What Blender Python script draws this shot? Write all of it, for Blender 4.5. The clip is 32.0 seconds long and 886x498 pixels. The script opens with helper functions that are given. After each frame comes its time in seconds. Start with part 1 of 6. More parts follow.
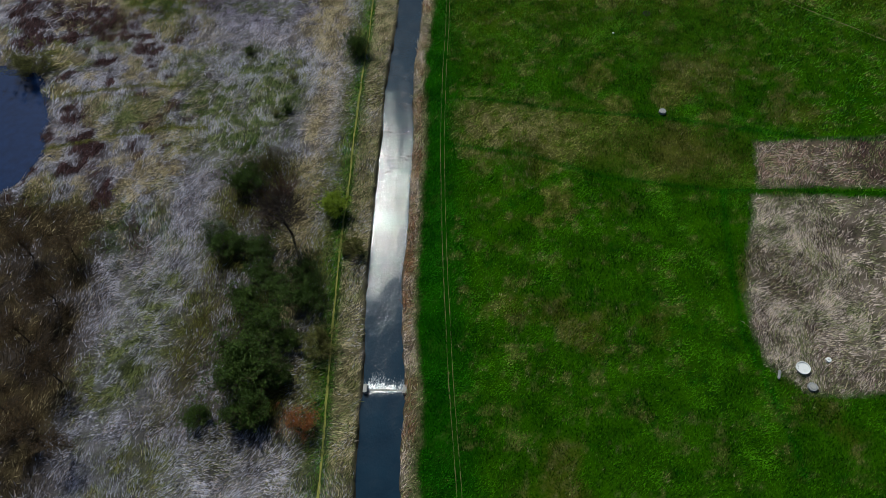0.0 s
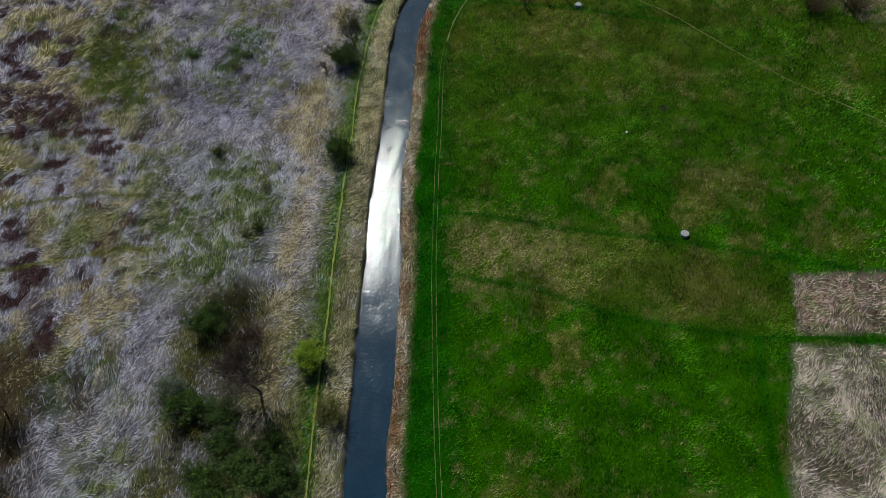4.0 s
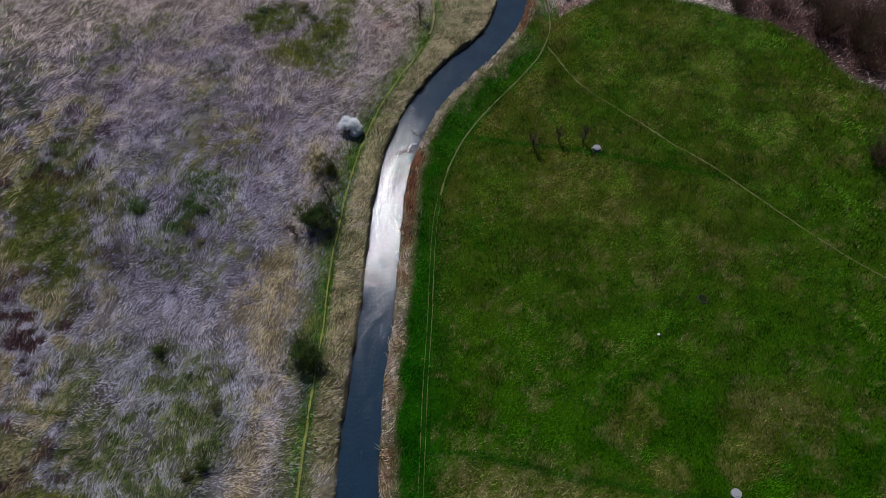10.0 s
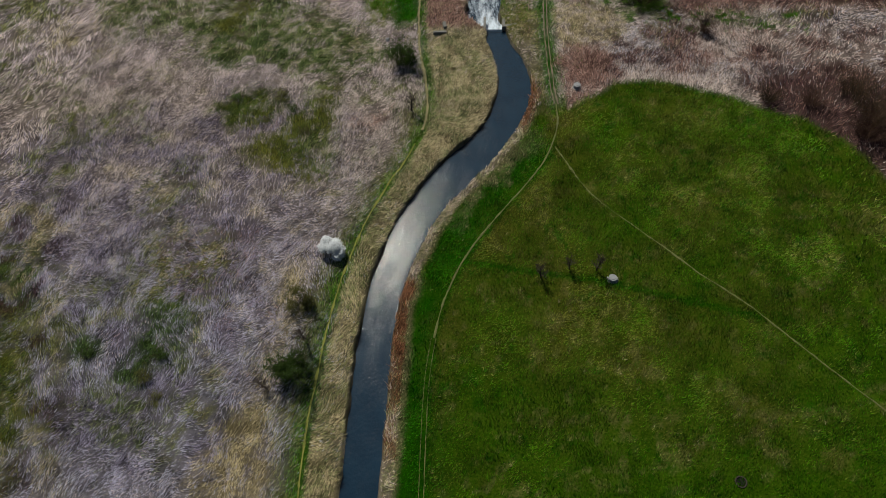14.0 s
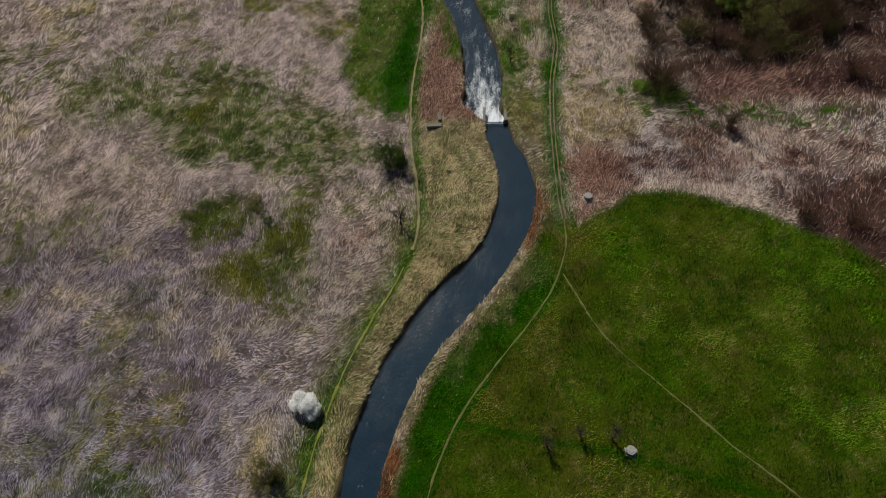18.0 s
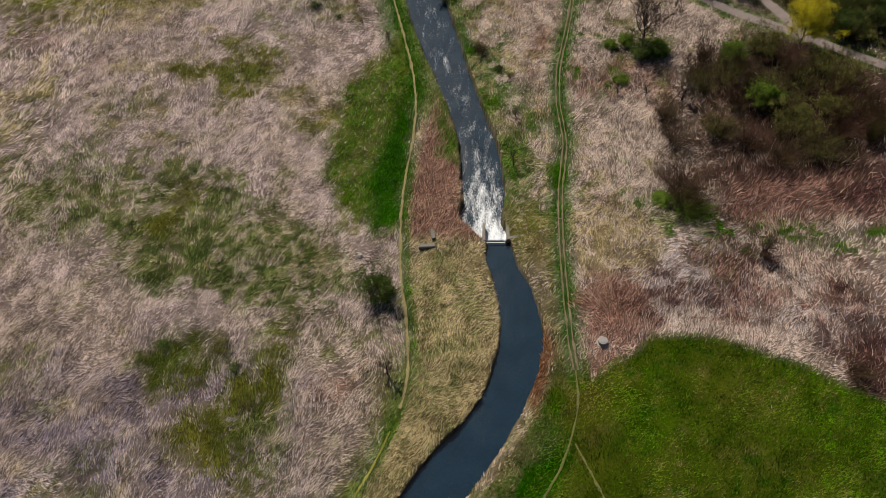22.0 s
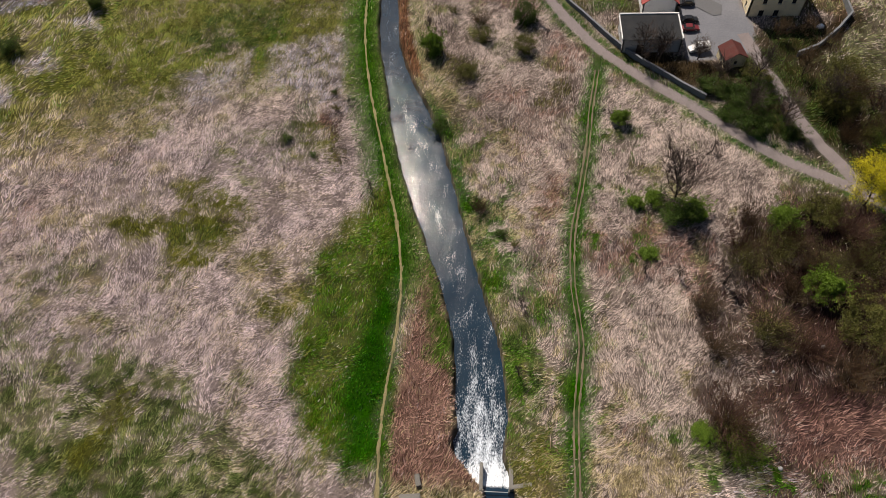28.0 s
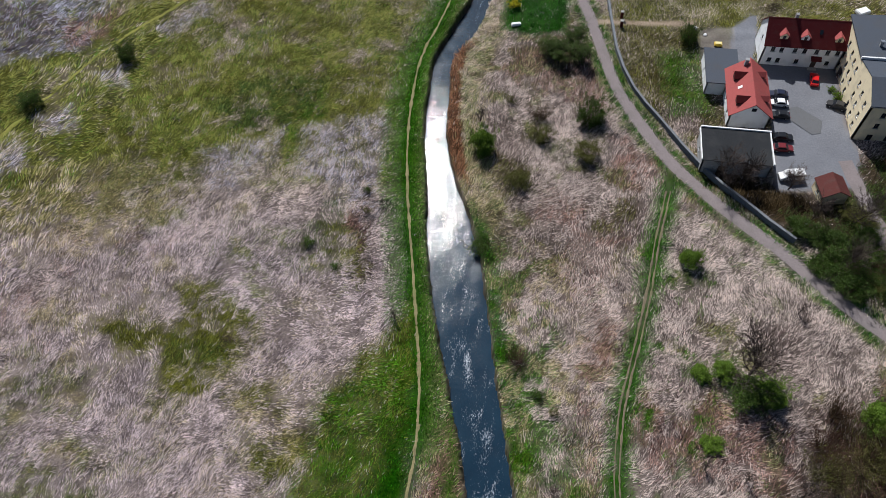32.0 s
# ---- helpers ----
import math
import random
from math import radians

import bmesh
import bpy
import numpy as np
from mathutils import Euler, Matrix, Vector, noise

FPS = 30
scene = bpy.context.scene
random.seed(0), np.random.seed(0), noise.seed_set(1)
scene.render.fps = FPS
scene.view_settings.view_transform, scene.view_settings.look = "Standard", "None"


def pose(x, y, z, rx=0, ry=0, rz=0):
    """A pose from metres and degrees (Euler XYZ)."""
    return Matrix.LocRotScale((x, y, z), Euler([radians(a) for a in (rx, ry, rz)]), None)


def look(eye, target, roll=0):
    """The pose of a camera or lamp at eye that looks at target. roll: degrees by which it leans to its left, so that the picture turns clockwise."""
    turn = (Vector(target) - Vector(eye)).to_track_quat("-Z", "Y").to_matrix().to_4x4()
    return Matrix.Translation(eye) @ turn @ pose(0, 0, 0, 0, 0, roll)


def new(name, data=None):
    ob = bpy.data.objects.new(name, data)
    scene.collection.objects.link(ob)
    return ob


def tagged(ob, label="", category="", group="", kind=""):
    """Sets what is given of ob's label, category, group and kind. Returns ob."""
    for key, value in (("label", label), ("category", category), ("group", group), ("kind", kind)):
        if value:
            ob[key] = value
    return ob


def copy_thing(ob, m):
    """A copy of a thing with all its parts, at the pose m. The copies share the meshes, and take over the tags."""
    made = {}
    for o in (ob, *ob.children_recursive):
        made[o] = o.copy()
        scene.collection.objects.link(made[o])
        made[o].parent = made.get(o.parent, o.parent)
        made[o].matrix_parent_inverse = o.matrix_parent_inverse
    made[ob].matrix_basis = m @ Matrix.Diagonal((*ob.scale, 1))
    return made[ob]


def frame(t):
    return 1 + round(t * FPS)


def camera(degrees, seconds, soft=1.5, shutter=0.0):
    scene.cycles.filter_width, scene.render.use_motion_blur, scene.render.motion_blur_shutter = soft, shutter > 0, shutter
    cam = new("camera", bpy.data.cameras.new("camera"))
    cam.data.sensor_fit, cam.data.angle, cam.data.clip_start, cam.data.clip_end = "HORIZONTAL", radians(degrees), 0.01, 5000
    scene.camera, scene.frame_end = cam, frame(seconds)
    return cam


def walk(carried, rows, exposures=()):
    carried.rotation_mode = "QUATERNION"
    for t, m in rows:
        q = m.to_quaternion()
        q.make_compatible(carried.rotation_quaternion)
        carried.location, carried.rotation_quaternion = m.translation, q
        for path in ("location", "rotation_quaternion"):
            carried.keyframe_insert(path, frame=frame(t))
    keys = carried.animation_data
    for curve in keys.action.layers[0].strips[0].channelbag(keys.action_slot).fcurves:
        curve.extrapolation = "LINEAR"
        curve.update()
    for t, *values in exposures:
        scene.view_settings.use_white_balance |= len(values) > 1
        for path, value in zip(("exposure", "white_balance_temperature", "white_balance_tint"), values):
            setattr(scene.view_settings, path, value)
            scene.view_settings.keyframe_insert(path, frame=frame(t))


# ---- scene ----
# the camera: a steady flight along the stream at one height, turning left at the end
LENS, DIP, LEAN, HEIGHT = 67.49, 33.656, -5.546, 110.7
ROWS = [
    (0, 0.00, 0.00, 7.00),
    (1, -0.06, 8.58, 6.98),
    (2, -0.10, 17.10, 6.94),
    (3, -0.10, 25.51, 6.83),
    (4, -0.07, 33.83, 6.74),
    (5, -0.06, 42.09, 6.70),
    (6, -0.04, 50.31, 6.72),
    (7, 0.04, 58.51, 6.82),
    (8, 0.12, 66.72, 6.93),
    (9, 0.14, 74.97, 7.00),
    (10, 0.14, 83.28, 7.05),
    (11, 0.12, 91.68, 7.11),
    (12, 0.08, 100.07, 7.13),
    (13, -0.08, 108.31, 7.04),
    (14, -0.21, 116.50, 6.95),
    (15, -0.11, 124.71, 7.00),
    (16, 0.06, 132.91, 7.09),
    (17, 0.16, 141.10, 7.16),
    (18, 0.29, 149.30, 7.25),
    (19, 0.52, 157.57, 7.44),
    (20, 0.66, 165.84, 7.59),
    (21, 0.45, 174.07, 7.51),
    (22, 0.19, 182.27, 7.41),
    (23, 0.15, 190.49, 7.41),
    (24, 0.14, 198.67, 7.46),
    (25, 0.01, 206.71, 7.49),
    (26, -0.08, 214.72, 7.55),
    (27, 0.09, 222.73, 7.74),
    (28, 0.12, 230.89, 7.83),
    (28.5, -0.12, 235.13, 7.71),
    (29, -0.31, 239.35, 7.62),
    (29.5, -0.14, 243.33, 7.60),
    (30, 0.00, 247.33, 7.96),
    (30.25, -0.09, 249.45, 8.43),
    (30.5, -0.22, 251.59, 9.07),
    (30.75, -0.34, 253.74, 9.99),
    (31, -0.49, 255.87, 10.96),
    (31.25, -0.67, 257.91, 11.73),
    (31.5, -0.90, 259.94, 12.50),
    (31.75, -1.18, 262.05, 13.45),
    (32, -1.47, 264.17, 14.45),
]
cam = camera(LENS, 32.0, soft=0.7)
EXPOSURES = [(0, -0.5, 5950, 1), (3, -0.24, 5950, 1), (6, -0.38, 5800, 2), (8, -0.5, 5850, 7), (9, -0.5, 5800, 15), (12, -0.38, 6000, 13), (14, -0.4, 6550, 4), (17, -0.4, 7000, 6),
             (20, -0.52, 7250, 10), (21, -0.42, 7450, 11), (22, -0.06, 7450, 11), (24, 0.13, 7450, 10), (27, 0.16, 7200, 14), (30, 0.1, 6700, 14), (32, 0.14, 6000, 10)]
walk(cam, [(t, pose(x, y, HEIGHT, DIP, 0, yaw) @ pose(0, 0, 0, 0, 0, LEAN)) for t, x, y, yaw in ROWS], EXPOSURES)

# ---- light ----
SUN_HEIGHT, SUN_LEFT = radians(47), radians(27)  # above the horizon; to the left of +y
TO_SUN = Vector((-math.sin(SUN_LEFT) * math.cos(SUN_HEIGHT), math.cos(SUN_LEFT) * math.cos(SUN_HEIGHT), math.sin(SUN_HEIGHT)))
world = bpy.data.worlds.new("sky")
scene.world = world
world.use_nodes = True
sky = world.node_tree.nodes.new("ShaderNodeTexSky")
sky.sky_type, sky.sun_disc = "NISHITA", False
sky.sun_elevation, sky.sun_rotation = SUN_HEIGHT, -SUN_LEFT
sky.air_density, sky.dust_density, sky.ozone_density = 1.0, 1.8, 1.8
world.node_tree.nodes["Background"].inputs["Strength"].default_value = 0.05
world.node_tree.links.new(sky.outputs[0], world.node_tree.nodes["Background"].inputs["Color"])
sun_data = bpy.data.lights.new("sun", "SUN")
sun_data.energy, sun_data.angle, sun_data.color = 5.0, radians(0.6), (1.0, 0.95, 0.87)
sun = new("sun", sun_data)
sun.matrix_world = look(TO_SUN * 300, (0, 0, 0))

# ---- materials ----


def nodes_of(name):
    m = bpy.data.materials.new(name)
    m.use_nodes = True
    return m, m.node_tree.nodes, m.node_tree.links, m.node_tree.nodes["Principled BSDF"]


def wire(links, value, socket):
    if isinstance(value, bpy.types.NodeSocket):
        links.new(value, socket)
    else:
        socket.default_value = value


def mix_rgb(nodes, links, fac, a, b, how="MIX"):
    n = nodes.new("ShaderNodeMix")
    n.data_type, n.blend_type = "RGBA", how
    for value, k in ((fac, 0), (a, 6), (b, 7)):
        if isinstance(value, tuple) and len(value) == 3:
            value = (*value, 1)
        wire(links, value, n.inputs[k])
    return n.outputs[2]


def calc(nodes, links, how, a, b=0.0, clamp=False):
    n = nodes.new("ShaderNodeMath")
    n.operation, n.use_clamp = how, clamp
    wire(links, a, n.inputs[0]), wire(links, b, n.inputs[1])
    return n.outputs[0]


def noise_at(nodes, links, scale, detail=3.0, rough=0.55, vector=None, stretch=None):
    if vector is None:
        vector = nodes.new("ShaderNodeTexCoord").outputs["Object"]
    if stretch:
        mp = nodes.new("ShaderNodeMapping")
        mp.inputs["Scale"].default_value = stretch
        links.new(vector, mp.inputs["Vector"])
        vector = mp.outputs[0]
    n = nodes.new("ShaderNodeTexNoise")
    n.inputs["Scale"].default_value, n.inputs["Detail"].default_value, n.inputs["Roughness"].default_value = scale, detail, rough
    links.new(vector, n.inputs["Vector"])
    return n.outputs["Fac"]


def band(nodes, links, value, low, high):
    n = nodes.new("ShaderNodeMapRange")
    n.clamp = True
    wire(links, value, n.inputs["Value"])
    n.inputs["From Min"].default_value, n.inputs["From Max"].default_value = low, high
    return n.outputs[0]


def bumped(nodes, links, shader, height, strength, distance):
    n = nodes.new("ShaderNodeBump")
    n.inputs["Strength"].default_value, n.inputs["Distance"].default_value = strength, distance
    links.new(height, n.inputs["Height"])
    links.new(n.outputs[0], shader.inputs["Normal"])


def plain(name, color, rough=0.7, metal=0.0, vary=0.25, scale=3.0, bump=0.0, dirt=(0.08, 0.07, 0.06), wear=0.2, random_part=0.0):
    """Paint, plaster, metal, bark and the like: two scales of unevenness, stains, fine relief."""
    m, nodes, links, s = nodes_of(name)
    fine, broad = noise_at(nodes, links, scale * 6), noise_at(nodes, links, scale * 0.35)
    dark = tuple(c * (1 - vary) for c in color)
    c = mix_rgb(nodes, links, band(nodes, links, fine, 0.3, 0.7), dark, color)
    c = mix_rgb(nodes, links, calc(nodes, links, "MULTIPLY", band(nodes, links, broad, 0.5, 0.75), wear), c, dirt)
    if random_part:
        info = nodes.new("ShaderNodeObjectInfo")
        c = mix_rgb(nodes, links, calc(nodes, links, "MULTIPLY", info.outputs["Random"], random_part), c, tuple(v * 0.45 for v in color))
    links.new(c, s.inputs["Base Color"])
    s.inputs["Roughness"].default_value, s.inputs["Metallic"].default_value = rough, metal
    if rough > 0.65:
        s.inputs["Specular IOR Level"].default_value = 0.15
    if bump:
        bumped(nodes, links, s, fine, bump, 0.05)
    return m


# the ground's covers: name, two tones
COVERS = [
    ("sedge", (0.042, 0.039, 0.051), (0.68, 0.665, 0.81)),
    ("dusk", (0.020, 0.016, 0.027), (0.42, 0.36, 0.50)),
    ("pale", (0.12, 0.092, 0.100), (0.92, 0.77, 0.81)),
    ("green", (0.004, 0.044, 0.0004), (0.100, 0.310, 0.002)),
    ("lush", (0.002, 0.042, 0.0004), (0.034, 0.215, 0.002)),
    ("herb", (0.020, 0.034, 0.010), (0.31, 0.345, 0.135)),
    ("moss", (0.012, 0.030, 0.006), (0.105, 0.175, 0.036)),
    ("olive", (0.046, 0.058, 0.006), (0.245, 0.245, 0.038)),
    ("straw", (0.11, 0.085, 0.033), (0.76, 0.63, 0.38)),
    ("hay", (0.070, 0.085, 0.012), (0.42, 0.43, 0.11)),
    ("rust", (0.075, 0.032, 0.026), (0.56, 0.335, 0.275)),
    ("reed", (0.060, 0.024, 0.012), (0.40, 0.185, 0.095)),
    ("heather", (0.016, 0.009, 0.010), (0.12, 0.056, 0.058)),
    ("brown", (0.020, 0.015, 0.008), (0.105, 0.072, 0.034)),
    ("dirt", (0.20, 0.15, 0.11), (0.36, 0.28, 0.22)),
    ("mud", (0.016, 0.014, 0.010), (0.045, 0.040, 0.030)),
    ("gravel", (0.13, 0.115, 0.11), (0.22, 0.195, 0.19)),
    ("asphalt", (0.135, 0.138, 0.155), (0.20, 0.207, 0.232)),
]
LITTER = ((0.060, 0.043, 0.040), (0.86, 0.715, 0.645))


def cover_material(name, blades):
    m, nodes, links, s = nodes_of(name)
    geo = nodes.new("ShaderNodeNewGeometry")
    where = geo.outputs["Position"]
    fine = band(nodes, links, noise_at(nodes, links, 2.2, 4, 0.65, where), 0.3, 0.7)
    broad = band(nodes, links, noise_at(nodes, links, 0.16, 3, 0.55, where), 0.3, 0.7)
    tone = calc(nodes, links, "ADD", calc(nodes, links, "MULTIPLY", fine, 0.55), calc(nodes, links, "MULTIPLY", broad, 0.45))
    if blades:
        tuft = nodes.new("ShaderNodeAttribute")
        tuft.attribute_name = "tuft"
        lone = calc(nodes, links, "MULTIPLY", geo.outputs["Random Per Island"], 0.85)
        lone = calc(nodes, links, "ADD", lone, calc(nodes, links, "MULTIPLY", tuft.outputs["Fac"], 0.5))
        tone = calc(nodes, links, "ADD", calc(nodes, links, "MULTIPLY", tone, 0.2), calc(nodes, links, "SUBTRACT", calc(nodes, links, "MULTIPLY", lone, 1.5), 0.50), True)
    c = mix_rgb(nodes, links, tone, *LITTER)
    for cover, low, high in COVERS:
        a = nodes.new("ShaderNodeAttribute")
        a.attribute_name = cover
        k = a.outputs["Fac"]
        if not blades:
            edge = calc(nodes, links, "MULTIPLY", calc(nodes, links, "SUBTRACT", fine, 0.5), 0.5)
            part_way = calc(nodes, links, "MULTIPLY", k, calc(nodes, links, "SUBTRACT", 4.0, calc(nodes, links, "MULTIPLY", k, 4.0)))
            k = calc(nodes, links, "ADD", k, calc(nodes, links, "MULTIPLY", edge, part_way), True)
        c = mix_rgb(nodes, links, k, c, mix_rgb(nodes, links, tone, low, high))
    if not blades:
        # under blades, dark thatch and the tufts' shade are multiplied into the colour
        unshaded = nodes.new("ShaderNodeAttribute")
        unshaded.attribute_name = "open"
        c = mix_rgb(nodes, links, unshaded.outputs["Fac"], mix_rgb(nodes, links, 1.0, c, (0.33, 0.32, 0.31), "MULTIPLY"), c)
    links.new(c, s.inputs["Base Color"])
    s.inputs["Roughness"].default_value = 0.55 if blades else 0.65
    s.inputs["Specular IOR Level"].default_value = 0.1 if blades else 0.0
    if blades:
        thin, both = nodes.new("ShaderNodeBsdfTranslucent"), nodes.new("ShaderNodeMixShader")
        both.inputs[0].default_value = 0.2
        links.new(c, thin.inputs["Color"])
        links.new(s.outputs[0], both.inputs[1])
        links.new(thin.outputs[0], both.inputs[2])
        links.new(both.outputs[0], nodes["Material Output"].inputs["Surface"])
    else:
        bumped(nodes, links, s, noise_at(nodes, links, 3.0, 4, 0.7, where), 0.6, 0.25)
    return m


TRACK_DIRT = plain("track_dirt", (0.18, 0.145, 0.10), 0.95, vary=0.35, scale=0.5, bump=0.4, wear=0.6, dirt=(0.10, 0.13, 0.03))
YELLOW_TRACK = plain("yellow_trodden_grass", (0.26, 0.255, 0.06), 0.95, vary=0.4, scale=0.9, bump=0.4, wear=0.6, dirt=(0.10, 0.14, 0.02))
PALE_TRACK = plain("worn_grass_track", (0.155, 0.16, 0.06), 0.95, vary=0.5, scale=0.9, bump=0.4, wear=0.7, dirt=(0.07, 0.12, 0.02))
ROAD_GRAVEL = plain("road_gravel", (0.235, 0.20, 0.20), 0.95, vary=0.25, scale=0.7, bump=0.3, wear=0.5, dirt=(0.13, 0.12, 0.11))
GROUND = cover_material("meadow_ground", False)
BLADES = cover_material("grass_blades", True)


def water_material():
    m, nodes, links, s = nodes_of("stream_water")
    where = nodes.new("ShaderNodeTexCoord").outputs["Object"]
    a = nodes.new("ShaderNodeAttribute")
    a.attribute_name = "foam"
    ripple = noise_at(nodes, links, 2.2, 5, 0.66, where, (1.0, 0.75, 1))
    swell = noise_at(nodes, links, 0.22, 2, 0.5, where)
    fleck = noise_at(nodes, links, 3.6, 6, 0.78, where, (1.4, 0.6, 1))
    drift = noise_at(nodes, links, 0.45, 3, 0.6, where, (1.3, 0.35, 1))
    fleck = calc(nodes, links, "ADD", fleck, calc(nodes, links, "MULTIPLY", calc(nodes, links, "SUBTRACT", drift, 0.52), 0.6))
    foam = band(nodes, links, calc(nodes, links, "ADD", fleck, calc(nodes, links, "MULTIPLY", a.outputs["Fac"], 0.45)), 0.64, 0.88)
    c = mix_rgb(nodes, links, foam, mix_rgb(nodes, links, swell, (0.004, 0.015, 0.030), (0.010, 0.032, 0.056)), (0.64, 0.71, 0.80))
    links.new(c, s.inputs["Base Color"])
    ruffle = band(nodes, links, noise_at(nodes, links, 0.35, 4, 0.6, where, (1.0, 0.45, 1)), 0.38, 0.62)
    links.new(calc(nodes, links, "ADD", calc(nodes, links, "MULTIPLY", foam, 0.3), calc(nodes, links, "ADD", calc(nodes, links, "MULTIPLY", ruffle, 0.07), 0.07)), s.inputs["Roughness"])
    s.inputs["IOR"].default_value, s.inputs["Specular IOR Level"].default_value = 1.42, 0.85
    bumped(nodes, links, s, calc(nodes, links, "ADD", ripple, calc(nodes, links, "MULTIPLY", swell, 1.5)), 0.24, 0.20)
    return m


WATER = water_material()
POND_WATER = plain("still_pond_water", (0.008, 0.024, 0.085), 0.04, vary=0.3, scale=0.1, wear=0.1, dirt=(0.02, 0.02, 0.015))

# ---- the plan of the valley ----
# the stream's banks every 12 m from y = 32 on
LEFT_BANK = [-21.7, -22.2, -23.0, -23.7, -24.0, -24.2, -24.4, -24.8, -24.7, -24.2, -24.1, -24.3, -23.6, -21.9, -17.9, -11.1, -1.5,
             2.1, 1.0, -3.6, -6.0, -7.0, -10.1, -14.3, -18.6, -22.2, -24.9, -27.2, -29.9, -31.1, -31.8, -29.1, -26.1]
RIGHT_BANK = [-14.5, -14.7, -16.1, -16.8, -16.7, -17.0, -17.2, -18.1, -18.5, -17.9, -17.9, -17.8, -17.4, -14.9, -9.3, -0.3, 6.5,
              9.9, 7.9, 3.6, 3.0, 1.5, -2.1, -5.4, -8.4, -11.4, -15.5, -21.0, -24.7, -26.2, -27.0, -22.7, -20.8]
RIGHT_TRACK = [-5.0, -6.3, -7.3, -8.3, -9.1, -9.8, -10.4, -10.6, -10.8, -10.7, -10.9, -10.7, -8.9, -4.5, 3.3, 11.5, 15.5, 14.9, 14.4,
               14.3, 14.9, 16.3, 15.5, 16.1, 18.4, 20.5, 22.1, 24.2, 25.0]
LEFT_TRACK = [-27.7, -28.4, -29.1, -29.7, -30.0, -30.2, -30.6, -30.8, -30.9, -30.8, -31.2, -30.7, -29.8, -27.7, -24.3, -19.0, -14.7, -15.0,
              -17.2, -18.3, -18.5, -17.7, -17.7, -19.4, -22.4, -25.5, -28.7, -31.4, -33.5, -34.7, -35.0, -32.9, -31.3]
WEIR_Y, SILL_Y = 258.0, 43.4
LOW, MID, HIGH = -1.9, -1.05, -0.75  # the stream's level below the weir, above it, above the sill


def along(values, y, first=32.0, step=12.0):
    """A smooth curve through values that stand step metres apart, carried on straight past its ends."""
    v = np.asarray(values, float)
    v = np.concatenate([[2 * v[0] - v[1]], v, [2 * v[-1] - v[-2]]])
    u = np.clip((np.asarray(y, float) - first) / step, -0.999, len(values) - 0.001) + 1
    i = np.clip(np.floor(u).astype(int), 1, len(v) - 3)
    s = np.clip(u - i, -1, 1)
    p0, p1, p2, p3 = v[i - 1], v[i], v[i + 1], v[i + 2]
    return p1 + 0.5 * s * (p2 - p0 + s * (2 * p0 - 5 * p1 + 4 * p2 - p3 + s * (3 * (p1 - p2) + p3 - p0)))


def wobble(x, y, size, seed, octaves=3):
    """Smooth noise from -1 to 1, with features of that size in metres."""
    rng, total, amp, full = np.random.default_rng(seed), 0.0, 1.0, 0.0
    x, y = np.asarray(x, float) / size + 500, np.asarray(y, float) / size + 500
    for _ in range(octaves):
        grid = rng.uniform(-1, 1, (256, 256))
        i, j = np.floor(x).astype(int), np.floor(y).astype(int)
        u, v = x - i, y - j
        u, v = u * u * (3 - 2 * u), v * v * (3 - 2 * v)
        a, b, c, d = grid[i % 256, j % 256], grid[(i + 1) % 256, j % 256], grid[i % 256, (j + 1) % 256], grid[(i + 1) % 256, (j + 1) % 256]
        total, full = total + amp * ((a * (1 - u) + b * u) * (1 - v) + (c * (1 - u) + d * u) * v), full + amp
        x, y, amp = x * 2.03 + 17.3, y * 2.03 + 9.1, amp * 0.5
    return total / full


def inside(x, y, corners, soft=1.5, rag=1.5, seed=3):
    """1 inside the outline, 0 outside, with a soft, ragged edge."""
    x = x + rag * wobble(x, y, 5.0, seed)
    y = y + rag * wobble(x, y, 5.0, seed + 50)
    gap, odd = np.full(x.shape, 1e9), np.zeros(x.shape, bool)
    for (ax, ay), (bx, by) in zip(corners, corners[1:] + corners[:1]):
        ux, uy = bx - ax, by - ay
        k = np.clip(((x - ax) * ux + (y - ay) * uy) / (ux * ux + uy * uy + 1e-9), 0, 1)
        gap = np.minimum(gap, np.hypot(x - ax - k * ux, y - ay - k * uy))
        odd ^= ((ay > y) != (by > y)) & (x < ux * (y - ay) / (uy if abs(uy) > 1e-9 else 1e-9) + ax)
    return np.clip(0.5 + np.where(odd, gap, -gap) / (2 * soft), 0, 1)


def beside(x, y, line):
    """The distance to a line of points."""
    gap = np.full(x.shape, 1e9)
    for (ax, ay), (bx, by) in zip(line, line[1:]):
        ux, uy = bx - ax, by - ay
        k = np.clip(((x - ax) * ux + (y - ay) * uy) / (ux * ux + uy * uy), 0, 1)
        gap = np.minimum(gap, np.hypot(x - ax - k * ux, y - ay - k * uy))
    return gap


def step_up(v, a, b):
    k = np.clip((v - a) / (b - a), 0, 1)
    return k * k * (3 - 2 * k)


FIELD_EDGE = [(16, 226), (23, 232), (30, 237), (38, 237.5), (51, 233.5), (61, 229), (69, 224.7), (77, 218), (82, 208), (90, 199), (102, 188), (160, 160)]
MARSH_TRAIL = [(-134, 338), (-129.5, 352.3), (-123.3, 371.4), (-115.5, 389.5), (-104.3, 407.3), (-90, 432)]
BY_TRAIL = [(14.6, 216.9), (21.3, 203.8), (30.9, 193.8), (40.7, 183.9), (49, 176.5), (58, 166.4), (68, 156), (83, 143.5), (110, 122)]
ROAD = [(-12, 452), (3, 418), (7.2, 404.6), (12.4, 387), (17.6, 376), (25, 363.8), (34.5, 353.5), (45, 344), (54.5, 334.2), (62.4, 327.4), (70.5, 322.3), (85.2, 312.2), (110, 296)]
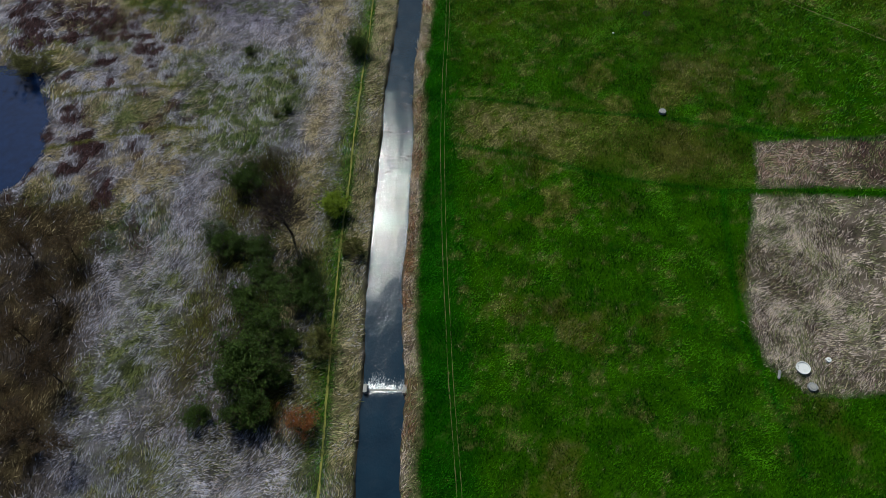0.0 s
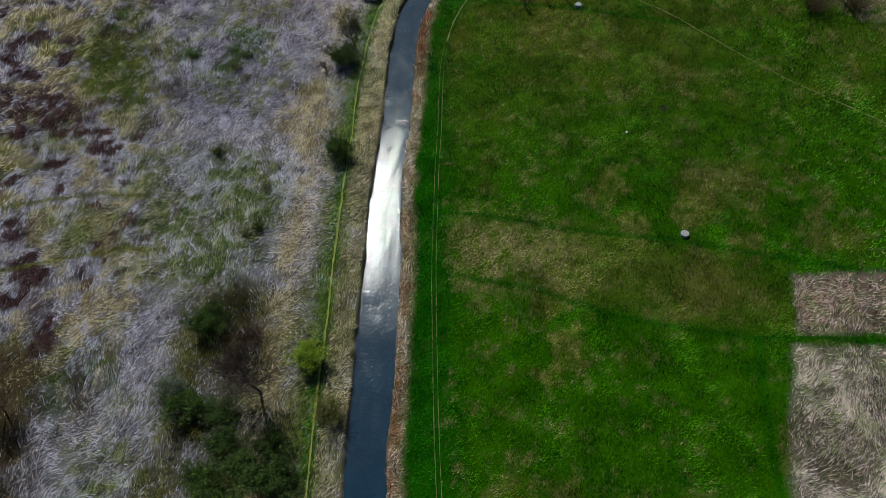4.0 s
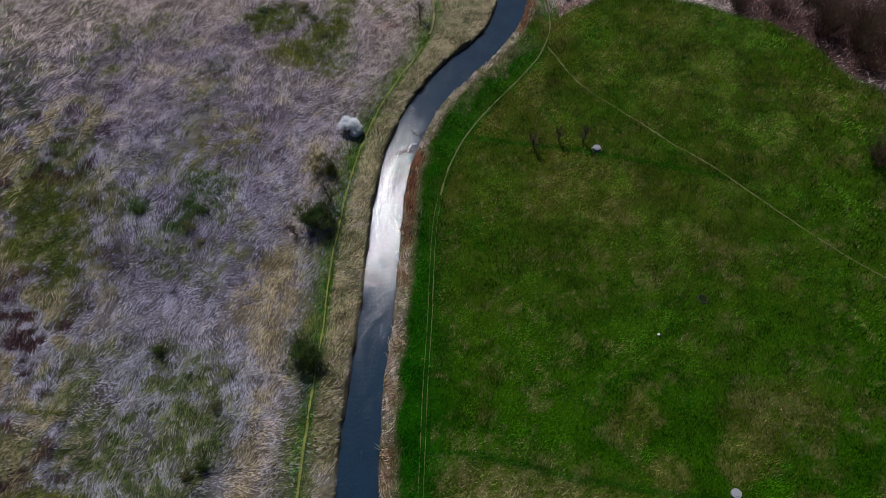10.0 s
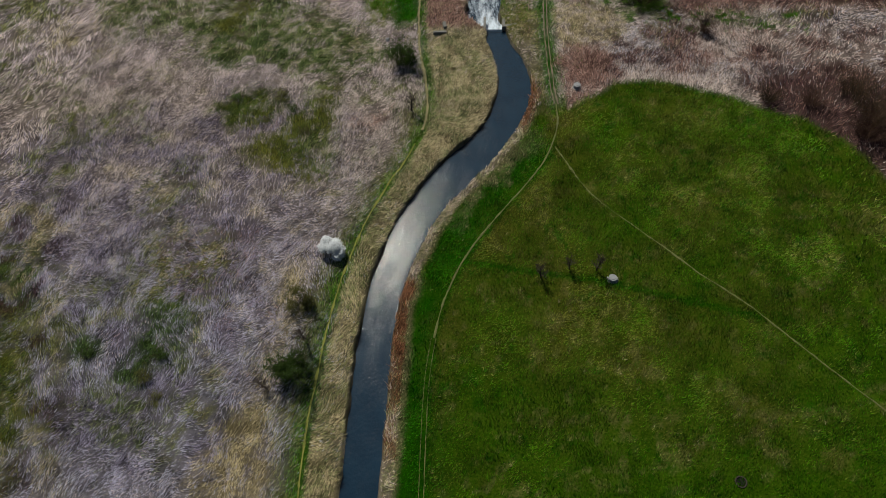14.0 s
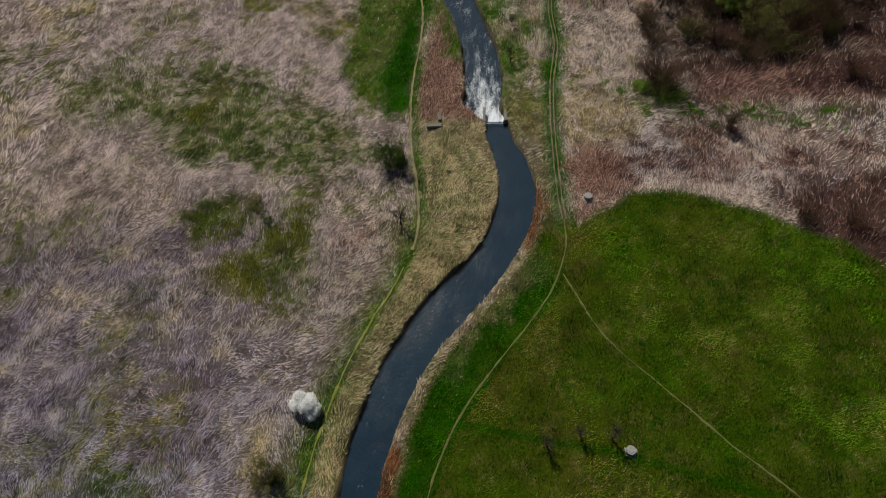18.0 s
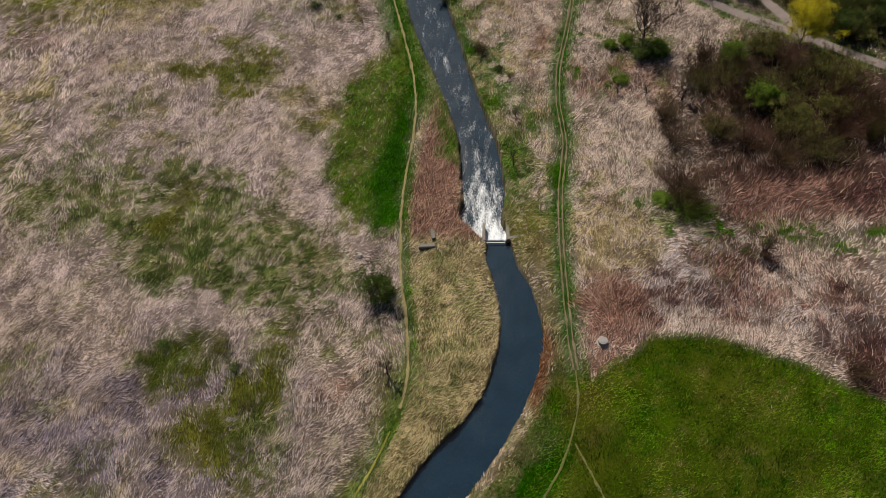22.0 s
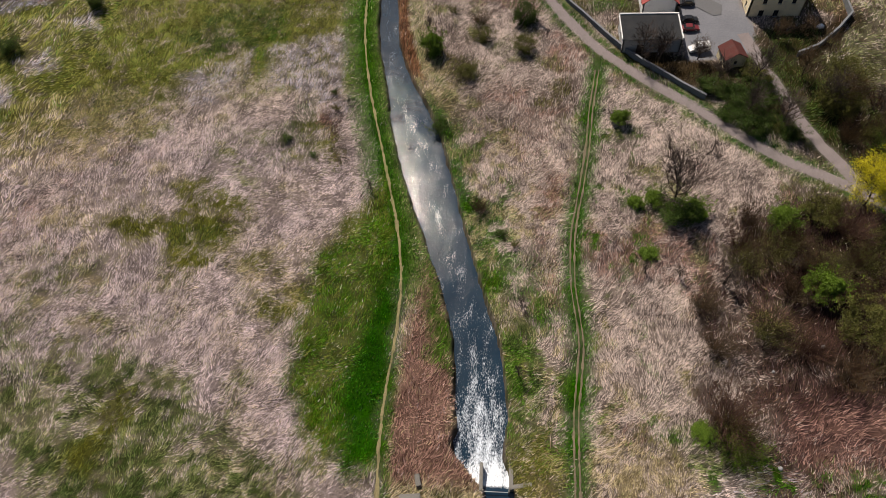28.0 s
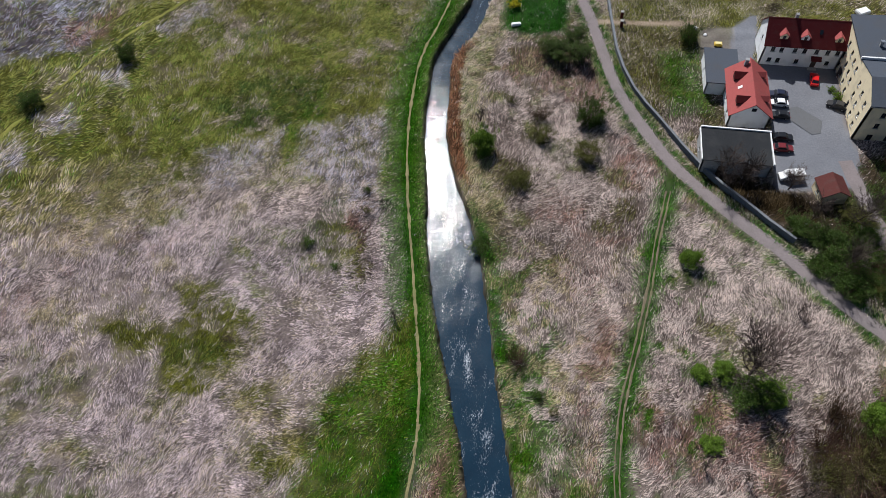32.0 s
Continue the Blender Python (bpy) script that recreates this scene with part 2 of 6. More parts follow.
SIDE_ROAD = [(75.5, 319.5), (72.6, 326.7), (70, 332), (67.2, 339.4), (66, 346), (63.8, 354.4), (62, 362), (60.5, 369)]
POND = [(-170, 135), (-126, 128.7), (-116, 126.3), (-106.8, 112.2), (-103.9, 101.2), (-104.6, 91), (-110, 86), (-170, 70)]
YARD = [(45.5, 359), (46.5, 378), (46, 399), (62.5, 399), (62.5, 380), (64, 371), (61.5, 362), (56, 360)]


HERB_SPOTS = [(-96, 165, 8, 16), (-66, 260, 24, 15), (-88, 268, 16, 10), (-60, 112, 14, 12), (-84, 112, 12, 6), (-57, 100, 8, 6), (-91, 345, 16, 9), (-50, 252, 14, 6),
              (-46, 218, 8, 7), (-60, 60, 14, 12), (-66, 48, 10, 8), (-100, 138, 10, 6), (-56, 231, 9, 6), (-40, 234, 6, 8), (-68, 375, 22, 14), (-105, 360, 22, 14), (-48, 84, 8, 10), (-74, 128, 10, 6)]
OLIVE_SPOTS = [(-95, 165, 6, 9), (-130, 200, 10, 14), (-39, 235, 4, 11), (-66, 256, 9, 6), (-40, 222, 7, 8), (-46, 215, 5, 5),
               (-60, 311, 8, 11), (-75, 309, 9, 4), (-39, 291, 6, 5), (-115, 336, 19, 13), (-59, 305, 7, 6), (-73, 307, 7, 3), (-61, 302, 6, 4), (-50, 300, 8, 3)]
GREEN_SPOTS = [(-62, 169, 6, 11), (-97, 181, 9, 9), (-104, 145, 8, 7), (-56, 231, 9, 6), (-88, 156, 5, 10), (-75, 167, 3, 3), (-66, 246, 9, 4), (-58, 228, 5, 4), (-45, 339, 5, 7),
               (-61, 361, 3, 6), (-76, 76, 10, 7), (28.5, 316, 4, 3), (36, 314, 6, 3.5), (40.5, 266, 5, 2.5), (31, 267, 5, 1.6), (34, 262.5, 2, 1.8), (29.5, 303, 2.5, 3), (28.5, 336, 4, 5), (51, 255.5, 4, 2), (64, 258, 5, 2)]
RUST_SPOTS = [(-127, 394, 11, 12), (-39, 344, 2.5, 11), (17, 362, 6, 6), (2, 348, 6, 6), (34, 246, 7, 4), (48, 246, 8, 4), (62, 244, 8, 5), (24, 268, 3, 2.5), (8, 330, 5, 7), (10, 316, 4, 5)]


def left_bank(y):
    """The west bank, drawn in to the weir, with a washed-out pool below it."""
    y = np.asarray(y, float)
    return along(LEFT_BANK, y) + 2.1 * np.exp(-(((y - 257.5) / 3.2) ** 2)) - 1.5 * np.exp(-(((y - 264.5) / 2.6) ** 2))


def right_bank(y):
    y = np.asarray(y, float)
    return along(RIGHT_BANK, y) - 0.9 * np.exp(-(((y - 252.0) / 5.0) ** 2)) - 0.6 * np.exp(-(((y - 264.0) / 4.0) ** 2))


def stream(x, y):
    """How far out of the water a place lies: negative in the stream."""
    return np.maximum(left_bank(y) - x, x - right_bank(y))


def level(y):
    return np.where(y < SILL_Y, HIGH, np.where(y < WEIR_Y, MID, LOW))


def height(x, y):
    rough = 1 - 0.75 * inside(x, y, [(14, 224)] + FIELD_EDGE + [(300, 100), (300, -80), (-14, -80), (-14, 170), (3, 204)], 3.0, 0)
    h = 0.22 * wobble(x, y, 9.0, 11) + rough * (0.40 * wobble(x, y, 3.4, 12, 2) + 0.12 * wobble(x, y, 1.5, 15, 1))
    far = step_up(np.hypot(x + 10, y - 220), 260, 600)
    h = h + far * 6 * wobble(x, y, 160.0, 13)
    flat = np.clip(inside(x, y, YARD, 2.0, 0), 0, 1) + np.clip(1.4 - beside(x, y, ROAD) / 2.6, 0, 1)
    h = h * (1 - 0.9 * np.clip(flat, 0, 1))
    out = stream(x, y) + 0.35 * wobble(x, y, 2.5, 14, 2)
    dip = step_up(-out, -0.5, 0.35)
    h = h * (1 - dip) + (level(y) - 0.9) * dip
    pond = inside(x, y, POND, 2.0, 2.0, 31)
    return h * (1 - pond) - 0.9 * pond


def covers(x, y):
    """How much of each cover lies at a place; what is left is dead matted grass."""
    left, right = left_bank(y), right_bank(y)
    lt, rt = along(LEFT_TRACK, y), along(RIGHT_TRACK, y)
    w1, w2, w3, w4, w5 = (wobble(x, y, 14.0, 21), wobble(x, y, 5.0, 22), wobble(x, y, 30.0, 23), wobble(x, y, 2.0, 24),
                          wobble(x, y, 0.9, 25, 2))
    w2b = wobble(x, y, 5.0, 26)
    speck = step_up(w4 + 0.8 * w5 + 0.25, -0.05, 0.6)
    k = {name: np.zeros(x.shape) for name, *_ in COVERS}

    def lay(name, amount):
        amount = np.clip(amount, 0, 1)
        for other in k:
            k[other] = k[other] * (1 - amount)
        k[name] = k[name] + amount


    def patch(name, amount, *corners):
        """A ragged patch of one cover over what lies there; clear brings back the dead grass."""
        xs, ys = zip(*corners)
        at = (x > min(xs) - 9) & (x < max(xs) + 9) & (y > min(ys) - 9) & (y < max(ys) + 9) & (stream(x, y) > 0.3)
        reach = min(1.0, 0.07 * min(max(xs) - min(xs), max(ys) - min(ys)))
        px, py = x[at] + reach * (3.2 * w2[at] + 1.3 * w4[at]), y[at] + reach * (3.2 * w2b[at] + 1.3 * w5[at])
        share = np.zeros(x.shape)
        share[at] = inside(px, py, list(corners), 1.8, 0) * np.clip(0.55 + 0.5 * w4[at] + 0.5 * w5[at] + 0.5 * speck[at], 0.1, 1)
        if name == "clear":
            for other in k:
                k[other] = k[other] * (1 - share * amount)
        else:
            lay(name, share * amount)
        if name == "herb":
            lay("moss", share * amount * step_up(w5 + 0.7 * w4, 0.12, 0.45) * 0.75)
            lay("straw", share * amount * step_up(-w5 - 0.7 * w4 + 0.3 * w2, 0.15, 0.5) * 0.5)

    west, east = x < left, x > right
    edge_run = stream(x, y)
    # the marshy meadow west of the stream
    lay("sedge", west * step_up(-y, -225, -165) * (0.85 + 0.3 * w1))
    lay("dusk", west * inside(x, y, [(-130, 150), (-40, 140), (-34, 226), (-60, 236), (-130, 215)], 8, 5) * step_up(0.3 * w1 - w2 + 0.4 * w4, -0.8, 0.5) * 0.75)
    lay("pale", west * step_up(y, 228, 250) * step_up(-y, -355, -325) * (0.6 + 0.4 * w1 + 0.2 * w4))
    lay("straw", west * step_up(y, 232, 250) * step_up(-y, -330, -310) * (0.12 + 0.3 * w2 + 0.2 * w4))
    lay("herb", west * step_up(w1 + 0.5 * w2, -0.15, 0.6) * (0.15 + 0.75 * speck) * 0.75)
    lay("olive", west * step_up(w1 + 0.5 * w2 + 0.3 * w4, 0.35, 0.8) * speck * 0.5)
    lay("straw", west * step_up(w3 * 0.5 + w2 + 0.3 * w4, 0.35, 0.8) * (0.25 + 0.25 * step_up(y, 150, 240)))
    lay("rust", west * step_up(w3 - 0.4 * w2 + 0.3 * w4, 0.35, 0.8) * (0.1 + 0.2 * step_up(y, 150, 240)))
    wilds = west * inside(x, y, [(-140, 85), (-70, 72), (-68, 120), (-80, 150), (-92, 200), (-140, 200)], 7, 4)
    lay("straw", wilds * step_up(w2 - 0.3 * w4, 0.0, 0.35) * 0.8)
    lay("olive", wilds * step_up(w1 + 0.5 * w4, 0.15, 0.5) * 0.6)
    lay("heather", wilds * step_up(-w2 + 0.4 * w4 + 0.15 * w1, 0.12, 0.34) * 0.95)
    for spots, cover, most in ((HERB_SPOTS, "herb", 0.95), (OLIVE_SPOTS, "olive", 0.9), (GREEN_SPOTS, "moss", 0.8), (RUST_SPOTS, "rust", 0.8)):
        for a, b, ra, rb in spots:
            far_in = step_up(1.35 - np.hypot((x - a) / ra, (y - b) / rb) + 0.8 * w2, 0.0, 1.1)
            lay(cover, (west | east) * far_in * (0.3 + 0.7 * speck) * most)
    patch("clear", 0.7, (-46, 149), (-41, 141), (-34, 128), (-33, 115), (-34, 102), (-39, 96), (-43, 104), (-40, 116), (-40, 128))
    patch("herb", 0.8, (-72, 123), (-48, 123), (-44, 113), (-47, 102), (-56, 99), (-64, 104), (-74, 114))
    patch("olive", 0.6, (-108, 177), (-94, 174), (-81, 156), (-79, 140), (-87, 138), (-96, 152))
    patch("moss", 0.4, (-100, 167), (-89, 162), (-80, 147), (-86, 142), (-94, 154))
    patch("heather", 0.9, (-124, 157), (-102, 156), (-94, 145), (-96, 139), (-111, 140), (-120, 148))
    patch("heather", 0.9, (-102, 117), (-95, 114), (-93, 106), (-99, 107))
    patch("heather", 0.9, (-92, 99), (-81, 92), (-82, 85), (-86, 85))
    patch("heather", 0.8, (-76, 78), (-72, 78), (-70, 72), (-73, 72))
    patch("straw", 0.8, (-84, 99), (-72, 100), (-68, 93), (-76, 88))
    patch("straw", 0.7, (-86, 122), (-80, 117), (-75, 105), (-80, 107))
    patch("straw", 0.7, (-112, 162), (-99, 156), (-95, 148), (-104, 153))
    patch("moss", 0.5, (-132, 217), (-121, 215), (-108, 199), (-112, 192), (-120, 190))
    patch("olive", 0.4, (-108, 169), (-93, 176), (-82, 157), (-82, 146), (-95, 149))
    patch("moss", 0.5, (-106, 169), (-94, 173), (-82, 151), (-93, 151))
    patch("straw", 0.7, (-119, 188), (-110, 185), (-106, 174), (-114, 176))
    patch("moss", 0.95, (-68, 162), (-66, 172), (-60, 178), (-58, 173), (-62, 164), (-64, 159))
    patch("moss", 0.8, (-79, 167), (-75, 170), (-72, 166), (-76, 164))
    patch("olive", 0.8, (-56, 220), (-46, 222), (-40, 213), (-50, 210))
    patch("straw", 0.75, (-47, 152), (-39, 154), (-36, 144), (-38, 133), (-45, 135), (-50, 147))
    patch("olive", 0.5, (-48, 154), (-45, 154), (-42, 147), (-46, 148))
    patch("herb", 0.75, (-59, 135), (-48, 132), (-43, 115), (-51, 112), (-60, 123))
    patch("moss", 0.6, (-58, 103), (-51, 106), (-48, 99), (-58, 99))
    patch("herb", 0.8, (-78, 264), (-65, 265), (-33, 261), (-24, 247), (-42, 236), (-55, 248), (-72, 250))
    patch("moss", 0.8, (-64, 230), (-53, 237), (-47, 232), (-52, 225), (-60, 225))
    patch("olive", 0.8, (-54, 212), (-49, 223), (-40, 221), (-34, 206), (-39, 207), (-45, 212))
    patch("moss", 0.6, (-50, 219), (-42, 236), (-36, 234), (-37, 217), (-34, 207), (-40, 211))
    patch("rust", 0.6, (-32, 226), (-23, 230), (-24, 225), (-30, 222))
    patch("straw", 0.8, (-48, 154), (-42, 157), (-37, 150), (-36, 141), (-46, 141))
    patch("herb", 0.7, (-70, 159), (-60, 156), (-59, 148), (-67, 150))
    patch("herb", 0.85, (-85, 264), (-74, 279), (-60, 277), (-35, 256), (-31, 246), (-53, 246), (-64, 248), (-76, 253))
    patch("olive", 0.85, (-72, 257), (-70, 272), (-64, 273), (-62, 269), (-67, 257))
    patch("moss", 0.4, (-75, 254), (-59, 259), (-42, 252), (-43, 244), (-56, 247))
    patch("herb", 0.5, (-111, 277), (-94, 287), (-81, 273), (-84, 256), (-99, 254))
    patch("olive", 0.85, (-65, 233), (-51, 236), (-49, 230), (-56, 224), (-61, 226))
    patch("moss", 0.6, (-64, 233), (-55, 234), (-54, 228), (-60, 226))
    patch("olive", 0.75, (-42, 232), (-37, 237), (-37, 227), (-46, 219), (-49, 212), (-47, 223))
    patch("herb", 0.7, (-43, 219), (-35, 220), (-34, 214), (-40, 212))
    patch("olive", 0.9, (-85, 314), (-82, 313), (-65, 304), (-56, 303), (-52, 309), (-61, 319), (-69, 319), (-65, 310), (-75, 311))
    patch("moss", 0.5, (-68, 309), (-56, 310), (-56, 303), (-65, 304))
    patch("straw", 0.85, (-56, 303), (-48, 299), (-37, 296), (-36, 290), (-44, 294))
    patch("olive", 0.6, (-41, 295), (-36, 295), (-35, 290), (-39, 290))
    patch("olive", 0.85, (-114, 362), (-88, 375), (-70, 380), (-43, 389), (-41, 372), (-66, 363), (-81, 351), (-93, 338), (-109, 334), (-118, 336), (-122, 351))
    patch("olive", 0.5, (-118, 336), (-93, 338), (-79, 355), (-74, 342), (-95, 331), (-114, 327))
    patch("clear", 0.9, (-75, 348), (-63, 362), (-53, 355), (-60, 344), (-71, 344))
    patch("clear", 0.9, (-119, 378), (-108, 385), (-107, 377), (-114, 374))
    patch("heather", 0.8, (-115, 377), (-106, 379), (-105, 373), (-112, 372))
    patch("clear", 0.9, (-125, 362), (-118, 366), (-112, 359), (-119, 356))
    patch("heather", 0.9, (-42, 354), (-38, 351), (-33, 328), (-35, 326), (-39, 342))
    patch("olive", 0.7, (-47, 340), (-42, 341), (-34, 331), (-35, 326), (-43, 333))
    patch("moss", 0.5, (-64, 360), (-54, 362), (-57, 353), (-61, 354))
    lay("brown", inside(x, y, [(-200, -20), (-74, -20), (-74, 45), (-84, 84), (-140, 92), (-200, 100)], 4, 3) * (0.9 + 0.3 * w2))
    lay("straw", inside(x, y, [(-200, -20), (-74, -20), (-74, 45), (-84, 84), (-140, 92), (-200, 100)], 4, 3) * step_up(w2 + 0.5 * w4, 0.0, 0.5) * 0.25)
    lay("brown", inside(x, y, [(-58, 34), (-33, 34), (-32, 70), (-38, 98), (-56, 98), (-58, 70)], 4, 3) * (0.72 + 0.4 * w2))
    lay("olive", inside(x, y, [(-62, 10), (-32, 10), (-30, 95), (-55, 98), (-64, 60)], 4, 3) * (0.3 + 0.4 * w2))
    lay("olive", west * step_up(x - lt, -7, -2) * step_up(-y, -236, -226) * (0.6 + 0.4 * w2 + 0.3 * w4))
    lay("green", west * np.exp(-((x - lt) / 2.2) ** 2) * step_up(-y, -236, -226) * (0.75 + 0.3 * w2))
    lay("straw", west * step_up(x - lt, 0.6, 1.5) * (0.55 + 0.25 * step_up(y, 110, 140) + 0.3 * w2))
    lay("herb", west * step_up(x - lt, -7, -2) * step_up(-y, -236, -226) * (0.05 + 0.45 * speck))
    lay("straw", west * np.exp(-((x - lt + 9) / 3.0) ** 2) * step_up(y, 40, 60) * step_up(-y, -200, -180) * (0.5 + 0.5 * w2))
    for line in ([(-103.6, 100.3), (-87.9, 104.6), (-75, 107.2), (-66, 107)], [(-114.9, 116.2), (-95.8, 119.9), (-84.8, 121.7), (-74, 121)]):
        lay("olive", np.clip(1.3 - beside(x + 0.6 * w2, y, line) / 0.8, 0, 1) * 0.8)
    lay("olive", inside(x, y, [(-160, 330), (-75, 352), (-36, 352), (-36, 460), (-160, 460)], 8, 6) * np.clip(0.75 + 0.5 * w1 + 0.4 * w2 + 0.3 * w4, 0, 0.95))
    lay("green", inside(x, y, [(-160, 330), (-75, 352), (-36, 352), (-36, 460), (-160, 460)], 8, 6) * np.clip(0.05 + 0.6 * w2 - 0.4 * w1 + 0.4 * w4, 0, 0.35))
    lay("hay", inside(x, y, [(-160, 330), (-75, 350), (-36, 350), (-36, 460), (-160, 460)], 8, 6) * np.clip(0.35 + 0.5 * w2 + 0.5 * w4 + 0.4 * w5, 0, 0.7))
    patch("sedge", 0.9, (-166, 405), (-128, 408), (-123, 388), (-133, 382), (-148, 376))
    patch("heather", 0.5, (-164, 402), (-139, 400), (-133, 387), (-145, 379))
    patch("rust", 0.8, (-135, 394), (-122, 400), (-120, 390), (-129, 386))
    patch("clear", 0.95, (-117, 376), (-110, 380), (-106, 373), (-113, 374))
    patch("sedge", 0.5, (-117, 376), (-110, 380), (-106, 373), (-113, 374))
    patch("clear", 0.95, (-124, 360), (-116, 364), (-112, 358), (-119, 355))
    patch("sedge", 0.5, (-124, 360), (-116, 364), (-112, 358), (-119, 355))
    patch("clear", 0.95, (-129, 348), (-122, 351), (-119, 344), (-125, 341))
    patch("sedge", 0.5, (-129, 348), (-122, 351), (-119, 344), (-125, 341))
    patch("clear", 0.95, (-107, 396), (-99, 406), (-95, 403), (-103, 393))
    patch("sedge", 0.5, (-107, 396), (-99, 406), (-95, 403), (-103, 393))
    patch("moss", 0.75, (-82, 371), (-70, 382), (-56, 382), (-54, 367), (-63, 364), (-76, 363))
    patch("green", 0.4, (-63, 364), (-56, 378), (-54, 369), (-58, 354))
    patch("clear", 0.9, (-78, 354), (-62, 363), (-62, 356), (-68, 343), (-75, 347))
    patch("sedge", 0.45, (-78, 354), (-62, 363), (-62, 356), (-68, 343), (-75, 347))
    patch("clear", 0.9, (-57, 364), (-40, 373), (-35, 342), (-46, 349), (-56, 352))
    patch("sedge", 0.45, (-57, 364), (-40, 373), (-35, 342), (-46, 349), (-56, 352))
    patch("straw", 0.5, (-117, 332), (-115, 347), (-87, 350), (-75, 341), (-88, 327), (-112, 322))
    lay("green", west * np.clip(1.15 - np.abs(x - lt - 0.5) / 6.0, 0, 1) ** 0.6 * step_up(y, 285, 300) * 0.9)
    lay("olive", inside(x, y, [(-22.5, 322), (-19.4, 308), (-17.7, 290), (-18.5, 272), (-18.3, 260), (-22.5, 259.5), (-29.8, 266), (-36.4, 276), (-36, 288), (-35.4, 304)], 1.5, 2) * 0.85)
    lay("green", inside(x, y, [(-22.5, 318), (-19.4, 308), (-17.7, 290), (-18.5, 272), (-18.3, 260), (-22.5, 259.5), (-29.8, 266), (-36.4, 276), (-36, 288), (-35.4, 302)], 2.5, 2) * (0.3 + 0.4 * speck))
    lay("lush", inside(x, y, [(-19.0, 304), (-17.9, 290), (-18.3, 262), (-22.5, 259.5), (-27, 272), (-23, 290)], 2.0, 2) * 0.9)
    lay("straw", inside(x, y, [(-15.8, 256), (-0.8, 256.5), (2.6, 241), (0.7, 226), (-6.7, 219), (-13.3, 220), (-13.7, 233)], 1.5, 1) * (0.65 + 0.3 * w2))
    lay("herb", inside(x, y, [(-15.8, 257), (-0.8, 257), (2, 241), (-6, 220), (-14, 222)], 3, 2) * (0.15 + 0.5 * speck))
    lay("rust", inside(x, y, [(-12.5, 303), (-8, 290), (-6.5, 274), (-7, 268), (-1.5, 258), (-16.5, 258), (-17, 268)], 1.2, 1.2) * 0.9)
    lay("green", inside(x, y, [(-14, 306), (-7, 286), (-7, 276), (-11, 280)], 1.5, 2) * 0.8)
    # east of the stream: brush beyond the field, then the green field itself
    lay("olive", east * step_up(w1 + 0.6 * w2, 0.3, 0.55) * 0.6)
    lay("rust", east * step_up(y, 225, 240) * step_up(w3 + 0.5 * w2 + w4 * 0.2, 0.22, 0.5) * 0.6)
    lay("straw", east * step_up(w2 + 0.4 * w1 - 0.1, 0.3, 0.55) * 0.5)
    lay("heather", east * step_up(y, 285, 300) * step_up(w1 - 0.5 * w2 + 0.5 * w4, -0.2, 0.8) * 0.3)
    lay("brown", east * step_up(y, 325, 345) * step_up(w1 + 0.6 * w2, -0.2, 0.6) * 0.35)
    lay("herb", east * step_up(y, 285, 300) * step_up(w2 - 0.3 * w1, -0.1, 0.6) * speck * 0.6)
    lay("sedge", inside(x, y, [(27, 240), (36, 240), (60, 234), (110, 200), (112, 262), (45, 264), (30, 256)], 3, 2) * (0.2 + 0.3 * w1))
    lay("rust", inside(x, y, [(22, 240), (36, 240), (60, 234), (110, 200), (112, 256), (45, 258), (26, 254)], 3, 2) * np.clip(0.3 + 0.6 * w2 + 0.3 * w4, 0, 0.8))
    lay("heather", inside(x, y, [(27, 240), (36, 240), (60, 234), (110, 200), (112, 262), (45, 264), (30, 256)], 3, 2) * step_up(w2 + 0.5 * w4 + 0.3 * w1, -0.2, 0.6) * 0.45)
    lay("herb", inside(x, y, [(30, 270), (33, 262), (50, 258), (78, 257), (78, 262), (50, 264), (38, 270)], 1.5, 1.5) * (0.2 + 0.7 * speck))
    lay("rust", inside(x, y, [(47, 262), (80, 264), (110, 262), (110, 282), (48, 276)], 3, 2) * (0.75 + 0.3 * w2))
    lay("heather", inside(x, y, [(47, 264), (80, 266), (110, 262), (110, 282), (48, 276)], 3, 2) * (0.75 + 0.3 * w2))
    lay("rust", inside(x, y, [(60, 226), (85, 205), (110, 190), (112, 236), (66, 240)], 3, 2) * (0.7 + 0.3 * w2))
    lay("heather", inside(x, y, [(60, 226), (85, 205), (110, 190), (112, 236), (66, 240)], 3, 2) * 0.7)
    lay("rust", inside(x, y, [(17.5, 228), (22, 230), (31, 240), (27, 250), (18.5, 247)], 2, 1) * (0.75 + 0.3 * w2))
    lay("brown", inside(x, y, [(46, 274), (54, 281), (110, 280), (125, 300), (88, 309), (66, 322), (56, 316), (54, 300)], 4, 3) * (0.6 + 0.5 * w2))
    lay("rust", inside(x, y, [(48, 278), (54, 281), (110, 280), (110, 292), (60, 296), (54, 306), (46, 296)], 4, 3) * (0.35 + 0.5 * w2 + 0.2 * w4))
    lay("heather", inside(x, y, [(54, 281), (110, 280), (110, 300), (66, 316), (56, 306)], 4, 3) * (0.6 + 0.4 * w1))
    patch("brown", 0.6, (39, 295), (48, 312), (60, 316), (91, 317), (78, 276), (50, 273), (42, 268), (34, 268), (38, 281))
    patch("heather", 0.5, (39, 295), (48, 312), (60, 316), (91, 317), (78, 276), (50, 273), (42, 268), (34, 268), (38, 281))
    patch("heather", 0.7, (45, 266), (54, 263), (58, 257), (52, 253), (45, 257))
    lay("brown", inside(x, y, [(50, 347), (70, 326), (130, 290), (140, 400), (78, 372), (64, 371), (56, 358), (30, 366), (30, 362)], 2, 2) * (0.95 + 0.2 * w2))
